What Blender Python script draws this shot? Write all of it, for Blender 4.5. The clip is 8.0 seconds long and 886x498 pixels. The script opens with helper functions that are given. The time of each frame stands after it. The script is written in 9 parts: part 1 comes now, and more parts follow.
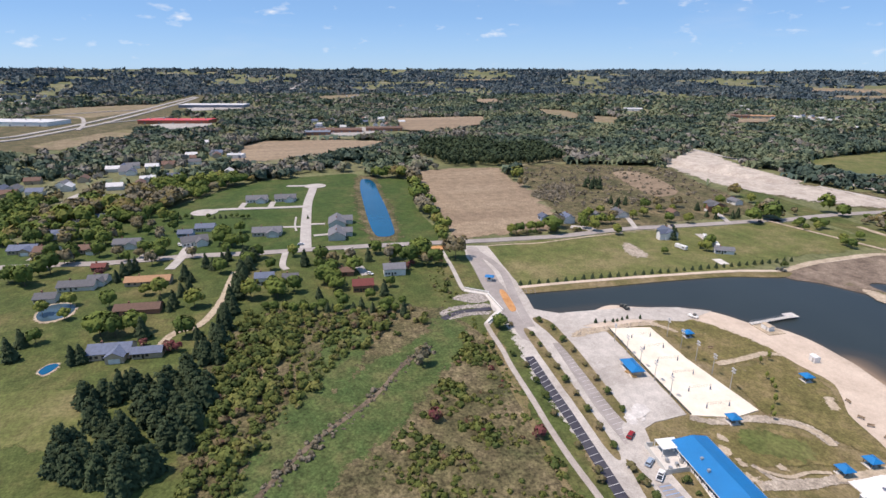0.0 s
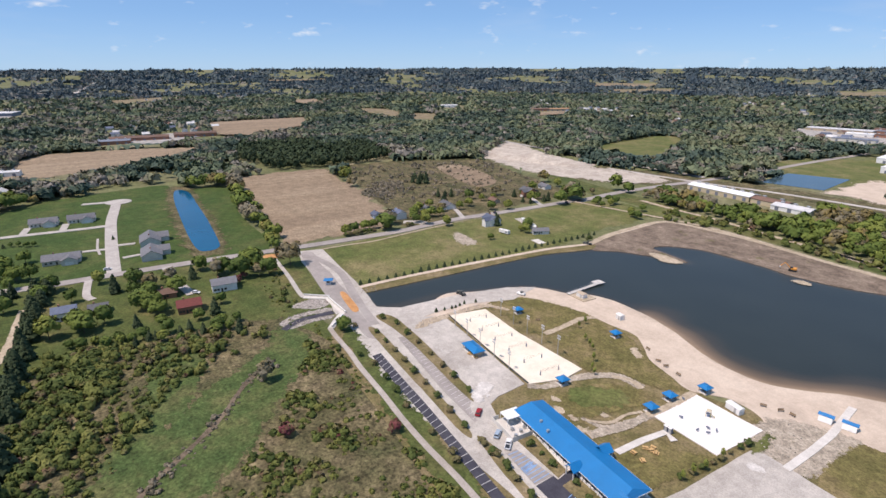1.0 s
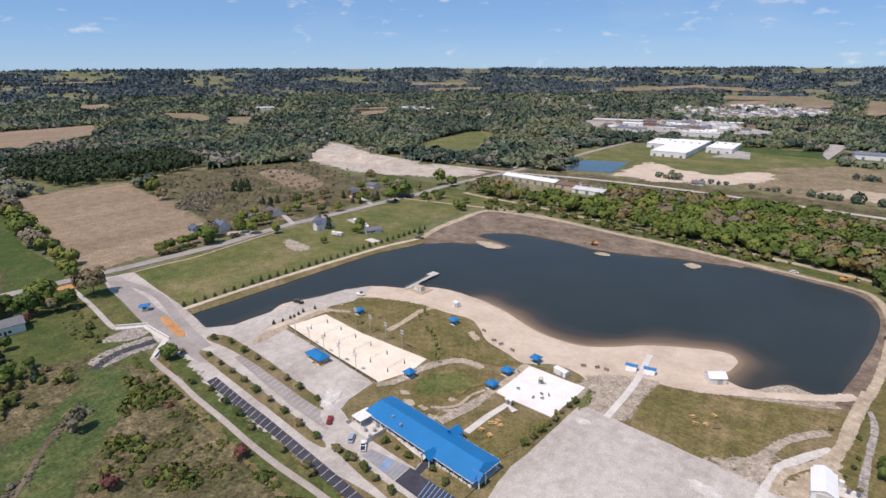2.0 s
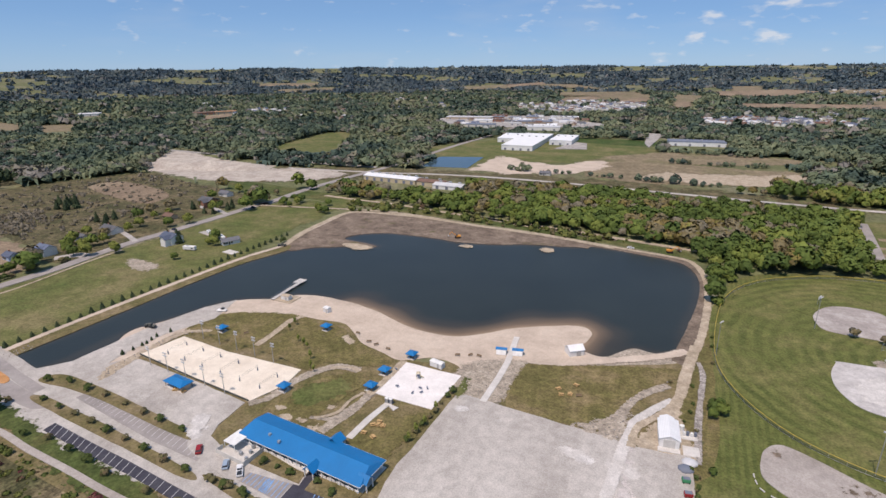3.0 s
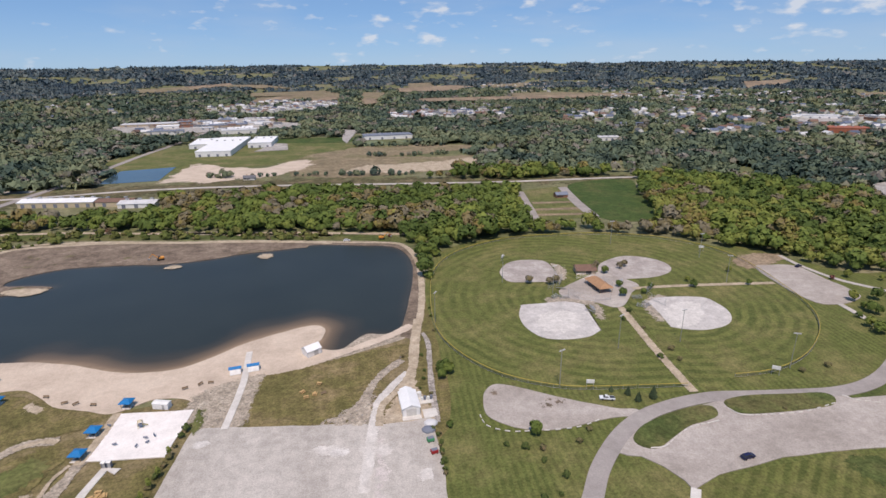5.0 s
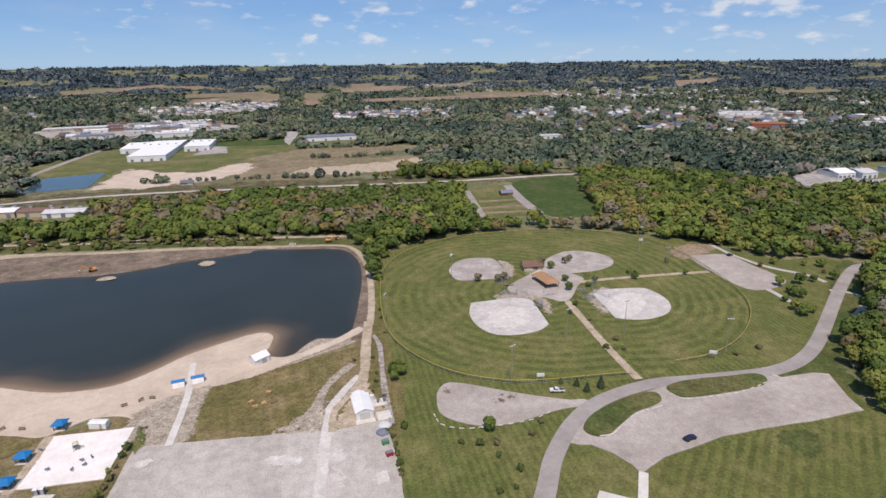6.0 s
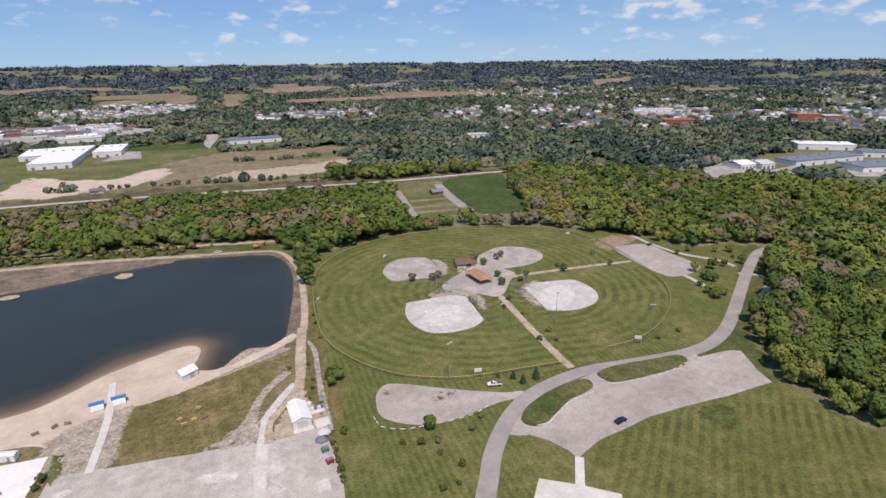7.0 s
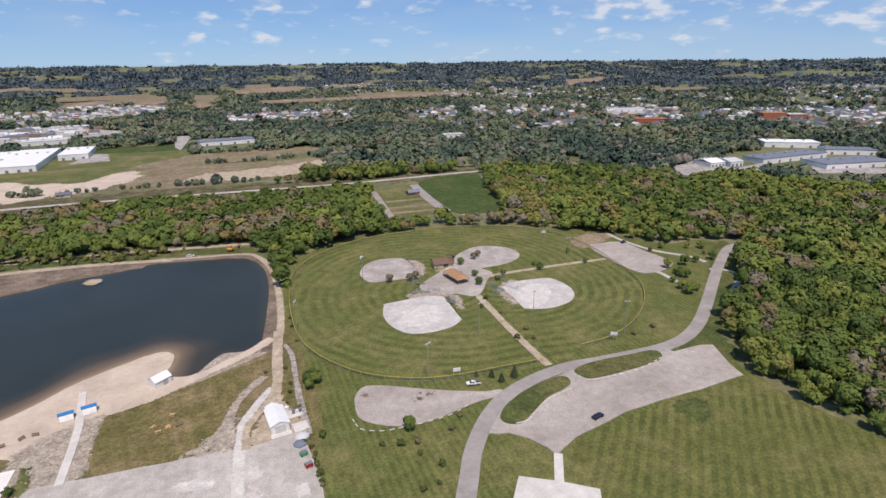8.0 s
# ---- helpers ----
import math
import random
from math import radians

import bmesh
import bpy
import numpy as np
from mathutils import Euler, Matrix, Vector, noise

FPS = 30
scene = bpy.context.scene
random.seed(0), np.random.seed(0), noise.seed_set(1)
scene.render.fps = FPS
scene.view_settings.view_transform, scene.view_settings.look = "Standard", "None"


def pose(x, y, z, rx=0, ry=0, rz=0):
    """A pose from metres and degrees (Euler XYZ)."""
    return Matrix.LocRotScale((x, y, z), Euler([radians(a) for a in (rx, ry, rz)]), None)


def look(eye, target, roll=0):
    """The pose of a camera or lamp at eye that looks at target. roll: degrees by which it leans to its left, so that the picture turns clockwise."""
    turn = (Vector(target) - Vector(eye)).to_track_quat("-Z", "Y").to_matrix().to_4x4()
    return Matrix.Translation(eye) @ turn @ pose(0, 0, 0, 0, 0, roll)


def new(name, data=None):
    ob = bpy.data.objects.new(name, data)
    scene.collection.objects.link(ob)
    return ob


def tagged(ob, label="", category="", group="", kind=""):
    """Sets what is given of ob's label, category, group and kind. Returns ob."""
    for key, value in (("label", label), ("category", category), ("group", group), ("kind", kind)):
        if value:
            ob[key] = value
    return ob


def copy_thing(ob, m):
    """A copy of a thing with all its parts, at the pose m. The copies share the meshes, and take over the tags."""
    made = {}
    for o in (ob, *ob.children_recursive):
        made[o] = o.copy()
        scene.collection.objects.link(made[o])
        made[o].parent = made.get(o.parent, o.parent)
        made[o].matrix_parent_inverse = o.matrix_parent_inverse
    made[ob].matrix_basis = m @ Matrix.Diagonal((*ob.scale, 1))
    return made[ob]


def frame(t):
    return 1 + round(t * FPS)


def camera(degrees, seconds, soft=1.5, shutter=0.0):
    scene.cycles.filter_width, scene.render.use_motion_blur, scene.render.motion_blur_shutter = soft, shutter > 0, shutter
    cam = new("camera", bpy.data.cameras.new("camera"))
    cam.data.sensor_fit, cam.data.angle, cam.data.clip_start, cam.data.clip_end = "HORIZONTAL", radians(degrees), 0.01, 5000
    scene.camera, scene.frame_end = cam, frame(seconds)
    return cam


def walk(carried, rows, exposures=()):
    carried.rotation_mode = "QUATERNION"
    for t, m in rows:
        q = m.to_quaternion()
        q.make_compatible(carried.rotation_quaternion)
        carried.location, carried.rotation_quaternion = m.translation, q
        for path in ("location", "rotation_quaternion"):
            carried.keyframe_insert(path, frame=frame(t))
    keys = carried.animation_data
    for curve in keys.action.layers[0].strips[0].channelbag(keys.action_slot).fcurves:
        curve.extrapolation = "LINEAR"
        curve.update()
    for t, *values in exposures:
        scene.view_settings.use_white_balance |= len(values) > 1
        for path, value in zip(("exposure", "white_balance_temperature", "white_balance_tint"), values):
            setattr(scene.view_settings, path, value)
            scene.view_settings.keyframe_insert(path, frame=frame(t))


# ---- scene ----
# ---- camera: a drone that hovers 120 m up and turns ----
cam = camera(78.0, 8.0)
HOVER = 120.0
TURNS = [
    (0, 72.86, -18.49, 0.18),
    (0.5, 65.01, -18.51, 0.08),
    (1, 54.93, -18.55, -0.13),
    (1.5, 45.15, -18.56, -0.17),
    (3, 22.23, -18.69, -0.46),
    (3.5, 14.67, -18.73, -0.55),
    (4, 7.12, -18.80, -0.62),
    (4.5, -0.41, -18.88, -0.64),
    (5, -8.13, -18.97, -0.58),
    (5.2, -11.09, -19.00, -0.62),
    (6.3, -13.88, -19.01, -0.62),
    (6.5, -13.71, -19.02, -0.63),
    (6.7, -13.52, -19.05, -0.62),
    (6.8, -14.60, -19.07, -0.62),
    (6.9, -17.79, -19.09, -0.61),
    (7, -21.22, -19.10, -0.61),
    (7.2, -22.75, -19.10, -0.59),
    (7.5, -22.84, -19.10, -0.56),
    (8, -23.77, -19.10, -0.61),
]
walk(cam, [(t, pose(0, 0, HOVER, 90 + pitch, 0, heading) @ pose(0, 0, 0, 0, 0, roll)) for t, heading, pitch, roll in TURNS],
     exposures=[(0, 0.16), (1.5, 0.01), (3.5, -0.23), (5, -0.19), (8, -0.14)])

# ---- sky and sun ----
SUN_UP, SUN_FROM = 64.0, 259.5          # degrees above the horizon; compass angle in the plan that it shines from
world = bpy.data.worlds.new("sky")
scene.world = world
world.use_nodes = True
sky = world.node_tree.nodes.new("ShaderNodeTexSky")
sky.sky_type = "NISHITA"
sky.sun_disc = False
sky.sun_elevation = radians(SUN_UP)
sky.sun_rotation = radians(90 - SUN_FROM)
sky.altitude, sky.air_density, sky.dust_density, sky.ozone_density = 2000, 0.75, 0.0, 5.0
back = world.node_tree.nodes["Background"]
back.inputs["Strength"].default_value = 0.105
clear = world.node_tree.nodes.new("ShaderNodeMix")
clear.data_type, clear.blend_type = "RGBA", "MULTIPLY"
clear.inputs[0].default_value, clear.inputs[7].default_value = 1.0, (0.74, 0.87, 1.06, 1)
world.node_tree.links.new(sky.outputs[0], clear.inputs[6])
even = world.node_tree.nodes.new("ShaderNodeMix")
even.data_type = "RGBA"
even.inputs[0].default_value, even.inputs[7].default_value = 0.5, (2.9, 5.0, 8.0, 1)
world.node_tree.links.new(clear.outputs[2], even.inputs[6])
world.node_tree.links.new(even.outputs[2], back.inputs["Color"])
sun = new("sun", bpy.data.lights.new("sun", "SUN"))
sun.data.energy, sun.data.angle, sun.data.color = 4.65, radians(0.5), (1.0, 0.848, 0.75)
ca, sa, ce, se = math.cos(radians(SUN_FROM)), math.sin(radians(SUN_FROM)), math.cos(radians(SUN_UP)), math.sin(radians(SUN_UP))
sun.matrix_world = look((900 * ca * ce, 900 * sa * ce, 900 * se), (0, 0, 0))

# ---- materials ----


def blank(name, rough=0.9, metal=0.0):
    m = bpy.data.materials.new(name)
    m.use_nodes = True
    b = m.node_tree.nodes["Principled BSDF"]
    b.inputs["Roughness"].default_value, b.inputs["Metallic"].default_value = rough, metal
    return m, m.node_tree, b


def node(tree, kind, **values):
    n = tree.nodes.new("ShaderNode" + kind)
    for key, v in values.items():
        n.inputs[key.replace("_", " ")].default_value = v
    return n


def ramp(tree, fac, stops):
    r = tree.nodes.new("ShaderNodeValToRGB")
    while len(r.color_ramp.elements) < len(stops):
        r.color_ramp.elements.new(0.5)
    for e, (at, c) in zip(r.color_ramp.elements, stops):
        e.position, e.color = at, (*c, 1)
    tree.links.new(fac, r.inputs[0])
    return r.outputs[0]


def blend(tree, mode, fac, a, b):
    n = tree.nodes.new("ShaderNodeMix")
    n.data_type, n.blend_type = "RGBA", mode
    for i, v in ((0, fac), (6, a), (7, b)):
        if isinstance(v, (int, float)):
            n.inputs[i].default_value = v
        elif isinstance(v, tuple):
            n.inputs[i].default_value = (*v, 1)
        else:
            tree.links.new(v, n.inputs[i])
    return n.outputs[2]


def noise_of(tree, size, detail=4.0, rough=0.6, stretch=None, turn=0.0):
    """Noise whose lumps measure about size metres, laid out in the plan."""
    geo = tree.nodes.new("ShaderNodeNewGeometry")
    src = geo.outputs["Position"]
    if stretch:
        mp = tree.nodes.new("ShaderNodeMapping")
        mp.inputs["Rotation"].default_value = (0, 0, radians(turn))
        mp.inputs["Scale"].default_value = stretch
        tree.links.new(src, mp.inputs[0])
        src = mp.outputs[0]
    n = node(tree, "TexNoise", Scale=1.0 / size, Detail=detail, Roughness=rough)
    tree.links.new(src, n.inputs["Vector"])
    return n.outputs["Fac"]


def grey(v):
    return (v, v, v)


def earth(name, low, mid, high, big=25.0, fine=1.2, rough=0.95, grain=0.35, bump=0.4, spots=None, stretch=None, turn=0.0):
    """Ground cover: broad patches between three colours, a fine grain, and scattered spots of a fourth."""
    m, tree, b = blank(name, rough)
    c = ramp(tree, noise_of(tree, big, 6, 0.62, stretch, turn), [(0.34, low), (0.5, mid), (0.66, high)])
    if spots:
        colour, size, share = spots
        mask = ramp(tree, noise_of(tree, size, 5, 0.7), [(1 - share, grey(0)), (min(1 - share + 0.1, 1), grey(1))])
        c = blend(tree, "MIX", mask, c, colour)
    middle = ramp(tree, noise_of(tree, math.sqrt(big * fine), 5, 0.65), [(0.36, grey(1 - 0.6 * grain)), (0.64, grey(1 + 0.45 * grain))])
    c = blend(tree, "MULTIPLY", 1.0, c, middle)
    fine_fac = noise_of(tree, fine, 5, 0.7)
    g = ramp(tree, fine_fac, [(0.35, grey(1 - grain)), (0.65, grey(1 + grain * 0.6))])
    c = blend(tree, "MULTIPLY", 1.0, c, g)
    tree.links.new(c, b.inputs["Base Color"])
    if bump:
        bp = node(tree, "Bump", Strength=bump, Distance=fine * 0.25)
        tree.links.new(fine_fac, bp.inputs["Height"])
        tree.links.new(bp.outputs[0], b.inputs["Normal"])
    b.inputs["Specular IOR Level"].default_value = 0.2
    return m


def mown(name, light, dark, rings=True, period=6.0, turn=0.0, strength=0.55, dry=(0.215, 0.185, 0.080)):
    """Lawn with the stripes that a mower leaves: rings round the object's origin, or straight bands."""
    m, tree, b = blank(name, 0.95)
    co = tree.nodes.new("ShaderNodeTexCoord")
    mp = tree.nodes.new("ShaderNodeMapping")
    mp.inputs["Rotation"].default_value = (0, 0, radians(turn))
    tree.links.new(co.outputs["Object"], mp.inputs[0])
    w = node(tree, "TexWave", Scale=2 * math.pi / (20 * period), Distortion=2.2 if rings else 1.1, Detail=3.0)
    w.inputs["Detail Scale"].default_value = 1.4
    w.wave_type = "RINGS" if rings else "BANDS"
    w.rings_direction = "Z"
    tree.links.new(mp.outputs[0], w.inputs["Vector"])
    base = ramp(tree, w.outputs["Fac"], [(0.25, dark), (0.75, light)])
    plain = tuple((p + q) / 2 for p, q in zip(light, dark))
    keep = ramp(tree, noise_of(tree, 38, 3), [(0.35, grey(strength * 0.25)), (0.6, grey(strength))])
    c = blend(tree, "MIX", keep, plain, base)
    worn = ramp(tree, noise_of(tree, 26, 6, 0.7), [(0.47, grey(0)), (0.70, grey(0.8))])
    c = blend(tree, "MIX", worn, c, dry)
    middle = noise_of(tree, 5, 5, 0.65)
    c = blend(tree, "MULTIPLY", 1.0, c, ramp(tree, middle, [(0.36, grey(0.82)), (0.64, grey(1.14))]))
    fine = noise_of(tree, 0.9, 5, 0.7)
    c = blend(tree, "MULTIPLY", 1.0, c, ramp(tree, fine, [(0.35, grey(0.66)), (0.65, grey(1.22))]))
    tree.links.new(c, b.inputs["Base Color"])
    b.inputs["Specular IOR Level"].default_value = 0.2
    return m


def coat(name, colour, rough=0.6, metal=0.0, wear=0.15, size=1.5, bump=0.0, by_object=0.0):
    """Paint, metal, wood and the like: one colour with blotches, grime and a little unevenness from piece to piece."""
    m, tree, b = blank(name, rough, metal)
    f = noise_of(tree, size, 6, 0.65)
    c = blend(tree, "MULTIPLY", 1.0, colour, ramp(tree, f, [(0.3, grey(1 - wear)), (0.7, grey(1 + wear * 0.5))]))
    if by_object:
        info = tree.nodes.new("ShaderNodeObjectInfo")
        c = blend(tree, "MULTIPLY", 1.0, c, ramp(tree, info.outputs["Random"], [(0, grey(1 - by_object)), (1, grey(1 + by_object))]))
    tree.links.new(c, b.inputs["Base Color"])
    if bump:
        bp = node(tree, "Bump", Strength=bump, Distance=0.05)
        tree.links.new(f, bp.inputs["Height"])
        tree.links.new(bp.outputs[0], b.inputs["Normal"])
    return m


def ribbed(name, colour, pitch=0.4, rough=0.4, metal=0.0, wear=0.12):
    """Standing-seam or corrugated sheet: ribs across the object's x axis."""
    m, tree, b = blank(name, rough, metal)
    co = tree.nodes.new("ShaderNodeTexCoord")
    w = node(tree, "TexWave", Scale=2 * math.pi / (20 * pitch))
    tree.links.new(co.outputs["Object"], w.inputs["Vector"])
    seam = ramp(tree, w.outputs["Fac"], [(0.0, grey(0.86)), (0.25, grey(1.0))])
    c = blend(tree, "MULTIPLY", 1.0, colour, seam)
    c = blend(tree, "MULTIPLY", 1.0, c, ramp(tree, noise_of(tree, 6, 6, 0.7), [(0.3, grey(1 - wear)), (0.7, grey(1 + wear * 0.5))]))
    tree.links.new(c, b.inputs["Base Color"])
    bp = node(tree, "Bump", Strength=0.5, Distance=0.04)
    tree.links.new(w.outputs["Fac"], bp.inputs["Height"])
    tree.links.new(bp.outputs[0], b.inputs["Normal"])
    return m


def foliage(name, stops, shine=0.12):
    """Leaves: each crown takes its own place on the ramp by its tint, each clump strays a little from it."""
    m, tree, b = blank(name, 0.75)
    at = tree.nodes.new("ShaderNodeAttribute")
    at.attribute_name = "tint"
    c = ramp(tree, at.outputs["Fac"], stops)
    g = tree.nodes.new("ShaderNodeNewGeometry")
    c = blend(tree, "MULTIPLY", 1.0, c, ramp(tree, g.outputs["Random Per Island"], [(0, grey(0.88)), (1, grey(1.10))]))
    tree.links.new(c, b.inputs["Base Color"])
    b.inputs["Specular IOR Level"].default_value = shine
    return m


TOWN = []                                # built-up outlines, where trees stand thinly


M = {
    "forest_floor": earth("forest_floor", (0.115, 0.128, 0.058), (0.155, 0.162, 0.076), (0.21, 0.190, 0.118), 160, 4.0, spots=((0.29, 0.25, 0.185), 210, 0.42)),
    "lawn": earth("lawn", (0.062, 0.088, 0.025), (0.088, 0.106, 0.033), (0.146, 0.132, 0.054), 28, 1.2, grain=0.42),
    "bright_lawn": earth("bright_lawn", (0.046, 0.080, 0.020), (0.062, 0.094, 0.025), (0.095, 0.108, 0.037), 30, 1.2, grain=0.4),
    "dry_lawn": earth("dry_lawn", (0.120, 0.112, 0.042), (0.185, 0.150, 0.072), (0.25, 0.195, 0.115), 14, 0.9, spots=((0.38, 0.31, 0.225), 7, 0.36)),
    "thin_green": earth("thin_green", (0.122, 0.112, 0.040), (0.165, 0.140, 0.056), (0.23, 0.178, 0.092), 15, 0.9, grain=0.4, spots=((0.30, 0.245, 0.165), 8, 0.34)),
    "scuffed": earth("scuffed", (0.29, 0.25, 0.20), (0.38, 0.325, 0.262), (0.45, 0.39, 0.32), 6, 0.7, grain=0.4, spots=((0.15, 0.138, 0.065), 4, 0.38)),
    "white_gravel": earth("white_gravel", (0.50, 0.47, 0.445), (0.58, 0.55, 0.52), (0.66, 0.63, 0.60), 4, 0.5, grain=0.2, spots=((0.42, 0.38, 0.36), 3, 0.36)),
    "packed_gravel": earth("packed_gravel", (0.45, 0.40, 0.38), (0.52, 0.47, 0.445), (0.575, 0.525, 0.50), 8, 0.5, grain=0.15, spots=((0.40, 0.36, 0.34), 5, 0.42)),
    "meadow": earth("meadow", (0.076, 0.078, 0.035), (0.126, 0.110, 0.056), (0.205, 0.165, 0.097), 18, 1.4, grain=0.68),
    "wet_meadow": earth("wet_meadow", (0.056, 0.090, 0.028), (0.080, 0.110, 0.036), (0.120, 0.126, 0.050), 14, 1.2, grain=0.5),
    "hayfield": earth("hayfield", (0.092, 0.116, 0.034), (0.136, 0.142, 0.050), (0.205, 0.178, 0.085), 34, 1.4),
    "stubble": earth("stubble", (0.22, 0.165, 0.115), (0.27, 0.205, 0.14), (0.32, 0.25, 0.175), 40, 1.5, stretch=(1, 0.12, 1), turn=12),
    "tan_field": earth("tan_field", (0.20, 0.16, 0.10), (0.25, 0.20, 0.13), (0.16, 0.15, 0.07), 60, 4),
    "soil": earth("soil", (0.11, 0.085, 0.06), (0.155, 0.12, 0.088), (0.21, 0.165, 0.12), 18, 1.0),
    "mud": earth("mud", (0.13, 0.10, 0.075), (0.20, 0.155, 0.12), (0.27, 0.215, 0.165), 14, 1.0, spots=((0.12, 0.115, 0.04), 16, 0.40)),
    "sand": earth("sand", (0.46, 0.378, 0.305), (0.53, 0.438, 0.355), (0.58, 0.488, 0.40), 14, 0.7, grain=0.10, bump=0.3),
    "sand_track": earth("sand_track", (0.34, 0.28, 0.20), (0.43, 0.355, 0.265), (0.49, 0.41, 0.315), 7, 0.7, grain=0.25, spots=((0.16, 0.145, 0.06), 5, 0.34)),
    "white_sand": earth("white_sand", (0.68, 0.595, 0.49), (0.74, 0.655, 0.545), (0.79, 0.71, 0.60), 9, 0.6, grain=0.08, bump=0.25),
    "play_sand": earth("play_sand", (0.70, 0.665, 0.64), (0.76, 0.72, 0.695), (0.81, 0.775, 0.75), 6, 0.6, grain=0.07, bump=0.25),
    "infield": earth("infield", (0.44, 0.412, 0.395), (0.505, 0.477, 0.458), (0.57, 0.54, 0.52), 9, 0.8, grain=0.16, bump=0.15),
    "infield_skin": earth("infield_skin", (0.53, 0.50, 0.47), (0.585, 0.555, 0.525), (0.64, 0.605, 0.575), 4, 0.7, grain=0.16, bump=0.15),
    "worn_infield": earth("worn_infield", (0.31, 0.275, 0.255), (0.38, 0.34, 0.315), (0.47, 0.43, 0.405), 9, 0.8, grain=0.15, bump=0.15),
    "gravel": earth("gravel", (0.372, 0.340, 0.308), (0.455, 0.420, 0.384), (0.535, 0.497, 0.458), 22, 0.5, grain=0.2, bump=0.3, spots=((0.585, 0.55, 0.512), 12, 0.36), stretch=(1, 0.45, 1), turn=20),
    "dusty_gravel": earth("dusty_gravel", (0.50, 0.465, 0.43), (0.57, 0.535, 0.50), (0.63, 0.595, 0.56), 5, 0.5, grain=0.18, bump=0.2),
    "old_gravel": earth("old_gravel", (0.330, 0.292, 0.262), (0.392, 0.350, 0.318), (0.45, 0.408, 0.374), 18, 0.6, grain=0.18, bump=0.3, spots=((0.22, 0.185, 0.155), 13, 0.28), stretch=(0.5, 1, 1), turn=30),
    "road": earth("road", (0.27, 0.245, 0.23), (0.315, 0.285, 0.27), (0.355, 0.325, 0.305), 12, 0.5, grain=0.12, bump=0.1, spots=((0.22, 0.20, 0.19), 7, 0.27)),
    "far_road": earth("far_road", (0.33, 0.31, 0.29), (0.38, 0.355, 0.335), (0.42, 0.395, 0.37), 30, 3),
    "new_asphalt": earth("new_asphalt", (0.048, 0.047, 0.062), (0.058, 0.057, 0.074), (0.072, 0.071, 0.086), 8, 0.4, grain=0.15, bump=0.1),
    "concrete": earth("concrete", (0.52, 0.49, 0.455), (0.58, 0.55, 0.515), (0.64, 0.61, 0.575), 6, 0.5, grain=0.1, bump=0.1),
    "pale_road": earth("pale_road", (0.36, 0.335, 0.31), (0.42, 0.39, 0.365), (0.47, 0.44, 0.41), 9, 0.6, grain=0.14, bump=0.1),
    "orange_clay": earth("orange_clay", (0.42, 0.21, 0.085), (0.50, 0.26, 0.11), (0.56, 0.32, 0.16), 5, 0.6, grain=0.2),
    "spoil": earth("spoil", (0.36, 0.31, 0.265), (0.45, 0.395, 0.34), (0.53, 0.475, 0.41), 16, 1.5, grain=0.2, bump=0.5),
    "stone": earth("stone", (0.26, 0.23, 0.205), (0.36, 0.325, 0.295), (0.47, 0.43, 0.395), 2.5, 0.4, grain=0.45, bump=0.6),
    "outfield": mown("outfield", (0.156, 0.164, 0.050), (0.076, 0.094, 0.026), True, 6.0, 0, 0.62),
    "east_lawn": mown("east_lawn", (0.140, 0.152, 0.045), (0.082, 0.100, 0.028), False, 2.6, 2, 0.62),
    "striped_lawn": mown("striped_lawn", (0.148, 0.152, 0.046), (0.078, 0.093, 0.025), False, 3.7, 47, 0.75),
    "line_paint": coat("line_paint", (0.62, 0.61, 0.6), 0.7, wear=0.3),
    "blue_paint": coat("blue_paint", (0.20, 0.36, 0.62), 0.7, wear=0.3),
    "blue_roof": ribbed("blue_roof", (0.006, 0.165, 0.43), 0.45, 0.5),
    "white_wall": coat("white_wall", (0.74, 0.73, 0.71), 0.6),
    "white_metal": ribbed("white_metal", (0.82, 0.82, 0.82), 0.5, 0.4),
    "cream_metal": ribbed("cream_metal", (0.55, 0.47, 0.33), 0.6, 0.5),
    "grey_roof": coat("grey_roof", (0.135, 0.137, 0.152), 0.85, wear=0.25, size=1.2, by_object=0.25),
    "slate_roof": coat("slate_roof", (0.105, 0.128, 0.19), 0.8, wear=0.25, size=1.2, by_object=0.2),
    "brown_roof": coat("brown_roof", (0.16, 0.095, 0.07), 0.85, wear=0.25, size=1.2, by_object=0.2),
    "red_roof": coat("red_roof", (0.15, 0.035, 0.03), 0.8, wear=0.25, size=1.2),
    "tan_roof": coat("tan_roof", (0.38, 0.22, 0.12), 0.85, wear=0.2, size=1.2),
    "bright_red": coat("bright_red", (0.55, 0.05, 0.045), 0.5, wear=0.15),
    "brick_red": coat("brick_red", (0.33, 0.11, 0.06), 0.8, wear=0.2),
    "white_roof": coat("white_roof", (0.80, 0.80, 0.80), 0.6, wear=0.08, size=8),
    "flat_roof": coat("flat_roof", (0.56, 0.56, 0.57), 0.7, wear=0.18, size=6),
    "dark_flat_roof": coat("dark_flat_roof", (0.17, 0.19, 0.24), 0.7, wear=0.2, size=6),
    "siding": coat("siding", (0.62, 0.60, 0.56), 0.7, by_object=0.12),
    "blue_siding": coat("blue_siding", (0.32, 0.42, 0.56), 0.7),
    "tan_siding": coat("tan_siding", (0.42, 0.34, 0.25), 0.75, by_object=0.15),
    "brick": coat("brick", (0.30, 0.15, 0.10), 0.85, wear=0.25, size=0.5),
    "dark": coat("dark", (0.03, 0.032, 0.036), 0.35, wear=0.2),
    "galvanised": coat("galvanised", (0.45, 0.46, 0.47), 0.45, 0.6, wear=0.2),
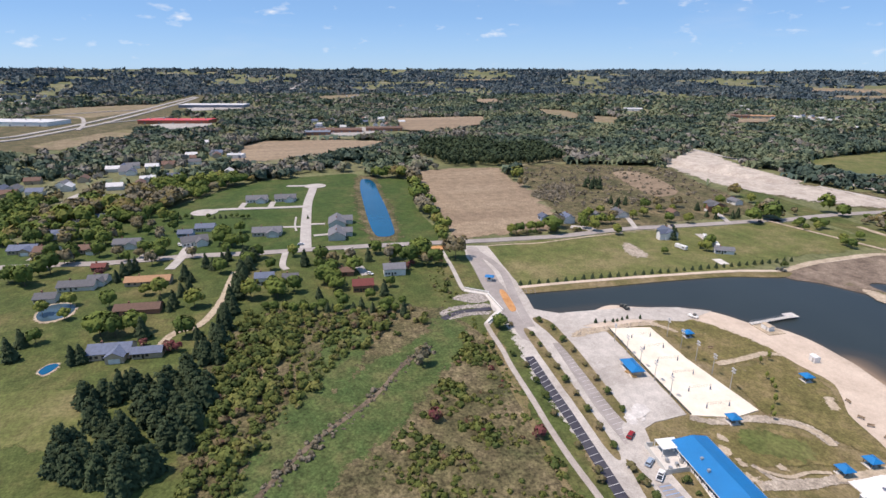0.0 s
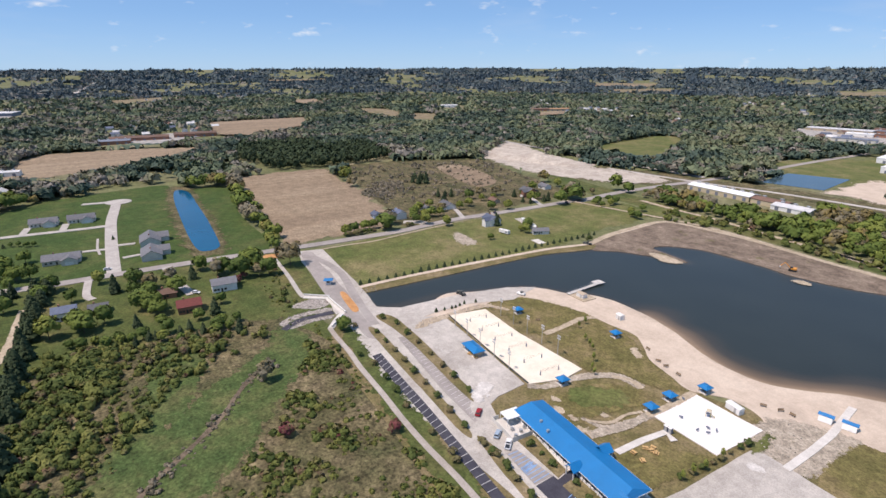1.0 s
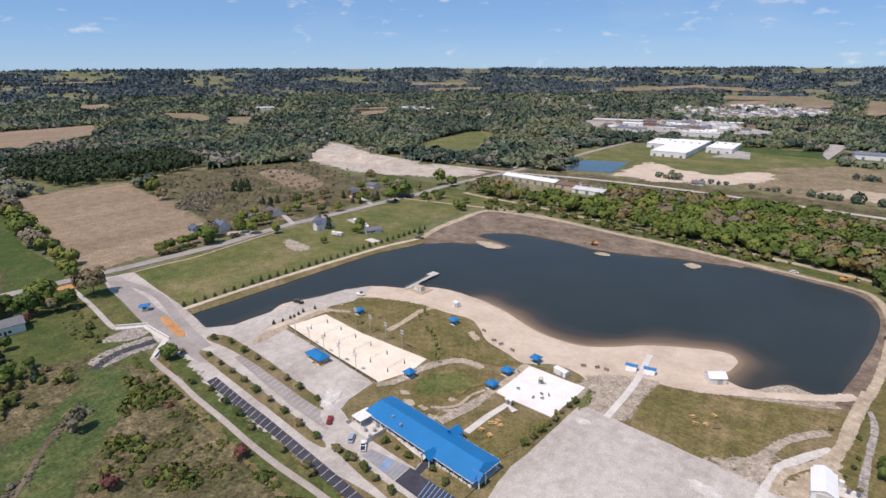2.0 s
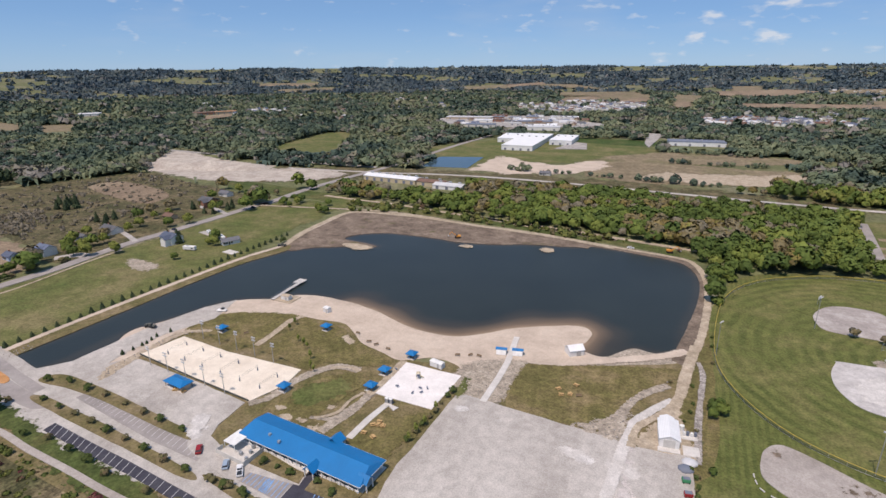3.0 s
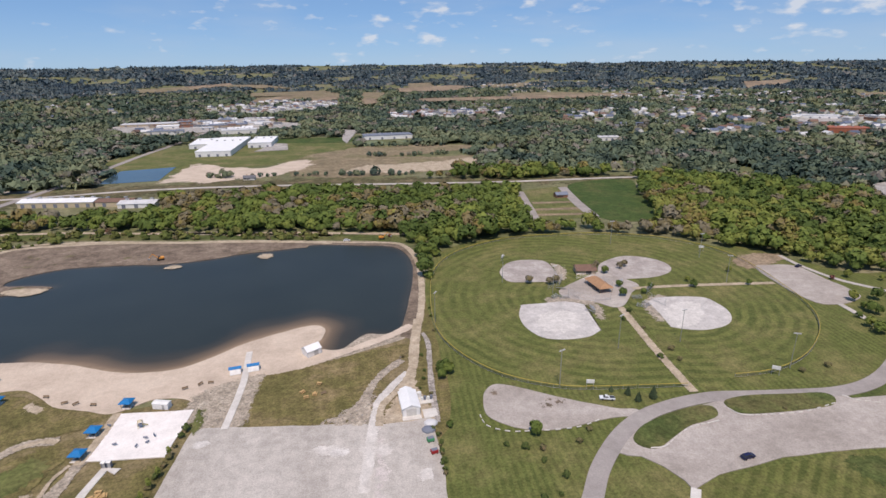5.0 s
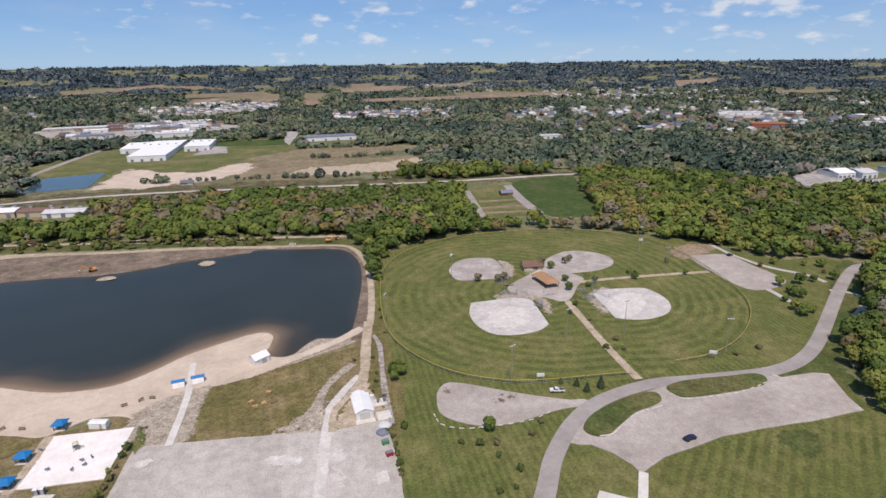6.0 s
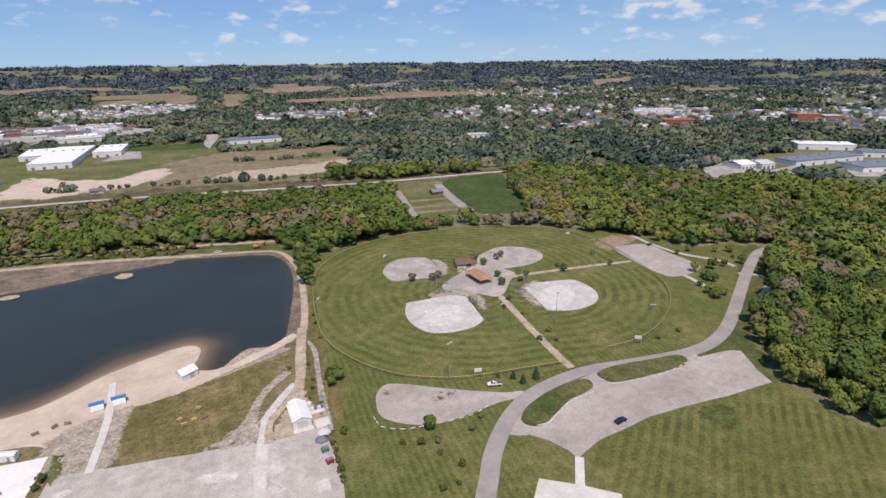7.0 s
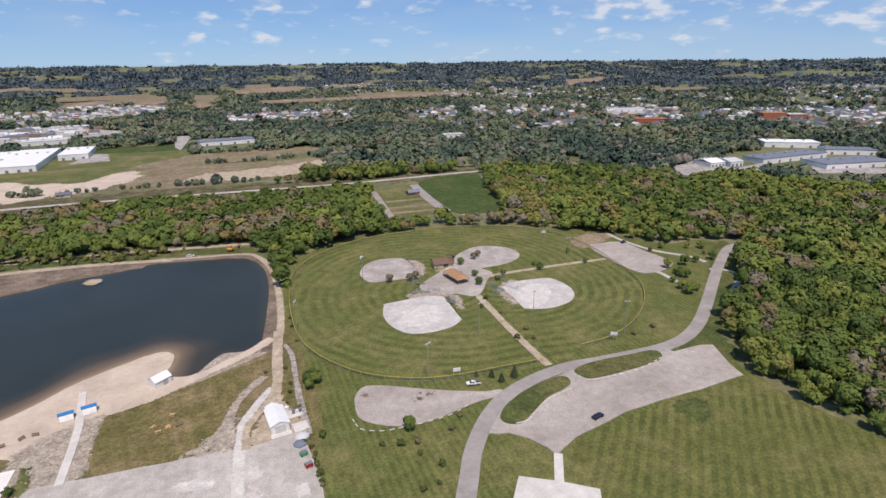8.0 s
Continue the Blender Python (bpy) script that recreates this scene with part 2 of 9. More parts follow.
    "post_wood": coat("post_wood", (0.26, 0.19, 0.12), 0.85, wear=0.3, size=0.4),
    "bright_wood": coat("bright_wood", (0.55, 0.36, 0.16), 0.8, wear=0.2, size=0.4),
    "yellow": coat("yellow", (0.43, 0.33, 0.06), 0.6, wear=0.2),
    "orange": coat("orange", (0.65, 0.28, 0.04), 0.5, wear=0.2),
    "green_paint": coat("green_paint", (0.05, 0.25, 0.11), 0.5),
    "rubber": coat("rubber", (0.02, 0.02, 0.02), 0.9),
    "bark": coat("bark", (0.11, 0.085, 0.062), 0.95, wear=0.35, size=0.4),
    "car_white": coat("car_white", (0.72, 0.73, 0.75), 0.25, wear=0.05),
    "car_red": coat("car_red", (0.28, 0.018, 0.02), 0.25, wear=0.05),
    "car_blue": coat("car_blue", (0.018, 0.018, 0.06), 0.2, wear=0.05),
    "car_silver": coat("car_silver", (0.42, 0.5, 0.6), 0.25, 0.3, wear=0.05),
    "screen": coat("screen", (0.10, 0.105, 0.095), 0.8, wear=0.3),
}
M["leaf"] = foliage("leaf", [(0.0, (0.072, 0.106, 0.028)), (0.25, (0.112, 0.152, 0.036)), (0.5, (0.165, 0.196, 0.044)), (0.68, (0.205, 0.205, 0.056)), (0.77, (0.200, 0.155, 0.056)), (0.87, (0.172, 0.146, 0.080)), (1.0, (0.205, 0.185, 0.135))])
M["twig"] = foliage("twig", [(0.0, (0.125, 0.112, 0.070)), (0.5, (0.18, 0.160, 0.115)), (1.0, (0.24, 0.21, 0.16))])
M["needle"] = foliage("needle", [(0.0, (0.034, 0.052, 0.028)), (0.5, (0.052, 0.074, 0.037)), (1.0, (0.080, 0.105, 0.050))])
# leaves beyond 600 m: aerial haze painted in as lighter, bluer colour
M["hazy_far_leaf"] = foliage("hazy_far_leaf", [(0.0, (0.056, 0.084, 0.069)), (0.2, (0.099, 0.131, 0.088)), (0.5, (0.145, 0.174, 0.103)), (0.72, (0.186, 0.197, 0.115)), (0.86, (0.192, 0.179, 0.140)), (1.0, (0.215, 0.201, 0.181))])
# farthest leaves: stronger haze put into the base colour as blue grey
M["hazy_horizon_leaf"] = foliage("hazy_horizon_leaf", [(0.0, (0.059, 0.086, 0.107)), (0.3, (0.090, 0.120, 0.133)), (0.6, (0.122, 0.149, 0.145)), (0.85, (0.156, 0.169, 0.155)), (1.0, (0.198, 0.186, 0.175))])
M["scrub"] = foliage("scrub", [(0.0, (0.060, 0.084, 0.027)), (0.35, (0.104, 0.128, 0.035)), (0.7, (0.165, 0.170, 0.050)), (0.86, (0.148, 0.128, 0.068)), (0.93, (0.15, 0.10, 0.06)), (1.0, (0.16, 0.050, 0.055))])


def water(name, deep, shoal, rough=0.12, bump=0.12, size=1.6):
    m, tree, b = blank(name, rough)
    b.inputs["IOR"].default_value = 1.33
    at = tree.nodes.new("ShaderNodeAttribute")
    at.attribute_name = "shoal"
    c = ramp(tree, at.outputs["Fac"], [(0.0, deep), (0.45, tuple(0.7 * d + 0.3 * s * 0.35 for d, s in zip(deep, shoal))), (0.8, tuple(0.5 * v for v in shoal)), (1.0, shoal)])
    c = blend(tree, "MULTIPLY", 1.0, c, ramp(tree, noise_of(tree, 40, 5), [(0.3, grey(0.85)), (0.7, grey(1.1))]))
    tree.links.new(c, b.inputs["Base Color"])
    bp = node(tree, "Bump", Strength=bump, Distance=0.15)
    tree.links.new(noise_of(tree, size, 4, 0.6), bp.inputs["Height"])
    tree.links.new(bp.outputs[0], b.inputs["Normal"])
    return m


M["lake_water"] = water("lake_water", (0.025, 0.030, 0.027), (0.33, 0.235, 0.15), 0.3, 0.25)
M["grey_water"] = water("grey_water", (0.05, 0.085, 0.11), (0.1, 0.1, 0.1))
M["pond_water"] = water("pond_water", (0.006, 0.080, 0.17), (0.03, 0.10, 0.2))

# ---- building helpers ----


def rise(r):
    """The land lies flat round the lake and climbs gently far off."""
    return 91.8 * (max(r - 2200.0, 0.0) / 2700.0) ** 2


def land(x, y):
    return rise(math.hypot(x, y))


def obj(name, bm, material, parent=None, label="", smooth=False):
    me = bpy.data.meshes.new(name)
    bm.normal_update()
    bm.to_mesh(me)
    bm.free()
    for m in material if isinstance(material, (list, tuple)) else (material,):
        me.materials.append(m)
    if smooth:
        for p in me.polygons:
            p.use_smooth = True
    ob = new(name, me)
    ob.parent = parent
    return tagged(ob, label) if label else ob


def part(name, bm, material, parent, label=""):
    return obj(name, bm, material, parent, label)


def empty(name, m=None):
    e = new(name)
    e.empty_display_size = 0.5
    if m is not None:
        e.matrix_basis = m
    return e


def box(bm, x, y, z, sx, sy, sz, turn=0.0, bevel=0.0):
    """A box by its base's middle and its size."""
    m = Matrix.Translation((x, y, z + sz / 2)) @ Matrix.Rotation(turn, 4, "Z") @ Matrix.Diagonal((sx, sy, sz, 1))
    r = bmesh.ops.create_cube(bm, size=1, matrix=m)
    if bevel:
        edges = list({e for v in r["verts"] for e in v.link_edges})
        bmesh.ops.bevel(bm, geom=edges, offset=bevel, segments=1, affect="EDGES")
    return r["verts"]


def rod(bm, a, b, r0, r1=None, n=8):
    """A round bar from a to b."""
    a, b = Vector(a), Vector(b)
    d = b - a
    m = Matrix.Translation((a + b) / 2) @ d.to_track_quat("Z", "Y").to_matrix().to_4x4()
    bmesh.ops.create_cone(bm, cap_ends=True, segments=n, radius1=r0, radius2=r0 if r1 is None else r1, depth=d.length, matrix=m)


def prism(bm, pts, z0, z1):
    """A flat outline drawn up from z0 to z1."""
    low, top = [bm.verts.new((x, y, z0)) for x, y in pts], [bm.verts.new((x, y, z1)) for x, y in pts]
    bm.faces.new(top)
    bm.faces.new(low[::-1])
    for i in range(len(pts)):
        j = (i + 1) % len(pts)
        bm.faces.new((low[i], low[j], top[j], top[i]))


def curve(pts, closed=True, steps=5):
    """A smooth line through pts (Catmull-Rom)."""
    n, out = len(pts), []
    for i in range(n if closed else n - 1):
        q = [Vector(pts[(i + k) % n] if closed else pts[min(max(i + k, 0), n - 1)]) for k in (-1, 0, 1, 2)]
        for s in range(steps):
            u = s / steps
            v = 0.5 * (2 * q[1] + (q[2] - q[0]) * u + (2 * q[0] - 5 * q[1] + 4 * q[2] - q[3]) * u * u + (3 * q[1] - q[0] - 3 * q[2] + q[3]) * u**3)
            out.append((v.x, v.y))
    if not closed:
        out.append(tuple(pts[-1]))
    return out


def ccw(pts):
    area = sum(a[0] * b[1] - b[0] * a[1] for a, b in zip(pts, pts[1:] + pts[:1]))
    return pts if area > 0 else pts[::-1]


def ragged(pts, amount, step):
    """Breaks a closed line into short pieces that stray a little, as the edge of gravel, grass or sand does."""
    out = []
    for a, b in zip(pts, pts[1:] + pts[:1]):
        d = math.dist(a, b)
        k = max(1, int(d / step))
        for i in range(k):
            x, y = a[0] + (b[0] - a[0]) * i / k, a[1] + (b[1] - a[1]) * i / k
            v = noise.noise_vector((x / (3 * step), y / (3 * step), 0.3)) + 0.5 * noise.noise_vector((x / step, y / step, 4.3))
            out.append((x + amount * v.x, y + amount * v.y))
    return out


OPEN = []                                # outlines where no wood grows
LAID = {}                                # how many covers lie at each level


def height(level):
    """Metres above the land for a level; covers of one level differ by 4 mm, so that none share a plane."""
    k = LAID.get(int(level), 0)
    LAID[int(level)] = k + 1
    return level * 0.025 + 0.004 * (k % 6)


# covers whose edge wears away into the next one, and over how many metres
WORN = {"dusty_gravel": 1.2, "infield_skin": 2.0, "thin_green": 1.6, "scuffed": 2.2, "white_gravel": 1.5, "packed_gravel": 3.0, "sand_track": 1.3, "sand": 1.8, "stone": 0.9, "mud": 2.0, "meadow": 4.0, "wet_meadow": 4.0, "soil": 1.2,
        "spoil": 4.0, "tan_field": 5.0, "stubble": 2.0, "hayfield": 2.5}


def worn(material, reach):
    """The material with an edge that frays in patches about reach metres wide."""
    size = 0.7 if reach < 1.0 else 1.5 if reach < 2.5 else 4.0 if reach < 7 else 11.0
    key = material + " frayed " + str(size)
    if key not in M:
        m = M[key] = M[material].copy()
        m.name = key.replace(" ", "_")
        tree = m.node_tree
        out = next(n for n in tree.nodes if n.type == "OUTPUT_MATERIAL")
        skin = out.inputs["Surface"].links[0].from_socket
        at = tree.nodes.new("ShaderNodeAttribute")
        at.attribute_name = "edge"
        add = tree.nodes.new("ShaderNodeMath")
        add.operation = "MULTIPLY_ADD"
        tree.links.new(noise_of(tree, size * 2, 7, 0.78), add.inputs[0])
        add.inputs[1].default_value = 3.0
        tree.links.new(at.outputs["Fac"], add.inputs[2])
        shift = tree.nodes.new("ShaderNodeMapRange")
        shift.inputs["From Min"].default_value, shift.inputs["From Max"].default_value = 1.998, 2.002
        tree.links.new(add.outputs[0], shift.inputs["Value"])
        mixer = tree.nodes.new("ShaderNodeMixShader")
        tree.links.new(shift.outputs[0], mixer.inputs[0])
        tree.links.new(tree.nodes.new("ShaderNodeBsdfTransparent").outputs[0], mixer.inputs[1])
        tree.links.new(skin, mixer.inputs[2])
        tree.links.new(mixer.outputs[0], out.inputs["Surface"])
    return M[key]


def frayed(name, pts, up, material, reach):
    """A cover laid as a fine net, so that its edge can fray."""
    poly = np.array(pts)
    low, high = poly.min(0), poly.max(0)
    extent = max(high - low)
    step = max(0.8 * reach, extent / (75 if extent < 250 else 45))
    reach = max(reach, 1.15 * step)
    nx, ny = (int(v) for v in np.ceil((high - low + 2 * reach) / step) + 1)
    gx, gy = np.meshgrid(low[0] - reach + step * np.arange(nx), low[1] - reach + step * np.arange(ny), indexing="ij")
    x, y = gx.ravel(), gy.ravel()
    way = np.full(len(x), 1e9)
    for (ax, ay), (bx, by) in zip(poly, np.roll(poly, -1, axis=0)):
        ux, uy = bx - ax, by - ay
        s = np.clip(((x - ax) * ux + (y - ay) * uy) / (ux * ux + uy * uy + 1e-9), 0, 1)
        way = np.minimum(way, np.hypot(x - ax - s * ux, y - ay - s * uy))
    edge = np.clip(0.5 + np.where(inside(x, y, poly), way, -way) / (2 * reach), 0, 1)
    bm, v = bmesh.new(), {}
    for i in range(nx - 1):
        for j in range(ny - 1):
            q = [i * ny + j, (i + 1) * ny + j, (i + 1) * ny + j + 1, i * ny + j + 1]
            if edge[q].max() > 0.02:
                for k in q:
                    if k not in v:
                        v[k] = bm.verts.new((x[k], y[k], land(x[k], y[k]) + up))
                bm.faces.new([v[k] for k in q])
    order = list(v)
    ob = obj(name, bm, worn(material, reach))
    ob.data.attributes.new("edge", "FLOAT", "POINT").data.foreach_set("value", edge[order])
    return ob


def sheet(name, pts, material, level, label="", category="", smooth=True, kind="structure", clear=True, rag=0.0, origin=None, step=4.0, fray=0.0):
    """A piece of ground cover with an edge that goes down into the land."""
    up = height(level)
    pts = ccw(curve(pts) if smooth else list(pts))
    if clear:
        OPEN.append(np.array(pts))
    if rag:
        pts = ragged(pts, rag, step)
    if not origin and fray >= 0 and WORN.get(material, fray):
        return tagged(frayed(name, pts, up, material, fray or WORN[material]), label, category, kind=kind)
    ox, oy = origin or (0, 0)
    bm = bmesh.new()
    z = [land(x, y) + up for x, y in pts]
    top = [bm.verts.new((x - ox, y - oy, h)) for (x, y), h in zip(pts, z)]
    low = [bm.verts.new((x - ox, y - oy, h - up - 0.2)) for (x, y), h in zip(pts, z)]
    bm.faces.new(top)
    for i in range(len(pts)):
        j = (i + 1) % len(pts)
        bm.faces.new((low[i], low[j], top[j], top[i]))
    bm.normal_update()
    bmesh.ops.triangulate(bm, faces=[f for f in bm.faces if len(f.verts) > 4], ngon_method="EAR_CLIP")
    ob = obj(name, bm, M[material])
    ob.location = (ox, oy, 0)
    return tagged(ob, label, category, kind=kind)


def ribbon(name, pts, width, material, level, label="", category="road", smooth=True, clear=True, rag=0.0, fray=0.0):
    """A road or path along a line."""
    up = height(level)
    line = [Vector(p) for p in (curve(pts, False, 6) if smooth else pts)]
    left, right = [], []
    for i, p in enumerate(line):
        d = (line[min(i + 1, len(line) - 1)] - line[max(i - 1, 0)]).normalized()
        n = Vector((-d.y, d.x)) * width / 2
        k = 1 + rag * noise.noise((p.x / 9, p.y / 9, 1.7))
        left.append(p + n * k)
        right.append(p - n * k)
    if clear:
        OPEN.append(np.array([tuple(p) for p in left] + [tuple(p) for p in right[::-1]]))
    bm = bmesh.new()
    rows = []
    if WORN.get(material, fray):
        reach = min(fray or WORN[material], 0.14 * width)
        for l, r in zip(left, right):
            d = (r - l).normalized() * reach
            rows.append([bm.verts.new((p.x, p.y, land(*p) + up)) for p in (l - d, l + d, (l + r) / 2, r - d, r + d)])
        for a, b in zip(rows, rows[1:]):
            for i in range(4):
                bm.faces.new((a[i], b[i], b[i + 1], a[i + 1]))
        edge = [v for _ in rows for v in (0.0, 1.0, 1.0, 1.0, 0.0)]
        ob = obj(name, bm, worn(material, reach))
        ob.data.attributes.new("edge", "FLOAT", "POINT").data.foreach_set("value", edge)
        return tagged(ob, label, category, kind="structure")
    for l, r in zip(left, right):
        z = land(*l) + up
        rows.append([bm.verts.new((l.x, l.y, z - up - 0.2)), bm.verts.new((l.x, l.y, z)), bm.verts.new((r.x, r.y, z)), bm.verts.new((r.x, r.y, z - up - 0.2))])
    for a, b in zip(rows, rows[1:]):
        for i in range(3):
            bm.faces.new((a[i], a[i + 1], b[i + 1], b[i]))
    bmesh.ops.recalc_face_normals(bm, faces=bm.faces)
    return tagged(obj(name, bm, M[material]), label, category, kind="structure")


def inside(x, y, poly):
    """For arrays of points, whether they lie in an outline."""
    hit, px, py = np.zeros(len(x), bool), poly[:, 0], poly[:, 1]
    near = (x > px.min()) & (x < px.max()) & (y > py.min()) & (y < py.max())
    xs, ys = x[near], y[near]
    got = np.zeros(len(xs), bool)
    for (x0, y0), (x1, y1) in zip(poly, np.roll(poly, -1, axis=0)):
        if y0 != y1:
            got ^= ((y0 > ys) != (y1 > ys)) & (xs < (x1 - x0) * (ys - y0) / (y1 - y0) + x0)
    hit[near] = got
    return hit

# ---- the land: one sheet out to the horizon ----
bm = bmesh.new()
radii = [0, 60, 150, 300, 600, 1000, 1500, 2200, 2400, 2600, 2800, 3000, 3200, 3400, 3600, 3800, 4000, 4200, 4400, 4600, 4750, 4900]
SECTORS = 144
rings = []
for r in radii:
    if r == 0:
        rings.append([bm.verts.new((0, 0, 0))] * SECTORS)
    else:
        rings.append([bm.verts.new((r * math.cos(a), r * math.sin(a), rise(r))) for a in (2 * math.pi * i / SECTORS for i in range(SECTORS))])
for a, b in zip(rings, rings[1:]):
    for i in range(SECTORS):
        j = (i + 1) % SECTORS
        bm.faces.new((a[i], b[i], b[j]) if a[0] is a[1] else (a[i], b[i], b[j], a[j]))
tagged(obj("ground", bm, M["forest_floor"], smooth=True), "rolling green land reaching the flat horizon", "ground", kind="structure")

# ---- the lake, its shores and the beach ----
SHORE = [(-227.4, 159.8), (-221.6, 174.3), (-215.2, 190.4), (-210.3, 203.0), (-200.6, 211.4), (-188.1, 217.2), (-178.1, 226.7), (-163.1, 229.5), (-145.6, 228.0), (-129.0, 223.8), (-111.4, 215.9), (-95.0, 211.5), (-81.4, 212.5), (-70.0, 219.9), (-58.8, 229.7), (-43.9, 238.3), (-29.4, 243.6), (-22.8, 238.9), (-23.6, 229.8), (-26.5, 221.9)]
SPIT = [(-18.4, 217.9), (-13.5, 219.1), (-9.0, 225.0), (-3.0, 230.8), (4.5, 229.3), (12.0, 230.6), (16.5, 235.5)]
EAST = [(18.4, 260.0), (23.6, 290.3), (25.9, 322.9), (22.8, 343.1), (14.2, 356.5), (-4.9, 362.3), (-36.0, 369.0), (-51.9, 368.1)]
NORTH_EAST = [(-49.6, 364.0), (-63.0, 360.6), (-83.3, 357.5), (-103.6, 349.9), (-130.2, 345.8), (-150.6, 348.3), (-171.5, 348.6), (-188.3, 346.9), (-205.2, 336.1), (-209.4, 324.2), (-192.9, 320.4), (-179.4, 316.6), (-193.6, 311.0), (-218.2, 298.9), (-231.8, 287.4)]
NORTH = [(-233.1, 283.7), (-242.7, 255.0), (-246.9, 221.8), (-249.6, 185.0), (-252.3, 149.9), (-255.3, 122.8)]
WEST = [(-234.4, 120.3), (-229.4, 132.3)]
LAKE = SHORE + SPIT + EAST + NORTH_EAST + NORTH + WEST


def lake():
    """A level sheet of water; near the beach the sandy bottom shows through."""
    pts = np.array(curve(LAKE))
    x0, y0, x1, y1 = *(pts.min(0) - 8), *(pts.max(0) + 8)
    step = 3.0
    nx, ny = int((x1 - x0) / step) + 1, int((y1 - y0) / step) + 1
    gx, gy = np.meshgrid(x0 + step * np.arange(nx), y0 + step * np.arange(ny), indexing="ij")
    x, y = gx.ravel(), gy.ravel()
    rim = np.min([np.hypot(x - px, y - py) for px, py in pts], axis=0)
    keep = inside(x, y, pts) | (rim < 7)
    beach = np.array(curve(SHORE, False))
    way = np.min([np.hypot(x - px, y - py) for px, py in beach[40:]], axis=0)
    wav = np.array([noise.noise((a / 22, b / 22, 0)) for a, b in zip(x, y)])
    shoal = np.clip(1 - way / (18 + 9 * wav), 0, 1)
    edge = np.clip(1 - rim / 5, 0, 1) * 0.45
    bm = bmesh.new()
    v = {}
    for i in range(nx - 1):
        for j in range(ny - 1):
            q = [i * ny + j, (i + 1) * ny + j, (i + 1) * ny + j + 1, i * ny + j + 1]
            if keep[q].all():
                for k in q:
                    if k not in v:
                        v[k] = bm.verts.new((x[k], y[k], 0.045))
                bm.faces.new([v[k] for k in q])
    order = list(v)
    ob = obj("water", bm, M["lake_water"])
    at = ob.data.attributes.new("shoal", "FLOAT", "POINT")
    at.data.foreach_set("value", np.maximum(shoal, edge)[order])
    OPEN.append(pts)
    return tagged(ob, "dark still lake water, brown over the shallow sand by the beach", "lake", kind="structure")


lake()
sheet("beach", SHORE + [(-18.4, 217.9), (-13.3, 216.6), (-25.7, 207.6), (-42.4, 204.5), (-44.9, 199.0), (-46.5, 190.4), (-49.0, 173.2), (-53.0, 167.7), (-60.7, 174.3), (-70.2, 188.3), (-82.6, 190.9), (-89.9, 186.7), (-96.3, 183.8), (-105.8, 187.2), (-119.0, 191.6), (-135.2, 204.8), (-150.3, 204.8), (-162.4, 204.3), (-179.5, 197.7), (-195.1, 193.4), (-200.8, 182.1), (-202.4, 170.9), (-202.8, 148.9), (-203.3, 134.8), (-216.1, 140.5)],
      "sand", 10, "pale sandy beach along the lake", "beach", rag=0.5, fray=-1)
sheet("shore", SPIT + [(18.0, 229.3), (11.9, 222.6), (-2.4, 216.2), (-16.3, 209.8), (-24.6, 207.8), (-23.6, 219.3)], "scuffed", 9, "bare sandy bank at the lake's corner", "bank", rag=0.5, fray=-1)
sheet("shore", EAST + [(-54.1, 377.2), (-36.5, 376.7), (-4.9, 371.2), (18.5, 363.2), (28.0, 350.4), (31.4, 327.3), (30.0, 289.2), (24.5, 245.5), (20.1, 224.7), (13.6, 224.7), (12.1, 229.4)], "mud", 9, "dry earthen bank between lake and track", "bank", rag=0.5, fray=-1)
sheet("shore", NORTH_EAST + [(-243.2, 304.5), (-249.3, 336.5), (-249.3, 367.1), (-246.8, 392.4), (-218.7, 399.6), (-173.9, 397.5), (-128.6, 389.1), (-91.4, 385.7), (-58.5, 379.4), (-43.7, 376.0), (-41.6, 364.8)], "mud", 11, "brown drawn-down mud bank with weeds", "bank", rag=0.8, fray=-1)
sheet("shore", NORTH + [(-261.4, 122.1), (-261.3, 155.0), (-258.8, 191.3), (-255.4, 228.8), (-250.4, 262.3), (-239.6, 295.1), (-234.3, 292.8)], "dry_lawn", 12, "grassy sand bank below the lake track", "bank", rag=0.4, fray=-1)
for pts in ([(-72.0, 350.2), (-68.4, 356.1), (-62.3, 351.2), (-65.9, 345.4)], [(-126.4, 337.7), (-122.6, 342.4), (-115.7, 340.2), (-119.8, 335.5)], [(-204.4, 312.4), (-195.5, 317.3), (-180.2, 313.1), (-189.1, 305.1)]):
    sheet("sand_bar", pts, "sand_track", 14, "low sand bar showing above the lake", "sand bar", clear=False, rag=0.6)

# ---- open country round the lake ----
sheet("lawn", [(-481.9, -474.2), (-401.8, -234.2), (-386.7, -169.7), (-377.1, -104.9), (-367.1, -0.5), (-353.0, 103.0), (-310.0, 101.7), (-264.0, 96.6), (-240.0, 75.9), (-219.2, 61.1), (-203.6, 41.7), (-187.5, 7.2), (-162.2, -11.5), (-140.0, -17.8), (-102.3, -22.5), (-127.7, -105.9), (-231.8, -320.1)], "lawn", 2, "wide lawns behind the houses", "lawn", rag=1)
sheet("lawn", [(-475.1, -333.8), (-431.2, -186.3), (-454.9, -174.1), (-468.5, -125.5), (-602.5, -39.8), (-626.6, 6.5), (-639.3, 83.3), (-602.1, 90.7), (-588.1, 138.9), (-467.1, 117.8), (-355.5, 103.7), (-368.9, 14.5), (-377.5, -71.9), (-384.4, -168.9), (-406.9, -291.0)], "bright_lawn", 3, "green lawns of the new housing", "lawn", rag=1)
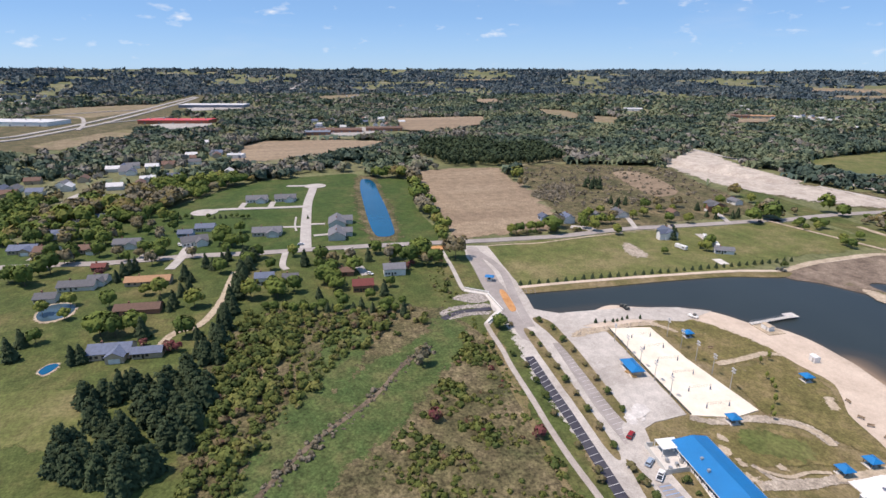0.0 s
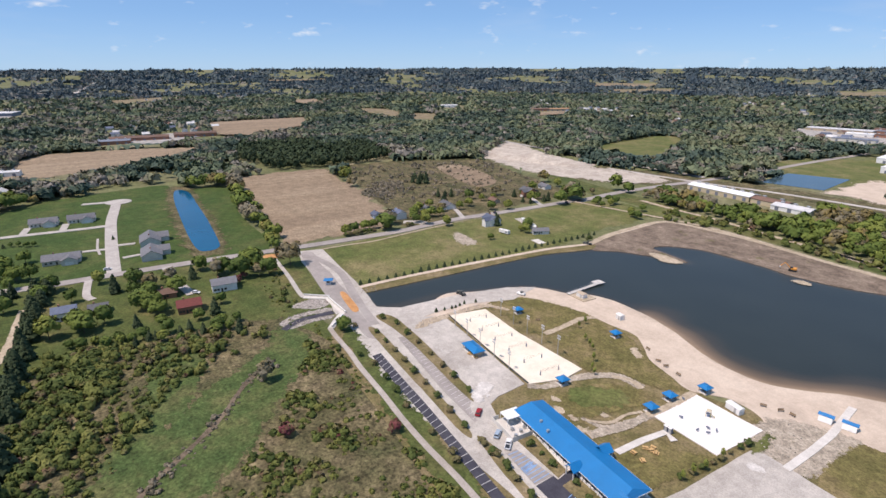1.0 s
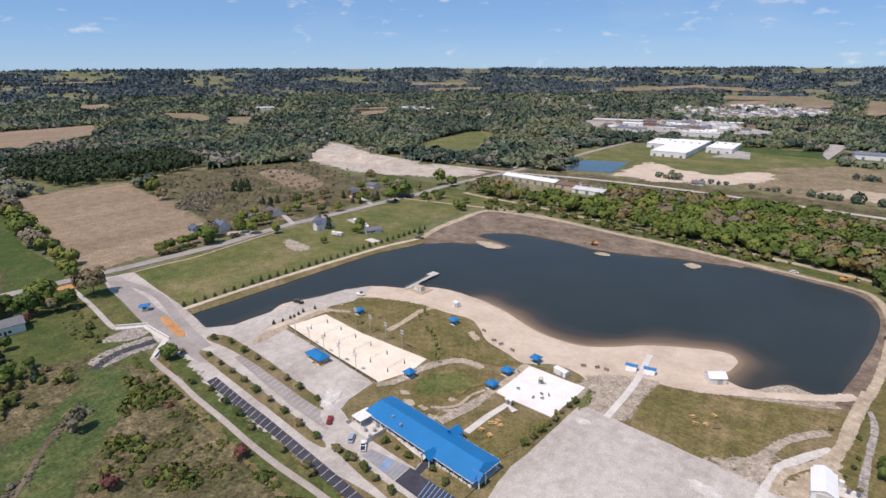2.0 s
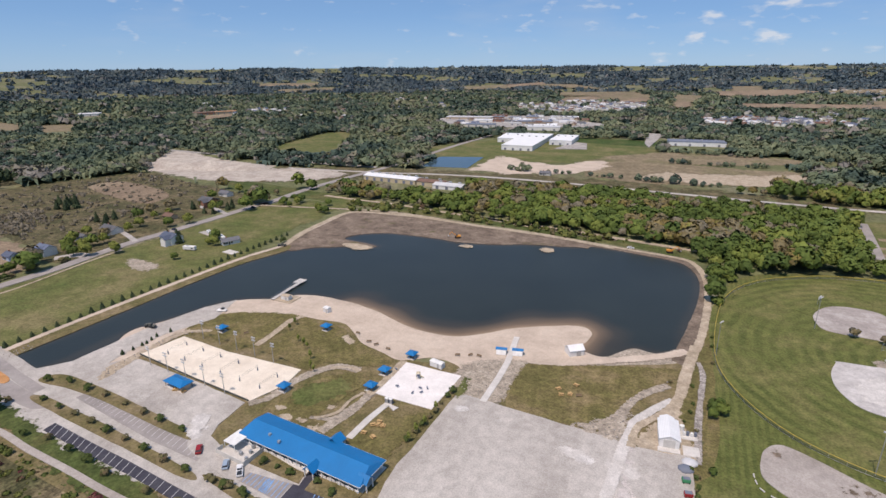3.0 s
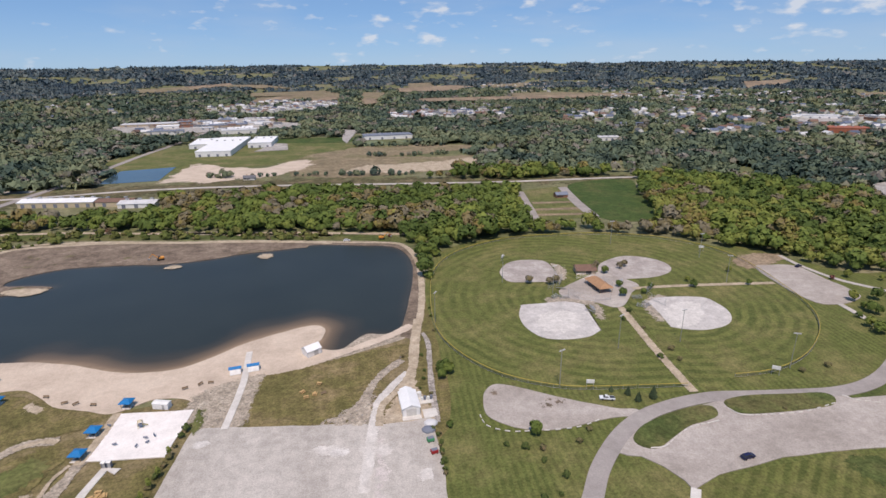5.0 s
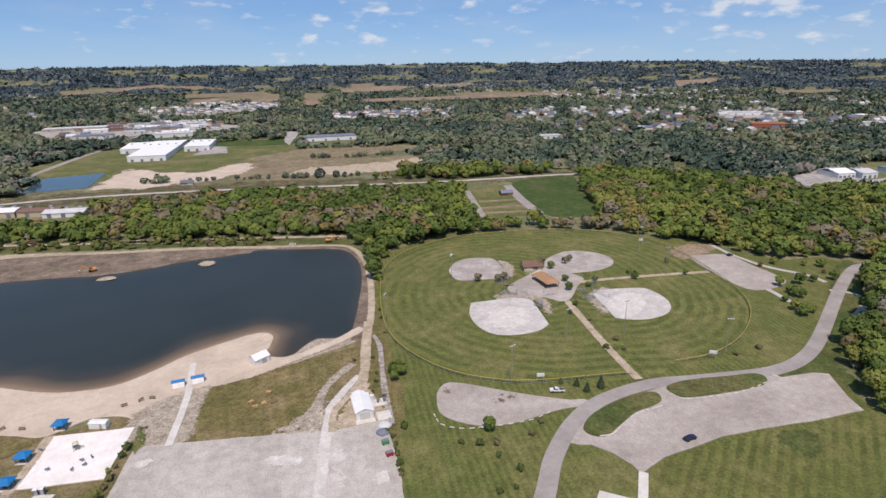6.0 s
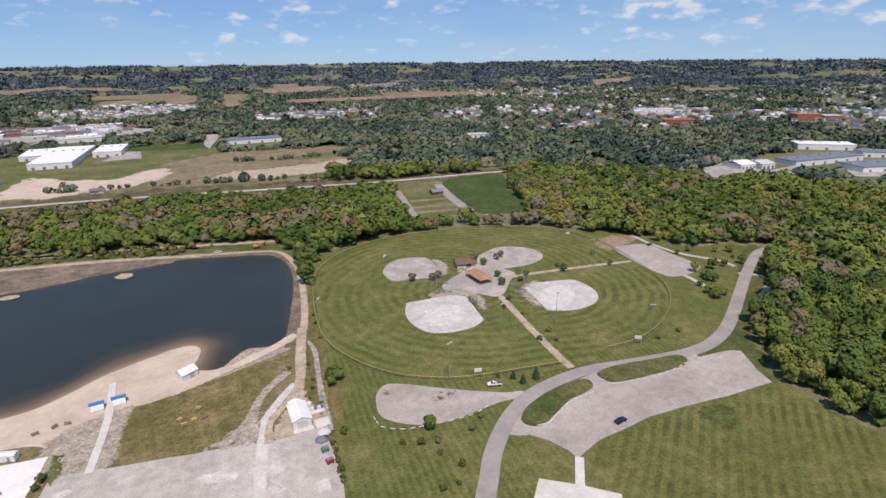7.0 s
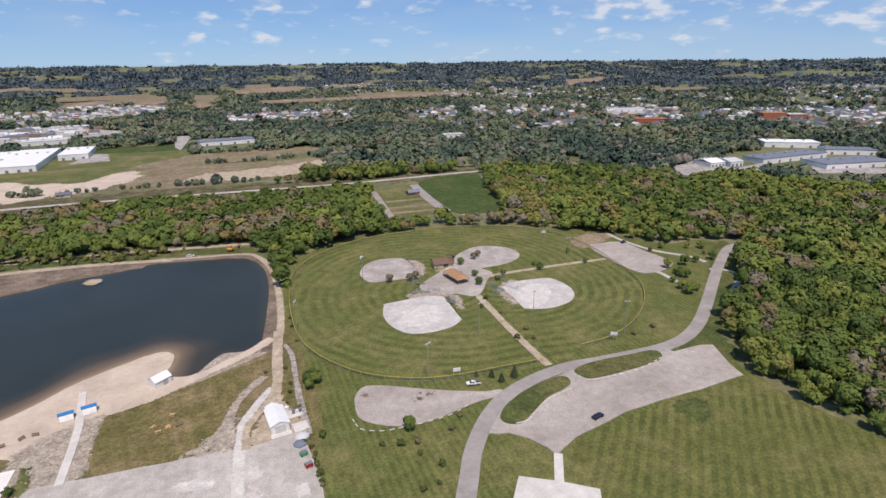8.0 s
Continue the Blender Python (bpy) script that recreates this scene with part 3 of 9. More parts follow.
sheet("meadow", [(-264.0, 96.6), (-210.8, 88.8), (-143.6, 80.8), (-106.3, 79.8), (-61.4, 70.2), (-47.7, 26.2), (-105.3, -32.3), (-150.2, -34.2), (-192.7, -35.5), (-252.3, -29.3), (-258.9, 13.1), (-260.9, 54.3), (-250.6, 76.1)], "meadow", 4, "rough meadow with low scrub", "meadow", rag=2)
sheet("meadow", [(-241.2, 71.8), (-220.7, 56.1), (-192.9, 16.4), (-161.7, -9.7), (-137.3, -22.3), (-125.4, -4.0), (-139.3, 10.0), (-158.5, 31.8), (-178.7, 49.7), (-196.6, 64.9), (-219.2, 80.6)], "wet_meadow", 6, "damp green strip along the ditch", "meadow", clear=False, rag=1.5)
sheet("meadow", [(-256.4, 21.2), (-238.9, 35.5), (-207.8, 27.8), (-173.0, 6.0), (-143.3, -11.5), (-146.3, -21.2), (-180.0, -5.6), (-213.4, 9.3)], "wet_meadow", 6, "long green strip of grass through scrub", "meadow", clear=False, rag=1.5)
ribbon("ditch", [(-135.4, -16.1), (-148.1, -6.4), (-160.3, 4.9), (-171.2, 17.9), (-182.5, 30.4), (-200.3, 44.6), (-211.4, 59.0)], 1.9, "soil", 8, "muddy ditch overgrown with dead brush", "ditch", rag=0.6)
sheet("field", [(-252.3, -194.0), (-225.2, -109.6), (-218.8, -83.0), (-204.8, -75.5), (-184.9, -66.0), (-177.5, -71.5), (-182.2, -84.2), (-187.1, -95.4), (-205.7, -164.7)], "hayfield", 5, "dry mown paddock", "field", rag=1)
sheet("field", [(-338.0, 131.4), (-301.8, 129.2), (-265.4, 126.4), (-263.7, 156.3), (-261.2, 192.9), (-257.0, 230.1), (-252.6, 268.8), (-258.2, 320.5), (-261.3, 358.8), (-259.6, 408.4), (-266.5, 436.3), (-292.5, 414.4), (-324.7, 394.8), (-336.3, 338.1), (-339.6, 271.5), (-340.3, 227.2), (-340.9, 176.2)], "hayfield", 5, "mown hayfield between road and lake", "field", rag=0.8)
sheet("field", [(-636.9, 157.0), (-638.1, 208.1), (-629.9, 264.8), (-504.9, 244.5), (-396.7, 225.3), (-365.3, 195.5), (-362.0, 154.1), (-362.3, 118.6), (-394.3, 125.3)], "stubble", 6, "harvested field of pale stubble", "field", smooth=False, rag=1.5)
sheet("field", [(-619.4, 286.9), (-633.0, 328.7), (-612.7, 398.9), (-567.4, 466.9), (-492.4, 445.0), (-412.7, 422.8), (-364.4, 394.7), (-354.4, 282.6), (-355.6, 212.1), (-404.1, 226.1), (-477.8, 244.0)], "meadow", 4, "overgrown fallow field", "field", rag=2)
sheet("field", [(-559.5, 384.6), (-554.1, 416.2), (-503.0, 408.6), (-449.2, 387.2), (-438.5, 352.0), (-500.2, 362.9)], "stubble", 7, "patch of bare stubble in the fallow", "field", rag=1)
sheet("field", [(-754.4, -61.6), (-931, -42), (-973, -12), (-955, 108), (-916, 188), (-849.3, 130.1), (-793.9, 57.1), (-763.0, -11.6)], "stubble", 6, "long bare field before a wood", "field", smooth=False, rag=1.5)
sheet("field", [(-1295, 281), (-1332, 375), (-1267, 499), (-1130, 393), (-1051, 273), (-1131, 257)], "stubble", 6, "bare field among woods", "field", smooth=False)
for pts in ([(-1522, 761), (-1441, 810), (-1308, 786), (-1182, 696), (-1279, 696), (-1369, 698)], [(-1271, 789), (-1209, 831), (-1063, 725), (-1101, 685)], [(-2110, 780), (-1910, 816), (-1756, 782), (-1805, 709)]):
    sheet("field", pts, "tan_field", 8, "small bare field in the woods", "field", smooth=False)
sheet("field", [(-949, -308), (-1046, -272), (-1117, -235), (-1223, -270), (-1139, -312), (-1014, -358)], "tan_field", 8, "dry verge beside the highway", "field")
sheet("field", [(-1832, -587), (-2000, -390), (-1869, -289), (-1603, -381), (-1522, -446)], "tan_field", 8, "dry ground inside the highway ramps", "field")
sheet("field", [(-561.5, 689.2), (-589, 872), (-534, 873), (-457.0, 686.5), (-501.9, 665.1)], "hayfield", 6, "green pasture beyond the gravel pit", "field")
sheet("pit", [(-587.3, 487.0), (-643.3, 545.8), (-678, 600), (-663, 612), (-570.9, 575.2), (-494.1, 558.7), (-450.0, 535.0), (-462.2, 493.4), (-495.9, 479.1), (-545.2, 473.9)], "spoil", 20, "bare crushed-stone yard", "gravel pit", rag=2)
sheet("pit", [(-601.1, 492.9), (-458.0, 534.0), (-382.6, 551.2), (-339.1, 533.7), (-358.8, 496.1), (-403.5, 470.9), (-480.9, 455.5)], "spoil", 16, "pale haul road of the gravel pit", "gravel pit", rag=2)
sheet("field", [(-329.6, 777.3), (-253, 884), (-118, 895), (-23.1, 866.4), (-20.9, 803.1), (-92.9, 710.3), (-211.8, 660.2), (-302.2, 711.2)], "hayfield", 6, "rough green plain round the warehouse", "field")
sheet("field", [(-216.3, 608.0), (-215.3, 659.3), (-209.1, 729.5), (-167.5, 690.6), (-120.7, 678.6), (-84.3, 730.2), (-62.8, 716.2), (-72.4, 660.3), (-110.6, 622.8), (-160.3, 605.3)], "sand", 10, "stripped sandy building plot", "building plot", rag=5, smooth=False, step=10, fray=9.0)
sheet("field", [(-92.9, 710.3), (-73.6, 771.7), (-28.7, 801.6), (17.2, 732.5), (142.1, 716.1), (140.6, 658.1), (86.2, 621.0), (-19.6, 598.7), (-83.6, 618.0)], "tan_field", 9, "brown stripped building plot", "building plot", rag=8, smooth=False, step=14)
sheet("field", [(-21.0, 630.9), (-3.1, 678.4), (42.2, 668.9), (106.8, 689.6), (148.5, 709.6), (142.4, 658.4), (85.9, 617.8), (28.1, 621.3)], "sand_track", 12, "pale edge of the building plot", "building plot", rag=5, smooth=False, step=10, fray=9.0)
sheet("field", [(-28.7, 801.6), (18.3, 832.8), (152.6, 816.2), (145.9, 776.3), (59.3, 740.9), (3.0, 747.7)], "tan_field", 9, "ploughed brown field", "field")
sheet("field", [(-144, 941), (-26, 940), (-23.8, 885.4), (-122, 894)], "bright_lawn", 9, "green grass strip behind the warehouse", "field")
sheet("field", [(147.0, 504.9), (192.4, 516.8), (181.9, 401.7), (129.6, 399.5)], "hayfield", 9, "fenced yard with strips of dry grass", "field", smooth=False)
sheet("field", [(202.5, 520.3), (273.2, 534.9), (257.4, 479.1), (228.2, 393.3), (184.1, 401.3)], "bright_lawn", 6, "green clearing beside the wood", "field")
sheet("field", [(-471.2, 544.5), (-308.2, 590.9), (-148.7, 610.5), (32.9, 590.6), (151.0, 558.6), (290.1, 556.2), (284.7, 532.7), (143.9, 531.5), (30.9, 558.6), (-138.6, 564.0), (-283.4, 538.9), (-410.6, 468.1)], "meadow", 4, "grassy railway strip", "field", smooth=False)
sheet("field", [(-452.2, 472.5), (-276.4, 441.2), (-191.5, 429.1), (-63.2, 403.3), (19.6, 380.2), (32.0, 359.6), (-4.9, 375.1), (-101.5, 393.4), (-262.6, 416.5), (-413.3, 427.6)], "lawn", 3, "grassy strip behind the lake bank", "lawn", smooth=False)
for t_pts in ([(-722, 3070), (-486, 3053), (-293, 2695), (-586, 2800)], [(-410, 2228), (-170, 2371), (-74, 2313), (-66, 1985), (-333, 1945)], [(3, 2339), (109, 2273), (64, 1904), (7, 1885)], [(541, 2068), (734, 2112), (1028, 1912), (832, 1797), (532, 1886)], [(241, 2982), (380, 3009), (294, 2358), (213, 2409)],
              [(665, 2746), (935, 2686), (699, 2470), (557, 2511)], [(1831, 2521), (2113, 2545), (1896, 2281), (1711, 2309)], [(-457, 2403), (-154, 2510), (-95, 2268), (-376, 2092)], [(558, 2696), (876, 2887), (784, 2574), (539, 2497)], [(-2337, 184), (-2460, 387), (-2217, 348), (-2104, 185)], [(-3617, 1175), (-3561, 1557), (-3305, 1446), (-3405, 1106)],
              [(-2217, 2631), (-1924, 2818), (-1759, 2573), (-2009, 2419)], [(-1794, 2252), (-1604, 2469), (-1452, 2236), (-1629, 2087)], [(-1012, 2739), (-745, 3062), (-680, 2722), (-903, 2512)], [(1675, 1740), (1931, 1693), (1802, 1552), (1560, 1591)]):
    sheet("far_field", t_pts, "tan_field", 120, "distant bare field", "field", smooth=False)
for t_pts in ([(189.8, 1879.2), (506.3, 1905.3), (945.5, 1937.7), (874.5, 1790.2), (463.0, 1740.8), (182.2, 1719.7)],
              [(-364.5, 1930.9), (-273.6, 2149.1), (-227.7, 2005.4), (-283.8, 1757.2)],
              [(-164.3, 1927.6), (-97.3, 2094.0), (-71.6, 1928.7), (-132.5, 1737.7)],
              [(3.2, 1877.7), (50.6, 1921.3), (49.5, 1709.5), (10.1, 1652.2)],
              [(158.8, 2575.7), (448.3, 2766.4), (551.7, 2586.8), (370.8, 2289.0), (148.5, 2238.4)],
              [(1715.3, 2360.5), (2024.7, 2483.7), (1789.0, 2183.7), (1538.6, 2094.7)],
              [(1801.0, 2499.1), (2094.3, 2549.7), (1922.3, 2335.8), (1660.8, 2282.2)],
              [(-1062.5, 1051.4), (-1053.0, 1135.3), (-992.3, 1089.1), (-994.1, 989.3)],
              [(-1294.0, 281.0), (-1295.0, 506.6), (-1117.1, 434.8), (-1008.1, 283.5), (-1058.7, 242.8)],
              [(-1965.3, 726.7), (-2012.6, 836.3), (-1765.7, 734.2), (-1729.2, 649.6)],
              [(-836.5, 2959.5), (-689.9, 3225.1), (-635.7, 3033.7), (-766.8, 2759.6)],
              [(-2093.0, 2481.2), (-1908.4, 2692.1), (-1809.1, 2558.9), (-1962.4, 2343.1)]):
    sheet("far_field", t_pts, "stubble", 130, "distant pale bare field", "field", smooth=False, fray=9.0)

# ---- roads and tracks beyond the park ----
ribbon("road", [(-421.3, -326.2), (-394.5, -216.5), (-385.6, -169.3), (-382.4, -141.0), (-376.8, -111.2), (-375.8, -81.7), (-375.7, -58.0), (-370.1, -18.8), (-367.6, 14.4), (-365.0, 45.0), (-361.0, 76.2), (-357.9, 100.3), (-352.6, 137.0), (-349.4, 166.7), (-346.3, 202.1), (-348.1, 232.1), (-348.6, 262.7), (-345.1, 291.4), (-340.4, 341.9), (-336.8, 390.3)] + [(-333.5, 389.9), (-335.2, 444.8), (-328.2, 517.0), (-315.2, 606.1), (-309.8, 683.8), (-302.5, 810.5), (-292, 916), (-287, 1005), (-272, 1173)], 8.5, "road", 14, "light grey two-lane country road", rag=0.05)
ribbon("road", [(-371.3, 15.0), (-405.6, 17.3), (-446.1, 20.3), (-505.4, 25.7), (-552.9, 32.8), (-585.8, 37.7)], 8.0, "pale_road", 15, "pale concrete street of the housing estate")
ribbon("road", [(-492.6, 23.9), (-494.4, 2.9), (-498.7, -25.8), (-501.4, -49.3), (-496.9, -61.7)], 6.5, "pale_road", 16, "pale concrete side street")
ribbon("road", [(-587.9, 10.0), (-584.3, 22.4), (-582.9, 37.4)], 7.0, "pale_road", 17, "pale concrete street end")
for c in ((-579.7, 38.3)), ((-494.9, -61.6)):
    sheet("road_end", [(c[0] + 11 * math.cos(a), c[1] + 11 * math.sin(a)) for a in np.linspace(0, 2 * math.pi, 14)[:-1]], "pale_road", 18, "round concrete turning place", "road")
ribbon("track", [(-336.6, -29.3), (-315.4, -31.7), (-296.5, -33.5), (-276.8, -37.6), (-263.8, -42.9), (-260.1, -51.2), (-254.1, -54.9), (-246.8, -56.6)], 4.0, "sand_track", 12, "pale gravel lane to a farmhouse")
ribbon("road", [(-416.8, -256.1), (-449.2, -193.0), (-493.9, -188.8), (-529.7, -186.3), (-591.4, -186.7), (-619.8, -177.2)], 7.5, "pale_road", 13, "pale estate street under trees")
ribbon("road", [(-529.7, -186.3), (-575.3, -173.0), (-595.9, -159.0)], 6, "pale_road", 13, "pale estate side street")
for pts, w in (([(-365.3, 1.3), (-340.7, -1.2), (-331.5, 1.2)], 4), ([(-363.1, 42.7), (-338.6, 43.1), (-318.3, 45.4), (-307.9, 46.5)], 5), ([(-352.3, -68.2), (-370.8, -64.9), (-394.5, -63.0), (-420.9, -59.2)], 6), ([(-376.0, -90.0), (-391.7, -87.2)], 5), ([(-395.7, -156.1), (-409.2, -154.1)], 6),
               ([(-500.8, -33.0), (-521.6, -29.4)], 5), ([(-497.6, -7.7), (-518.9, -4.5)], 5), ([(-431.9, 20.7), (-429.8, 33.8)], 4), ([(-426.0, 18.1), (-429.4, 1.1)], 4), ([(-399.5, 22.6), (-400.3, 35.1)], 4), ([(-415.1, 11.1), (-431.5, 10.7), (-457.5, 12.8)], 1.5), ([(-348.0, 264.8), (-374.1, 276.4), (-388.3, 279.6)], 4),
               ([(-366.7, 218.4), (-358.7, 228.7), (-352.0, 229.6)], 8), ([(-340.4, 347.6), (-368.1, 361.8), (-385.8, 371.8)], 4), ([(-321.5, 300.7), (-304.1, 295.5), (-291.9, 290.8)], 5)):
    ribbon("driveway", pts, w, "pale_road", 15.5, "pale concrete driveway", "driveway")
sheet("field", [(-928, -500), (-1235, -656), (-1335, -523), (-1382, -480), (-1464, -446), (-1587, -571), (-1672, -575), (-1749, -509), (-2020, -361), (-2236, -342), (-2598, -285), (-2278, -223), (-1740, -241), (-1548, -242), (-1406, -233), (-1241, -259), (-1128, -274), (-949, -308)], "meadow", 7, "rough grass along the highway", "field")
ribbon("highway", [(-1003, -538), (-1075, -426), (-1137, -399), (-1231, -374), (-1382, -342), (-1658, -313), (-1973, -287), (-2398, -265)], 13, "far_road", 60, "distant divided highway")
ribbon("highway", [(-1053, -564), (-1126, -445), (-1195, -418), (-1300, -394), (-1486, -366), (-1787, -336), (-2127, -309), (-2439, -280)], 13, "far_road", 60, "distant divided highway")
ribbon("highway", [(-2881, 108), (-3265, 169), (-3786, 263)], 22, "far_road", 200, "distant stretch of highway")
ribbon("ramp", [(-1559, -468), (-1517, -427), (-1341, -377), (-1226, -356)], 8, "far_road", 60, "distant highway ramp")
ribbon("ramp", [(-1598, -551), (-1650, -494), (-1722, -407), (-1760, -317)], 8, "far_road", 60, "distant highway ramp")
ribbon("ramp", [(-1358, -347), (-1423, -294), (-1496, -235)], 8, "far_road", 60, "distant highway ramp")
ribbon("road", [(-302.0, 437.5), (-267.0, 432.7), (-225.2, 429.8), (-170.1, 418.9), (-116.8, 409.9), (-72.2, 400.0), (-27.5, 389.5)] + [(-146.7, 415.3), (-63.0, 401.9), (-4.8, 390.1), (34.2, 381.8)], 5, "sand_track", 12, "pale service track along the railway", rag=0.2)
ribbon("railway", [(-844, 626), (-641.0, 607.7), (-514.0, 598.7), (-411.1, 591.5), (-327.8, 588.7)], 9, "far_road", 20, "pale railway embankment across the fields", "railway")
ribbon("railway", [(-429.9, 549.0), (-317.6, 558.7), (-222.2, 574.7), (-113.1, 575.1), (30.9, 558.6), (148.1, 547.4), (284.4, 544.8)] + [(297.0, 523.4), (430.9, 477.2)], 6, "gravel", 14, "pale ballast of a railway line", "railway")
ribbon("track", [(146.7, 500.0), (139.0, 446.3), (132.8, 405.5)], 7, "road", 14, "paved drive beside a fenced yard")
ribbon("track", [(193.3, 511.4), (184.9, 452.1), (181.2, 403.5)], 9, "road", 14, "paved drive beside a fenced yard")
for pts in ([(145.4, 455.3), (180.0, 453.1)], [(139.9, 432.6), (181.6, 430.7)], [(137.3, 416.7), (179.2, 412.6)]):
    ribbon("grass_strip", pts, 6, "stubble", 13, "dry strip in the fenced yard", "field", clear=False)

ribbon("footpath", [(-336.5, 130.0), (-339.7, 137.4), (-338.3, 156.4), (-335.7, 176.1), (-338.2, 205.1), (-339.6, 226.0), (-339.8, 247.5)], 1.8, "sand_track", 13, "pale worn path beside the country road", "path", rag=0.2)
sheet("weed_patch", [(-317.8, 233.1), (-313.0, 237.8), (-289.4, 232.5), (-289.5, 223.4), (-301.8, 223.9)], "scuffed", 9, "grey patch of dead weeds and stones", "field", rag=1.0)

# ---- the park: entry, drives, parking ----
sheet("park_ground", [(-259.6, 107.3), (-235.8, 101.7), (-207.2, 85.1), (-137.4, 77.0), (-105.0, 71.3), (-77.8, 61.0), (-40.3, 57.2), (-2.5, 94.9), (6.4, 135.2)] + [(15.6, 131.5), (18.4, 159.6), (23.3, 216.5), (18.0, 229.3), (-25.9, 208.5), (-44.8, 203.9), (-71.3, 191.3), (-97.5, 186.3), (-137.0, 207.9), (-164.6, 207.5), (-200.0, 195.3), (-205.9, 151.7)] + [(-204.5, 146.0), (-211.1, 132.3), (-219.0, 119.0), (-220.9, 106.2), (-235.9, 108.2)], "dry_lawn", 6, "sparse dry grass of the beach park", "lawn")
sheet("park_drive", [(-344.9, 121.3), (-340.2, 137.3), (-306.2, 133.0), (-271.8, 129.3), (-234.6, 122.0), (-225.9, 132.1), (-222.7, 166.6), (-214.7, 195.5), (-205.6, 209.0), (-199.9, 186.8), (-209.4, 164.1), (-210.9, 145.7), (-210.1, 135.7), (-204.4, 144.1), (-166.9, 139.5), (-135.8, 134.7), (-135.4, 121.1), (-131.5, 110.1), (-123.5, 106.5), (-111.2, 110.9), (-96.9, 110.8), (-77.7, 109.3), (-67.8, 90.8), (-86.9, 91.0), (-103.0, 90.6), (-131.7, 89.3), (-162.4, 90.3), (-188.6, 91.5), (-208.6, 96.3), (-242.9, 101.7), (-286.4, 111.9), (-322.8, 115.7)],
      "gravel", 14, "pale gravel and worn asphalt of the park drive", "drive", rag=0.5, smooth=False)
sheet("car_park", [(-63.7, 169.6), (-49.9, 168.4), (-34.4, 166.4), (-9.7, 164.4), (1.9, 162.1), (11.2, 162.3), (18.2, 164.0), (19.2, 148.9), (19.0, 132.3), (18.4, 105.2), (-5.0, 60.6), (-33.1, 62.2), (-64.1, 92.5), (-67.7, 117.5), (-66.1, 141.7)], "gravel", 15, "wide open gravel car park", "car park", smooth=False, rag=0.7)
sheet("entry_drive", [(-339.5, 121.9), (-337.4, 129.1), (-312.2, 124.0), (-293.2, 122.6), (-274.7, 119.4), (-261.8, 118.1), (-237.4, 112.7), (-213.8, 108.9), (-201.8, 107.4), (-206.7, 102.6), (-225.0, 103.5), (-249.5, 105.0), (-277.9, 108.6), (-316.8, 116.3)], "road", 17, "worn grey asphalt of the entry drive", "drive", rag=0.2)
ribbon("exit_lane", [(-328.2, 126.1), (-308.7, 128.1), (-291.6, 128.0), (-275.0, 124.6), (-255.5, 119.5), (-231.9, 114.3), (-216.1, 111.5)], 4.6, "road", 16, "worn grey asphalt lane beside the median", "drive", rag=0.1)
sheet("verge", [(-348.4, 100.8), (-343.5, 108.4), (-343.3, 122.4), (-311.7, 114.4), (-277.9, 108.6), (-255.5, 106.0), (-243.3, 100.5), (-237.5, 93.3), (-224.6, 93.7), (-210.1, 91.3), (-211.4, 86.8), (-227.7, 83.7), (-239.1, 78.7), (-250.2, 77.6), (-265.6, 91.2), (-291.3, 95.6)], "lawn", 5, "rough grass between footpath and drive", "verge", rag=0.4)
sheet("clay_island", [(-260.6, 113.5), (-260.6, 116.6), (-239.3, 113.6), (-234.4, 110.7), (-238.4, 109.3)], "orange_clay", 24, "traffic island of fresh orange clay", "island")
sheet("clay_patch", [(-349.9, 100.1), (-347.1, 109.5), (-340.9, 108.4), (-342.4, 99.1)], "orange_clay", 18, "patch of fresh orange clay at the roadside", "island")
ribbon("walkway", [(-338.6, 103.6), (-305.1, 100.1), (-277.1, 96.1), (-268.5, 95.6)], 2.5, "pale_road", 17, "pale footpath from the road", "path")
ribbon("walkway", [(-268.5, 95.6), (-263.4, 101.4), (-259.6, 105.7), (-249.5, 105.0), (-238.4, 104.6), (-231.4, 97.6), (-225.1, 92.1)], 3.0, "concrete", 19, "white concrete path over the culvert", "path", smooth=False)
ribbon("footpath", [(-225.8, 91.8), (-215.0, 90.5), (-198.5, 89.2), (-185.0, 87.3), (-161.9, 85.3), (-144.5, 83.4), (-126.6, 82.2), (-109.7, 81.9), (-91.8, 80.8)], 2.3, "old_gravel", 20, "narrow grey gravel footpath", "path")
ribbon("creek", [(-236.7, 73.1), (-240.4, 79.1), (-242.3, 84.3), (-242.2, 91.9), (-241.7, 100.9)], 3.8, "new_asphalt", 11, "dark water of a small creek", "creek")
sheet("rock_bank", [(-245.9, 74.7), (-249.6, 82.0), (-249.7, 91.5), (-248.3, 101.2), (-243.3, 100.5), (-245.7, 90.1), (-244.3, 80.3), (-240.4, 74.6)], "stone", 8, "bank of pale broken stone", "bank", rag=0.8)
sheet("rock_bank", [(-260.8, 85.7), (-264.0, 96.6), (-258.4, 104.5), (-251.1, 102.3), (-251.6, 95.4), (-255.2, 88.6)], "stone", 8, "bank of pale broken stone", "bank", rag=0.8)
sheet("rock_bank", [(-241.7, 79.5), (-240.3, 91.2), (-238.6, 99.3), (-235.9, 96.4), (-236.7, 86.9), (-236.2, 74.8)], "stone", 9, "bank of pale broken stone", "bank", rag=0.8)
sheet("stall_lot", [(-190.0, 95.7), (-190.1, 100.0), (-165.7, 97.1), (-149.3, 95.5), (-116.6, 91.4), (-92.8, 88.3), (-61.3, 83.5), (-62.7, 78.2), (-96.1, 85.0), (-111.3, 87.0), (-144.6, 91.0), (-161.6, 92.4)], "new_asphalt", 17, "fresh dark asphalt car park with white stalls", "car park", smooth=False)
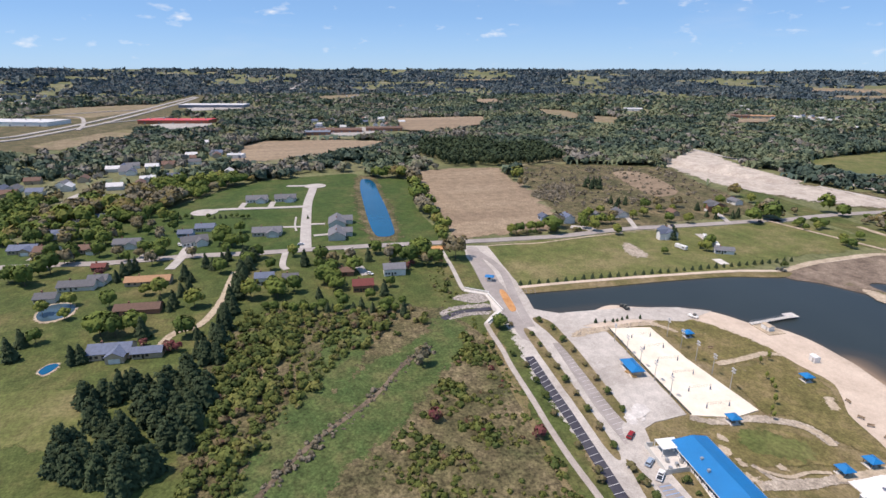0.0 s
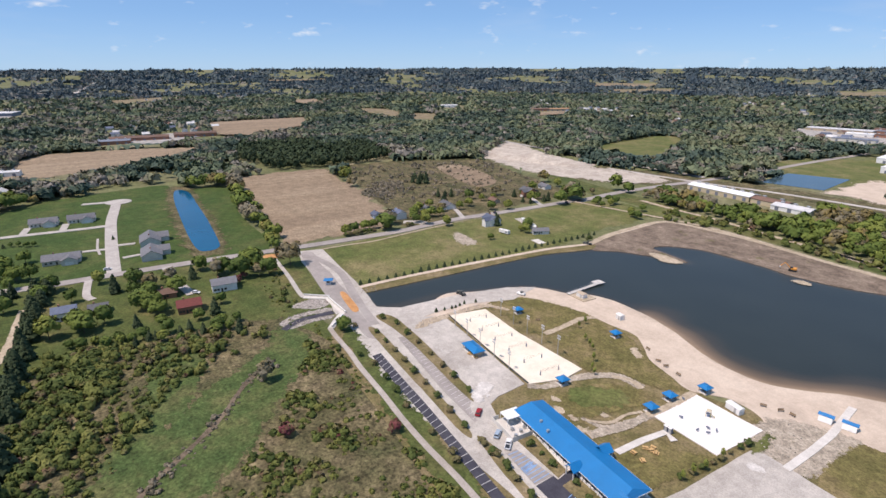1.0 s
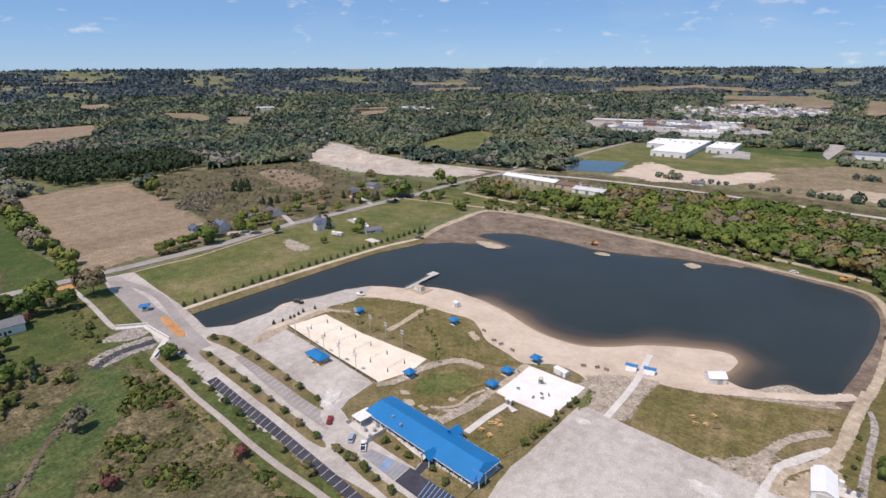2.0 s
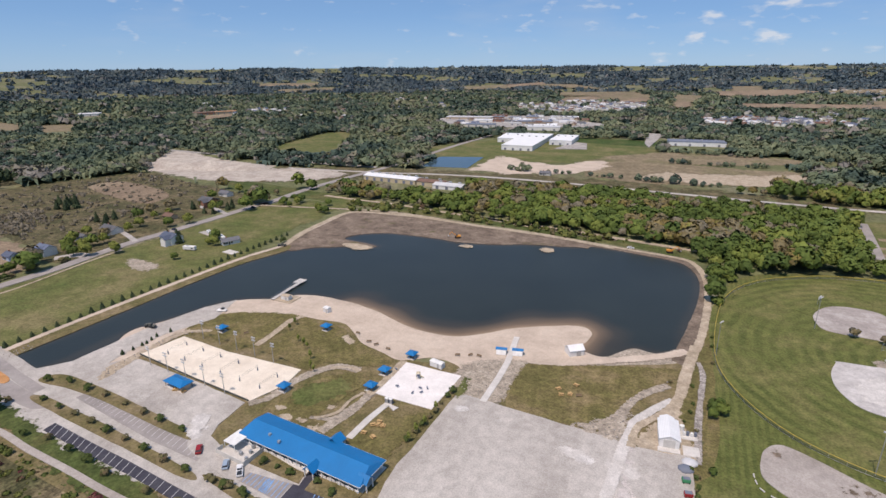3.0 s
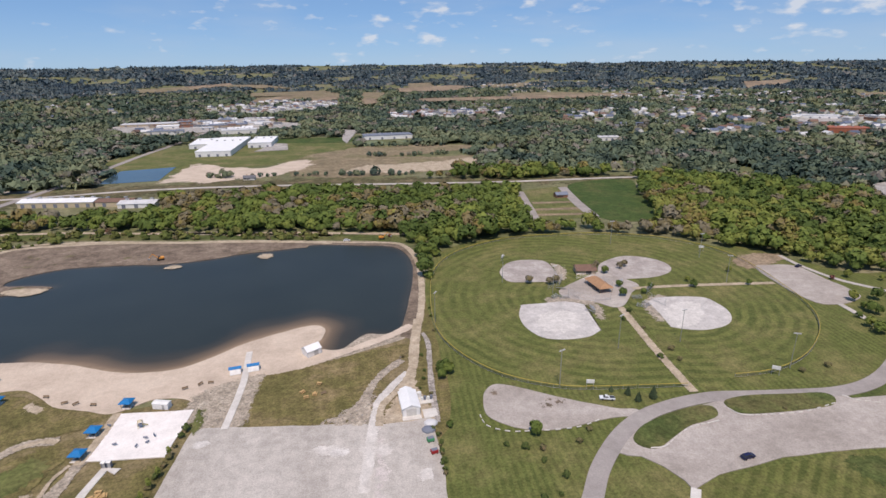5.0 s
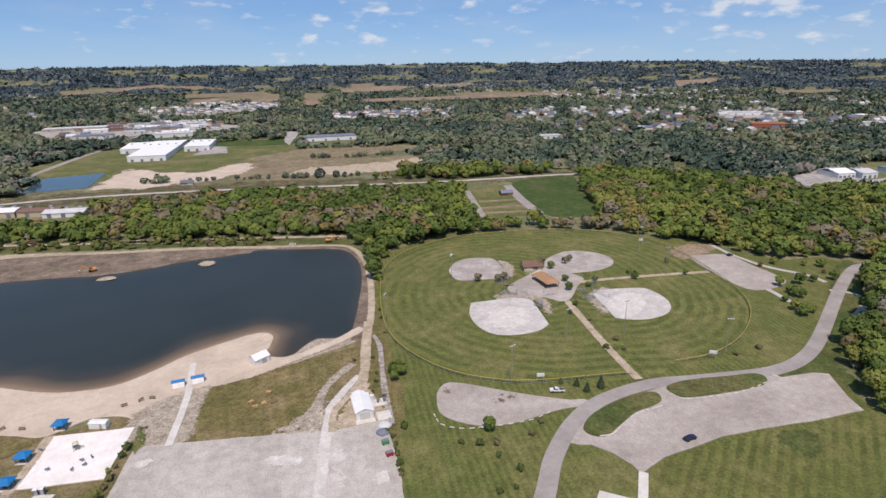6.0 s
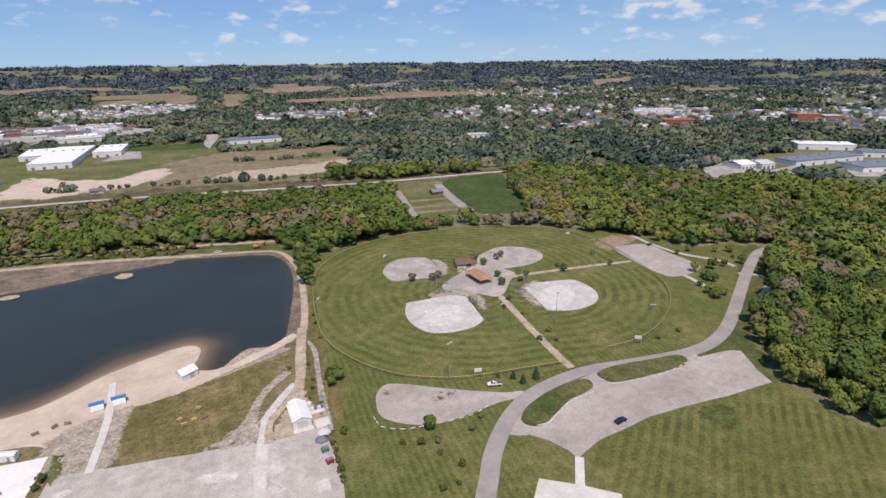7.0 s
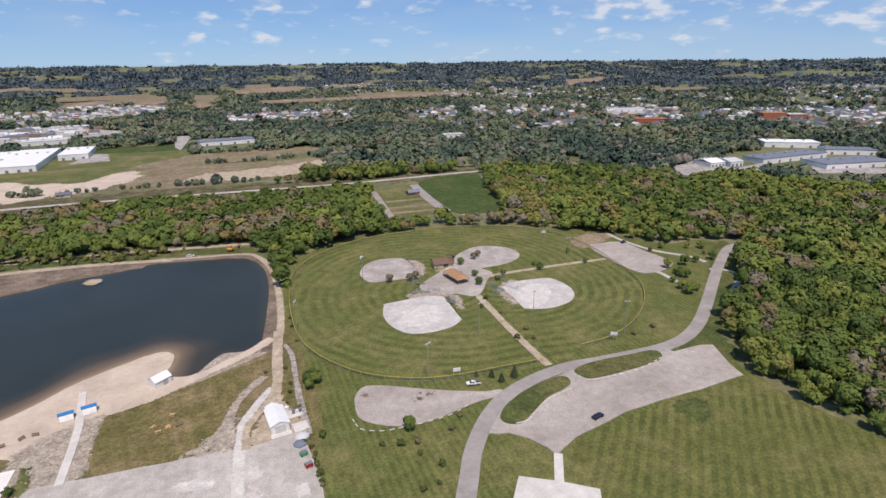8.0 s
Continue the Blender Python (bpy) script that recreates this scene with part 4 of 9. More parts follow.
sheet("verge", [(-233.9, 99.4), (-235.0, 104.2), (-190.5, 95.2), (-161.3, 91.7), (-144.1, 90.1), (-111.0, 86.3), (-95.8, 84.3), (-62.6, 77.8), (-67.2, 69.5), (-110.3, 75.3), (-141.1, 79.4), (-186.3, 87.0), (-218.8, 94.7)], "lawn", 15, "strip of rough grass by the stalls", "verge", fray=0.8)
sheet("island", [(-213.2, 106.3), (-211.4, 109.6), (-184.8, 107.3), (-155.3, 103.6), (-125.3, 99.0), (-125.5, 96.2), (-156.8, 99.4), (-186.2, 102.6)], "dry_lawn", 19, "planted strip with bare soil between car lanes", "island", rag=0.3)
sheet("island", [(-223.2, 115.9), (-224.2, 120.1), (-215.8, 123.2), (-188.3, 121.2), (-157.7, 116.6), (-139.7, 113.3), (-139.5, 110.3), (-159.6, 112.3), (-186.7, 115.7), (-206.7, 116.6)], "dry_lawn", 19, "planted strip with bare soil between car lanes", "island", rag=0.3)
sheet("island", [(-121.4, 99.1), (-115.8, 100.5), (-106.3, 99.3), (-96.6, 97.2), (-83.5, 95.7), (-82.5, 92.2), (-98.1, 93.9), (-113.3, 97.0)], "dry_lawn", 19, "planted strip with bare soil between car lanes", "island", rag=0.3)
sheet("lane", [(-198.3, 113.5), (-196.4, 120.7), (-158.7, 114.4), (-128.6, 109.8), (-128.0, 103.4), (-150.6, 105.5)], "road", 17, "grey asphalt car park with faint stall lines", "car park", smooth=False)
sheet("entry_apron", [(-136.7, 108.0), (-135.5, 115.3), (-115.0, 107.6), (-99.9, 105.8), (-77.7, 104.0), (-63.7, 101.1), (-64.7, 94.9), (-79.8, 96.4), (-100.4, 98.6), (-116.9, 101.5)], "gravel", 17, "worn light grey drive", "drive")
sheet("bay_lane", [(-108.7, 105.5), (-93.0, 106.3), (-93.2, 99.0), (-109.0, 101.3)], "road", 18, "grey asphalt bays with pale blue markings", "car park", smooth=False)
sheet("accessible_bays", [(-92.8, 106.3), (-90.8, 106.4), (-91.7, 112.8), (-86.6, 113.1), (-85.4, 106.0), (-71.2, 104.9), (-70.9, 96.7), (-92.8, 99.0)], "new_asphalt", 19, "dark asphalt bays with pale blue markings", "car park", smooth=False)

# ---- courts, playground, greens and paths of the park ----
sheet("volleyball_sand", [(-203.8, 146.5), (-198.9, 166.4), (-169.5, 162.4), (-130.0, 161.8), (-129.1, 149.9), (-134.8, 135.8), (-165.6, 140.1)], "white_sand", 19, "bright white sand of the volleyball courts", "court", smooth=False, rag=0.4)
sheet("court_verge", [(-206.0, 147.1), (-207.2, 134.3), (-203.6, 127.0), (-200.2, 126.3), (-201.9, 144.0), (-201.1, 167.1), (-191.7, 174.5), (-194.8, 175.3), (-204.9, 168.4)], "sand_track", 16, "strip of broken stone and sand", "verge")
sheet("green", [(-202.4, 170.9), (-203.8, 180.3), (-201.8, 190.0), (-189.7, 198.4), (-163.7, 205.2), (-159.8, 194.2), (-162.1, 168.8), (-180.5, 170.1)], "thin_green", 13, "dry green with a blue shelter", "green")
sheet("playground", [(-93.8, 158.1), (-92.0, 183.0), (-66.7, 181.5), (-68.8, 156.3)], "play_sand", 18, "white sand of the playground", "playground", smooth=False, rag=0.3)
ribbon("boardwalk", [(-94.8, 156.3), (-93.6, 170.3), (-93.6, 183.5)], 3.0, "sand_track", 20, "tan boardwalk beside the playground", "path")
ribbon("walkway", [(-88.5, 131.0), (-87.5, 142.7), (-85.6, 153.2), (-81.0, 151.5)], 2.6, "concrete", 20, "white concrete path to the playground", "path", smooth=False)
ribbon("walkway", [(-53.0, 167.7), (-52.2, 184.6), (-52.1, 198.3), (-54.2, 221.9)], 2.6, "concrete", 21, "long white concrete path to the beach", "path", smooth=False)
ribbon("track", [(-161.7, 171.7), (-161.8, 182.8), (-162.7, 198.2), (-159.7, 204.9)], 3.0, "sand_track", 15, "sandy path through the green", "path", rag=0.3)
ribbon("track", [(-134.0, 134.5), (-129.4, 140.7), (-127.1, 154.1), (-123.2, 163.1), (-117.1, 169.7), (-107.3, 170.4)], 4, "scuffed", 15, "sandy wheel track", "path", rag=0.5)
ribbon("track", [(-99.7, 130.5), (-97.1, 140.3), (-95.4, 149.0), (-94.8, 156.3), (-93.2, 162.4)], 4, "scuffed", 15, "sandy wheel track", "path", rag=0.6)
ribbon("track", [(-107.7, 136.1), (-100.1, 138.0), (-95.7, 145.6)], 2, "scuffed", 15, "sandy wheel track", "path", rag=0.6)
sheet("bare_ground", [(-67.1, 172.7), (-69.8, 187.0), (-63.8, 195.4), (-49.2, 201.4), (-44.0, 200.2), (-44.8, 174.2), (-49.7, 167.7), (-58.9, 168.8)], "scuffed", 12, "bare sandy ground by the path", "ground", rag=0.8)
sheet("green", [(-44.4, 200.1), (-34.6, 202.5), (-14.0, 210.4), (13.0, 217.9), (13.6, 210.4), (-1.1, 188.8), (-5.4, 172.8), (-15.9, 166.2), (-32.3, 166.3), (-44.8, 169.7)], "thin_green", 13, "green of thin grass above the beach", "green", rag=0.6)
ribbon("stone_bank", [(11.2, 204.4), (5.1, 198.1), (-0.1, 190.6), (-3.4, 182.4), (-5.6, 175.6), (-10.2, 169.9)], 3.6, "scuffed", 17, "eroded bank of pale stones and sand", "bank", rag=0.6, fray=1.4)
sheet("bare_ground", [(-19.8, 165.9), (-10.5, 172.3), (-3.9, 181.2), (-1.6, 180.2), (-1.9, 170.3), (0.0, 162.6), (-9.7, 164.0)], "scuffed", 16, "eroded bare ground below the green", "bank")
sheet("yard", [(1.9, 162.1), (4.5, 171.8), (9.4, 181.8), (16.7, 189.2), (19.5, 182.5), (19.3, 159.8)], "sand_track", 14, "sandy yard round the white building", "yard", rag=0.5)
ribbon("track", [(-341.6, 381.1), (-252.4, 398.2), (-218.2, 402.2), (-179.8, 399.3), (-139.2, 390.9), (-99.7, 385.3), (-52.3, 378.2), (-20.6, 371.4), (14.6, 363.9), (24.8, 353.4), (29.7, 325.4), (28.3, 285.3), (24.4, 252.1), (19.9, 228.1), (16.2, 203.0), (12.6, 186.3), (9.4, 179.0)], 3.5, "sand_track", 18, "pale sandy track round the lake", "track", rag=0.15)
ribbon("track", [(-263.5, 126.9), (-262.1, 155.4), (-258.8, 191.3), (-254.6, 228.1), (-249.4, 265.7), (-241.6, 295.2), (-246.0, 316.1), (-246.3, 345.1), (-247.2, 381.5)], 3.4, "sand", 18, "pale sandy track round the lake", "track", rag=0.15)
ribbon("track", [(-240.8, 295.2), (-246.3, 322.0), (-248.2, 353.7), (-244.7, 389.2), (-216.9, 396.4), (-173.2, 396.0), (-128.6, 389.1), (-91.4, 385.7), (-58.5, 379.4), (-25.0, 370.9)], 5.0, "sand_track", 19, "pale sandy track round the lake", "track", rag=0.2)
ribbon("track", [(18.2, 235.9), (7.0, 226.7), (-12.0, 215.9), (-30.4, 206.4), (-44.7, 203.5)], 4.6, "sand", 19, "pale sandy track round the lake", "track", rag=0.3)
ribbon("track", [(21.0, 242.3), (16.4, 214.8), (14.2, 196.6), (9.4, 184.4), (1.6, 172.8), (0.1, 161.1)], 2.6, "sand_track", 20, "gravel track to the car park", "track", rag=0.2)
ribbon("stone_drain", [(22.3, 227.2), (23.8, 216.6), (22.3, 198.6), (20.9, 179.3), (20.6, 160.1)], 2.2, "stone", 22, "narrow drain of pale broken stone", "drain", rag=0.5)
sheet("verge", [(18.3, 215.3), (22.1, 223.6), (21.1, 190.3), (20.0, 169.1), (17.6, 175.0), (15.3, 188.9)], "thin_green", 15, "dry grass verge", "verge")
sheet("verge", [(20.2, 242.1), (25.3, 261.9), (29.4, 284.1), (38.7, 286.3), (35.0, 245.6), (32.6, 218.8), (28.2, 171.1), (24.9, 133.8), (23.1, 114.3), (19.0, 132.3), (19.8, 160.0), (22.9, 216.4)], "thin_green", 4, "strip of thin grass beside the ball park", "verge", rag=0.4)
sheet("green", [(-153.6, 170.4), (-156.6, 185.7), (-158.8, 202.7), (-147.6, 200.6), (-136.3, 201.6), (-118.0, 189.8), (-99.0, 183.1), (-100.3, 177.3), (-106.7, 174.0), (-118.9, 172.8), (-124.8, 169.6), (-128.0, 162.8), (-140.6, 165.8)], "thin_green", 13, "green of thin grass with young trees", "green", rag=0.6)
sheet("green", [(-128.4, 132.0), (-121.7, 146.5), (-118.2, 159.4), (-106.4, 168.9), (-100.4, 164.6), (-102.5, 153.4), (-104.1, 144.5), (-109.1, 134.8), (-117.1, 133.5)], "thin_green", 14, "green of thin grass behind the pavilion", "green", rag=0.8)
sheet("lush_grass", [(-119.2, 142.2), (-123.3, 149.4), (-117.1, 155.8), (-112.2, 161.7), (-107.1, 161.4), (-104.4, 155.1), (-106.3, 148.1), (-111.3, 141.4)], "hayfield", 16, "patch of lush greener grass", "green", fray=3.5)
sheet("green", [(-87.5, 129.2), (-87.8, 149.9), (-83.4, 149.6), (-77.7, 149.0), (-68.2, 154.7), (-67.2, 144.5), (-70.9, 134.2), (-73.2, 124.7)], "thin_green", 14, "green of thin grass with picnic tables", "green", rag=0.6)
for pts in ([(-119.0, 132.4), (-117.3, 133.8), (-113.7, 133.4), (-113.7, 131.2), (-116.9, 130.8)], [(-111.6, 133.6), (-108.7, 134.9), (-107.1, 133.8), (-109.7, 132.5)], [(-105.5, 131.4), (-102.3, 132.8), (-99.8, 131.3), (-102.3, 129.9)], [(-105.7, 144.1), (-104.9, 145.7), (-102.6, 144.2), (-104.0, 142.9)], [(-123.2, 137.2), (-120.7, 138.4), (-118.3, 137.7), (-121.0, 136.4)], [(-129.5, 192.7), (-128.1, 195.2), (-121.7, 190.4), (-123.6, 187.9)]):
    sheet("bare_patch", pts, "sand_track", 18, "small bare patch of pale sand in the grass", "ground", rag=0.5, step=2.0)
ribbon("track", [(-106.0, 136.2), (-102.5, 139.0), (-99.8, 142.9), (-99.6, 150.5), (-97.4, 156.8)], 1.6, "sand_track", 17, "narrow worn path in the grass", "path", rag=0.6)
ribbon("track", [(-119.5, 167.4), (-112.6, 170.8), (-106.8, 169.6)], 2.2, "sand_track", 17, "narrow worn path in the grass", "path", rag=0.6)
sheet("green", [(-65.9, 168.9), (-65.1, 176.3), (-64.6, 182.8), (-61.6, 175.0), (-62.2, 167.1)], "hayfield", 17, "corner of fresh grass by the playground", "green", fray=1.5)
sheet("white_patch", [(-141.8, 112.2), (-146.0, 120.1), (-142.9, 124.2), (-138.0, 118.1), (-136.9, 110.9)], "white_gravel", 21, "patch of white gravel at the turn", "drive", rag=1.0, step=3)
sheet("white_patch", [(-62.0, 159.5), (-59.3, 162.2), (-56.6, 161.9), (-58.6, 158.7)], "white_gravel", 19, "patch of white gravel on the car park", "car park", rag=0.8, step=2)
sheet("white_patch", [(-16.6, 149.3), (-13.2, 151.8), (-10.3, 150.5), (-10.9, 147.8), (-13.3, 148.4), (-15.4, 147.3)], "white_gravel", 19, "scatter of white gravel on the car park", "car park", rag=1.4, step=1.5)
sheet("wheel_track", [(-1.0, 160.2), (0.9, 160.6), (0.9, 152.4), (0.6, 141.7), (0.7, 127.8), (1.3, 108.9), (-1.4, 108.2), (-2.1, 131.5), (-1.7, 146.3)], "packed_gravel", 16.5, "paler wheel track over the car park", "car park", rag=1.2)

# ---- the ball park ----
sheet("ballpark_lawn", [(28.3, 226.7), (27.9, 265.6), (32.6, 297.6), (40.6, 325.7), (55.9, 348.0), (90.9, 362.2), (143.0, 366.7), (182.2, 356.9), (214.9, 337.6), (237.3, 313.9)] + [(245.2, 319.6), (264.1, 286.0), (281.3, 261.0), (308.7, 257.4), (310.9, 236.4), (281.7, 215.3), (260.4, 195.8), (226.0, 175.1), (202.7, 155.9), (192.9, 138.1), (189.4, 119.7), (188.8, 103.4), (191.4, 89.1), (195.2, 73.8), (208.5, 39.1), (147.1, 18.4), (26.4, 38.1), (0.2, 84.8), (-5.8, 141.3)] + [(23.8, 156.2)], "east_lawn", 5, "mown lawn of the ball park with stripes", "lawn", rag=0.6)
sheet("striped_lawn", [(93.6, 117.5), (110.9, 121.5), (141.1, 123.9), (159.6, 122.8), (183.7, 123.2), (187.2, 118.0), (187.5, 102.5), (190.1, 88.3), (193.7, 73.0), (208.5, 39.1), (147.1, 18.4), (74.1, 51.4), (80.9, 86.8), (86.5, 107.0)], "striped_lawn", 7, "mown lawn with straight light and dark stripes", "lawn", rag=0.4)
PLATES = [(113.5, 252.8), (105.3, 278.1), (130.1, 276.5), (145.1, 246.0)]
sheet("outfield", [(103.8, 260.4), (103.3, 272.6), (50.4, 313.6), (38.2, 296.6), (31.2, 272.7), (28.4, 238.5), (33.4, 208.9), (44.7, 191.6), (59.9, 178.6), (73.7, 172.5), (93.2, 170.1), (121.2, 167.9), (125.7, 235.2), (117.3, 247.0)], "outfield", 8, "mown outfield with curved mower stripes", "outfield", origin=PLATES[0])
sheet("outfield", [(111.1, 271.2), (50.4, 313.6), (33.2, 288.7), (40.4, 305.5), (52.9, 328.9), (80.2, 351.1), (115.4, 360.5), (141.0, 361.4), (157.0, 358.6), (130.6, 290.1)], "outfield", 9, "mown outfield with curved mower stripes", "outfield", origin=PLATES[1])
sheet("outfield", [(126.9, 277.1), (149.0, 329.3), (157.0, 358.6), (179.7, 351.8), (210.8, 330.7), (228.1, 306.3), (230.9, 277.7), (224.1, 254.6), (161.8, 258.6), (139.1, 266.5)], "outfield", 10, "mown outfield with curved mower stripes", "outfield", origin=PLATES[2])
sheet("outfield", [(131.8, 244.6), (144.6, 257.5), (161.8, 258.6), (222.9, 253.1), (220.5, 233.3), (213.6, 214.0), (202.6, 198.0), (190.0, 186.8), (172.3, 175.3), (158.6, 170.9), (140.4, 169.7), (123.8, 168.3)], "outfield", 11, "mown outfield with curved mower stripes", "outfield", origin=PLATES[3])
sheet("hub_plaza", [(102.1, 264.6), (125.4, 281.8), (134.9, 287.5), (141.6, 279.0), (148.4, 264.9), (139.2, 254.5), (128.8, 241.5), (121.6, 239.3), (114.4, 247.5), (104.1, 252.8)], "old_gravel", 16, "worn pale plaza between the ball fields", "plaza", rag=0.3)
sheet("ball_infield", [(75.7, 248.3), (76.4, 249.6), (87.7, 249.8), (100.0, 249.9), (108.2, 245.0), (108.2, 244.3), (106.7, 230.5), (105.1, 217.5), (104.7, 216.4), (97.1, 211.5), (85.5, 210.7), (76.1, 214.4), (71.4, 225.4), (71.8, 237.6)], "infield", 15, "pale skinned softball infield", "infield")
sheet("ball_infield", [(77.3, 299.2), (85.8, 311.6), (97.7, 314.7), (109.0, 309.6), (109.1, 289.1), (106.2, 278.0), (93.6, 278.4), (79.4, 280.8), (76.3, 288.3)], "worn_infield", 15, "worn skinned softball infield", "infield")
sheet("ball_infield", [(139.5, 298.3), (153.3, 308.3), (164.0, 310.7), (176.1, 304.3), (181.3, 293.1), (177.6, 282.0), (165.7, 274.9), (151.2, 273.8), (138.1, 275.2), (132.5, 280.5)], "worn_infield", 15, "worn skinned softball infield", "infield")
sheet("ball_infield", [(142.4, 242.1), (144.0, 244.0), (149.3, 246.7), (161.3, 246.2), (172.6, 243.6), (175.5, 240.1), (175.7, 239.4), (176.6, 228.1), (172.9, 218.3), (165.4, 211.6), (153.5, 208.9), (144.8, 210.9), (139.5, 214.1), (139.1, 215.4), (141.0, 228.0)], "infield", 15, "pale skinned softball infield", "infield")
ribbon("walkway", [(125.3, 238.7), (123.5, 221.5), (120.9, 195.5), (119.5, 175.1), (119.0, 163.2)], 3.6, "sand_track", 17, "pale path to the ball fields", "path")
ribbon("walkway", [(142.7, 260.2), (162.6, 260.0), (188.6, 258.1), (224.1, 254.6)], 3.2, "sand_track", 17, "faint path between outfields", "path")
ribbon("park_road", [(44.7, 93.8), (56.2, 112.9), (60.2, 119.0), (67.1, 129.7), (77.3, 141.0), (86.4, 148.4), (95.4, 153.4), (106.4, 156.8), (117.0, 158.7), (127.0, 159.2), (140.1, 157.6), (154.0, 156.2), (171.7, 154.9), (187.3, 157.2), (204.1, 164.6), (225.7, 178.9), (253.5, 199.0), (278.7, 216.8), (304.5, 233.2), (319.1, 238.8)] + [(332.4, 236.4)], 6.0, "road", 18, "light grey asphalt park road")
sheet("lot", [(75.9, 135.6), (82.8, 142.7), (91.2, 148.5), (103.6, 152.5), (117.1, 155.0), (126.5, 156.6), (137.4, 157.8), (154.0, 156.2), (165.4, 155.1), (174.3, 155.9), (173.5, 150.3), (189.2, 149.5), (194.1, 147.2), (187.1, 133.3), (184.9, 124.9), (161.7, 124.7), (142.7, 125.5), (126.6, 125.4), (112.3, 123.2), (101.5, 121.5), (94.4, 118.6), (90.2, 116.7), (89.8, 120.8), (86.5, 127.5), (82.0, 132.8), (78.3, 133.9)], "old_gravel", 17, "worn gravel car park of the ball park", "car park", rag=0.3, smooth=False)
sheet("island", [(83.7, 141.5), (90.7, 147.6), (103.6, 152.5), (114.1, 154.6), (120.1, 153.6), (119.2, 148.7), (113.5, 146.2), (105.9, 144.5), (96.4, 139.3), (89.3, 135.5), (84.5, 137.0)], "lawn", 22, "grass island edged with white stones", "island")
sheet("island", [(127.1, 156.3), (137.4, 157.8), (154.0, 156.2), (165.4, 155.1), (168.0, 151.8), (163.8, 147.6), (151.3, 146.5), (134.3, 147.0), (127.2, 148.5), (125.4, 152.5)], "lawn", 22, "grass island edged with white stones", "island")
sheet("lot", [(39.5, 172.4), (43.0, 178.9), (47.7, 180.1), (56.4, 175.2), (67.6, 167.9), (84.8, 158.7), (92.2, 156.5), (91.5, 153.1), (80.8, 153.3), (69.4, 151.0), (56.0, 150.1), (46.6, 153.1), (40.2, 158.8), (38.1, 164.4)], "old_gravel", 16, "oval gravel car park with puddled ruts", "car park", rag=0.5)
sheet("lot", [(228.9, 275.7), (240.1, 280.8), (255.5, 276.1), (256.8, 256.0), (257.9, 237.7), (253.5, 228.8), (237.5, 223.9), (225.3, 231.7)], "old_gravel", 16, "worn gravel car park near the wood", "car park", rag=0.5)
ribbon("track", [(259.6, 295.5), (259.0, 274.4), (263.4, 252.9), (274.6, 235.5), (275.9, 223.5)], 3.0, "gravel", 15, "narrow path by the wood", "path")
ribbon("track", [(237.3, 226.0), (235.9, 207.4), (234.9, 194.6)], 3.0, "gravel", 15, "narrow path by the road", "path")
ribbon("track", [(233.5, 175.3), (254.1, 185.5), (267.2, 192.6)], 5.0, "gravel", 15, "gravel lay-by at the wood's edge", "path")
ribbon("track", [(268.0, 214.5), (276.2, 207.5), (274.5, 198.5)], 2.5, "gravel", 15, "narrow path by the wood", "path")
sheet("verge", [(301.6, 240.8), (320.8, 244.7), (287.3, 211.6), (253.3, 184.2), (230.6, 172.9), (217.2, 163.1), (203.3, 149.7), (198.4, 136.6), (180.5, 138.8), (165.7, 145.7), (212.6, 170.7)], "lawn", 6, "mown verge between road and wood", "verge", fray=2.0)
sheet("lush_grass", [(145.2, 122.0), (154.1, 121.7), (157.5, 117.8), (150.7, 111.3), (147.0, 109.5), (143.7, 114.6)], "lawn", 9, "patch of darker lush grass", "lawn", clear=False, fray=2.0)
sheet("plate_apron", [(92.4, 256.0), (102.7, 256.2), (112.9, 252.2), (115.4, 241.8), (112.3, 228.5), (109.3, 226.2), (110.3, 239.4), (108.9, 244.9), (92.0, 249.7)], "scuffed", 14, "worn bare ground behind home plate", "ground", rag=0.5)
sheet("plate_apron", [(143.0, 245.9), (150.6, 249.6), (154.5, 246.8), (147.8, 241.8), (142.3, 232.4), (140.5, 222.0), (136.5, 220.9), (136.5, 230.3), (138.2, 239.4)], "scuffed", 14, "worn bare ground behind home plate", "ground", rag=0.5)
sheet("plate_apron", [(110.4, 305.8), (116.3, 298.5), (112.7, 283.1), (106.4, 276.3), (104.7, 284.9), (110.3, 292.6)], "scuffed", 14, "worn bare ground behind home plate", "ground", rag=0.5)
sheet("bare_ground", [(225.0, 293.4), (246.8, 301.6), (260.4, 296.5), (257.6, 289.0), (240.0, 280.8), (223.8, 278.1)], "stubble", 12, "brown bare ground beside the gravel lot", "ground", rag=1.0)
sheet("infield_skin", [(79.7, 231.6), (85.4, 238.9), (95.0, 239.7), (100.8, 233.9), (98.6, 224.1), (91.5, 218.0), (82.8, 218.2), (78.5, 223.5)], "infield_skin", 17, "paler raked ring of the infield", "infield", clear=False)
sheet("infield_skin", [(142.0, 226.1), (151.0, 236.8), (161.4, 239.9), (166.3, 233.1), (160.2, 221.5), (150.1, 214.5), (141.7, 214.7)], "infield_skin", 17, "paler raked ring of the infield", "infield", clear=False)
ribbon("wheel_track", [(12.7, 194.5), (8.7, 189.0), (3.9, 182.0), (0.8, 175.5), (-1.0, 167.7), (-2.3, 158.0), (-3.4, 148.1), (-4.3, 140.6), (-5.7, 130.4)], 3.4, "dusty_gravel", 20.5, "dusty pale wheel track over the gravel", "car park", clear=False, rag=0.3)
sheet("dust_patch", [(-7.1, 151.9), (-0.1, 152.5), (4.6, 148.7), (1.8, 146.3), (-4.6, 148.1)], "dusty_gravel", 16.6, "dusty pale patch on the gravel", "car park", clear=False, rag=1.2, step=2)
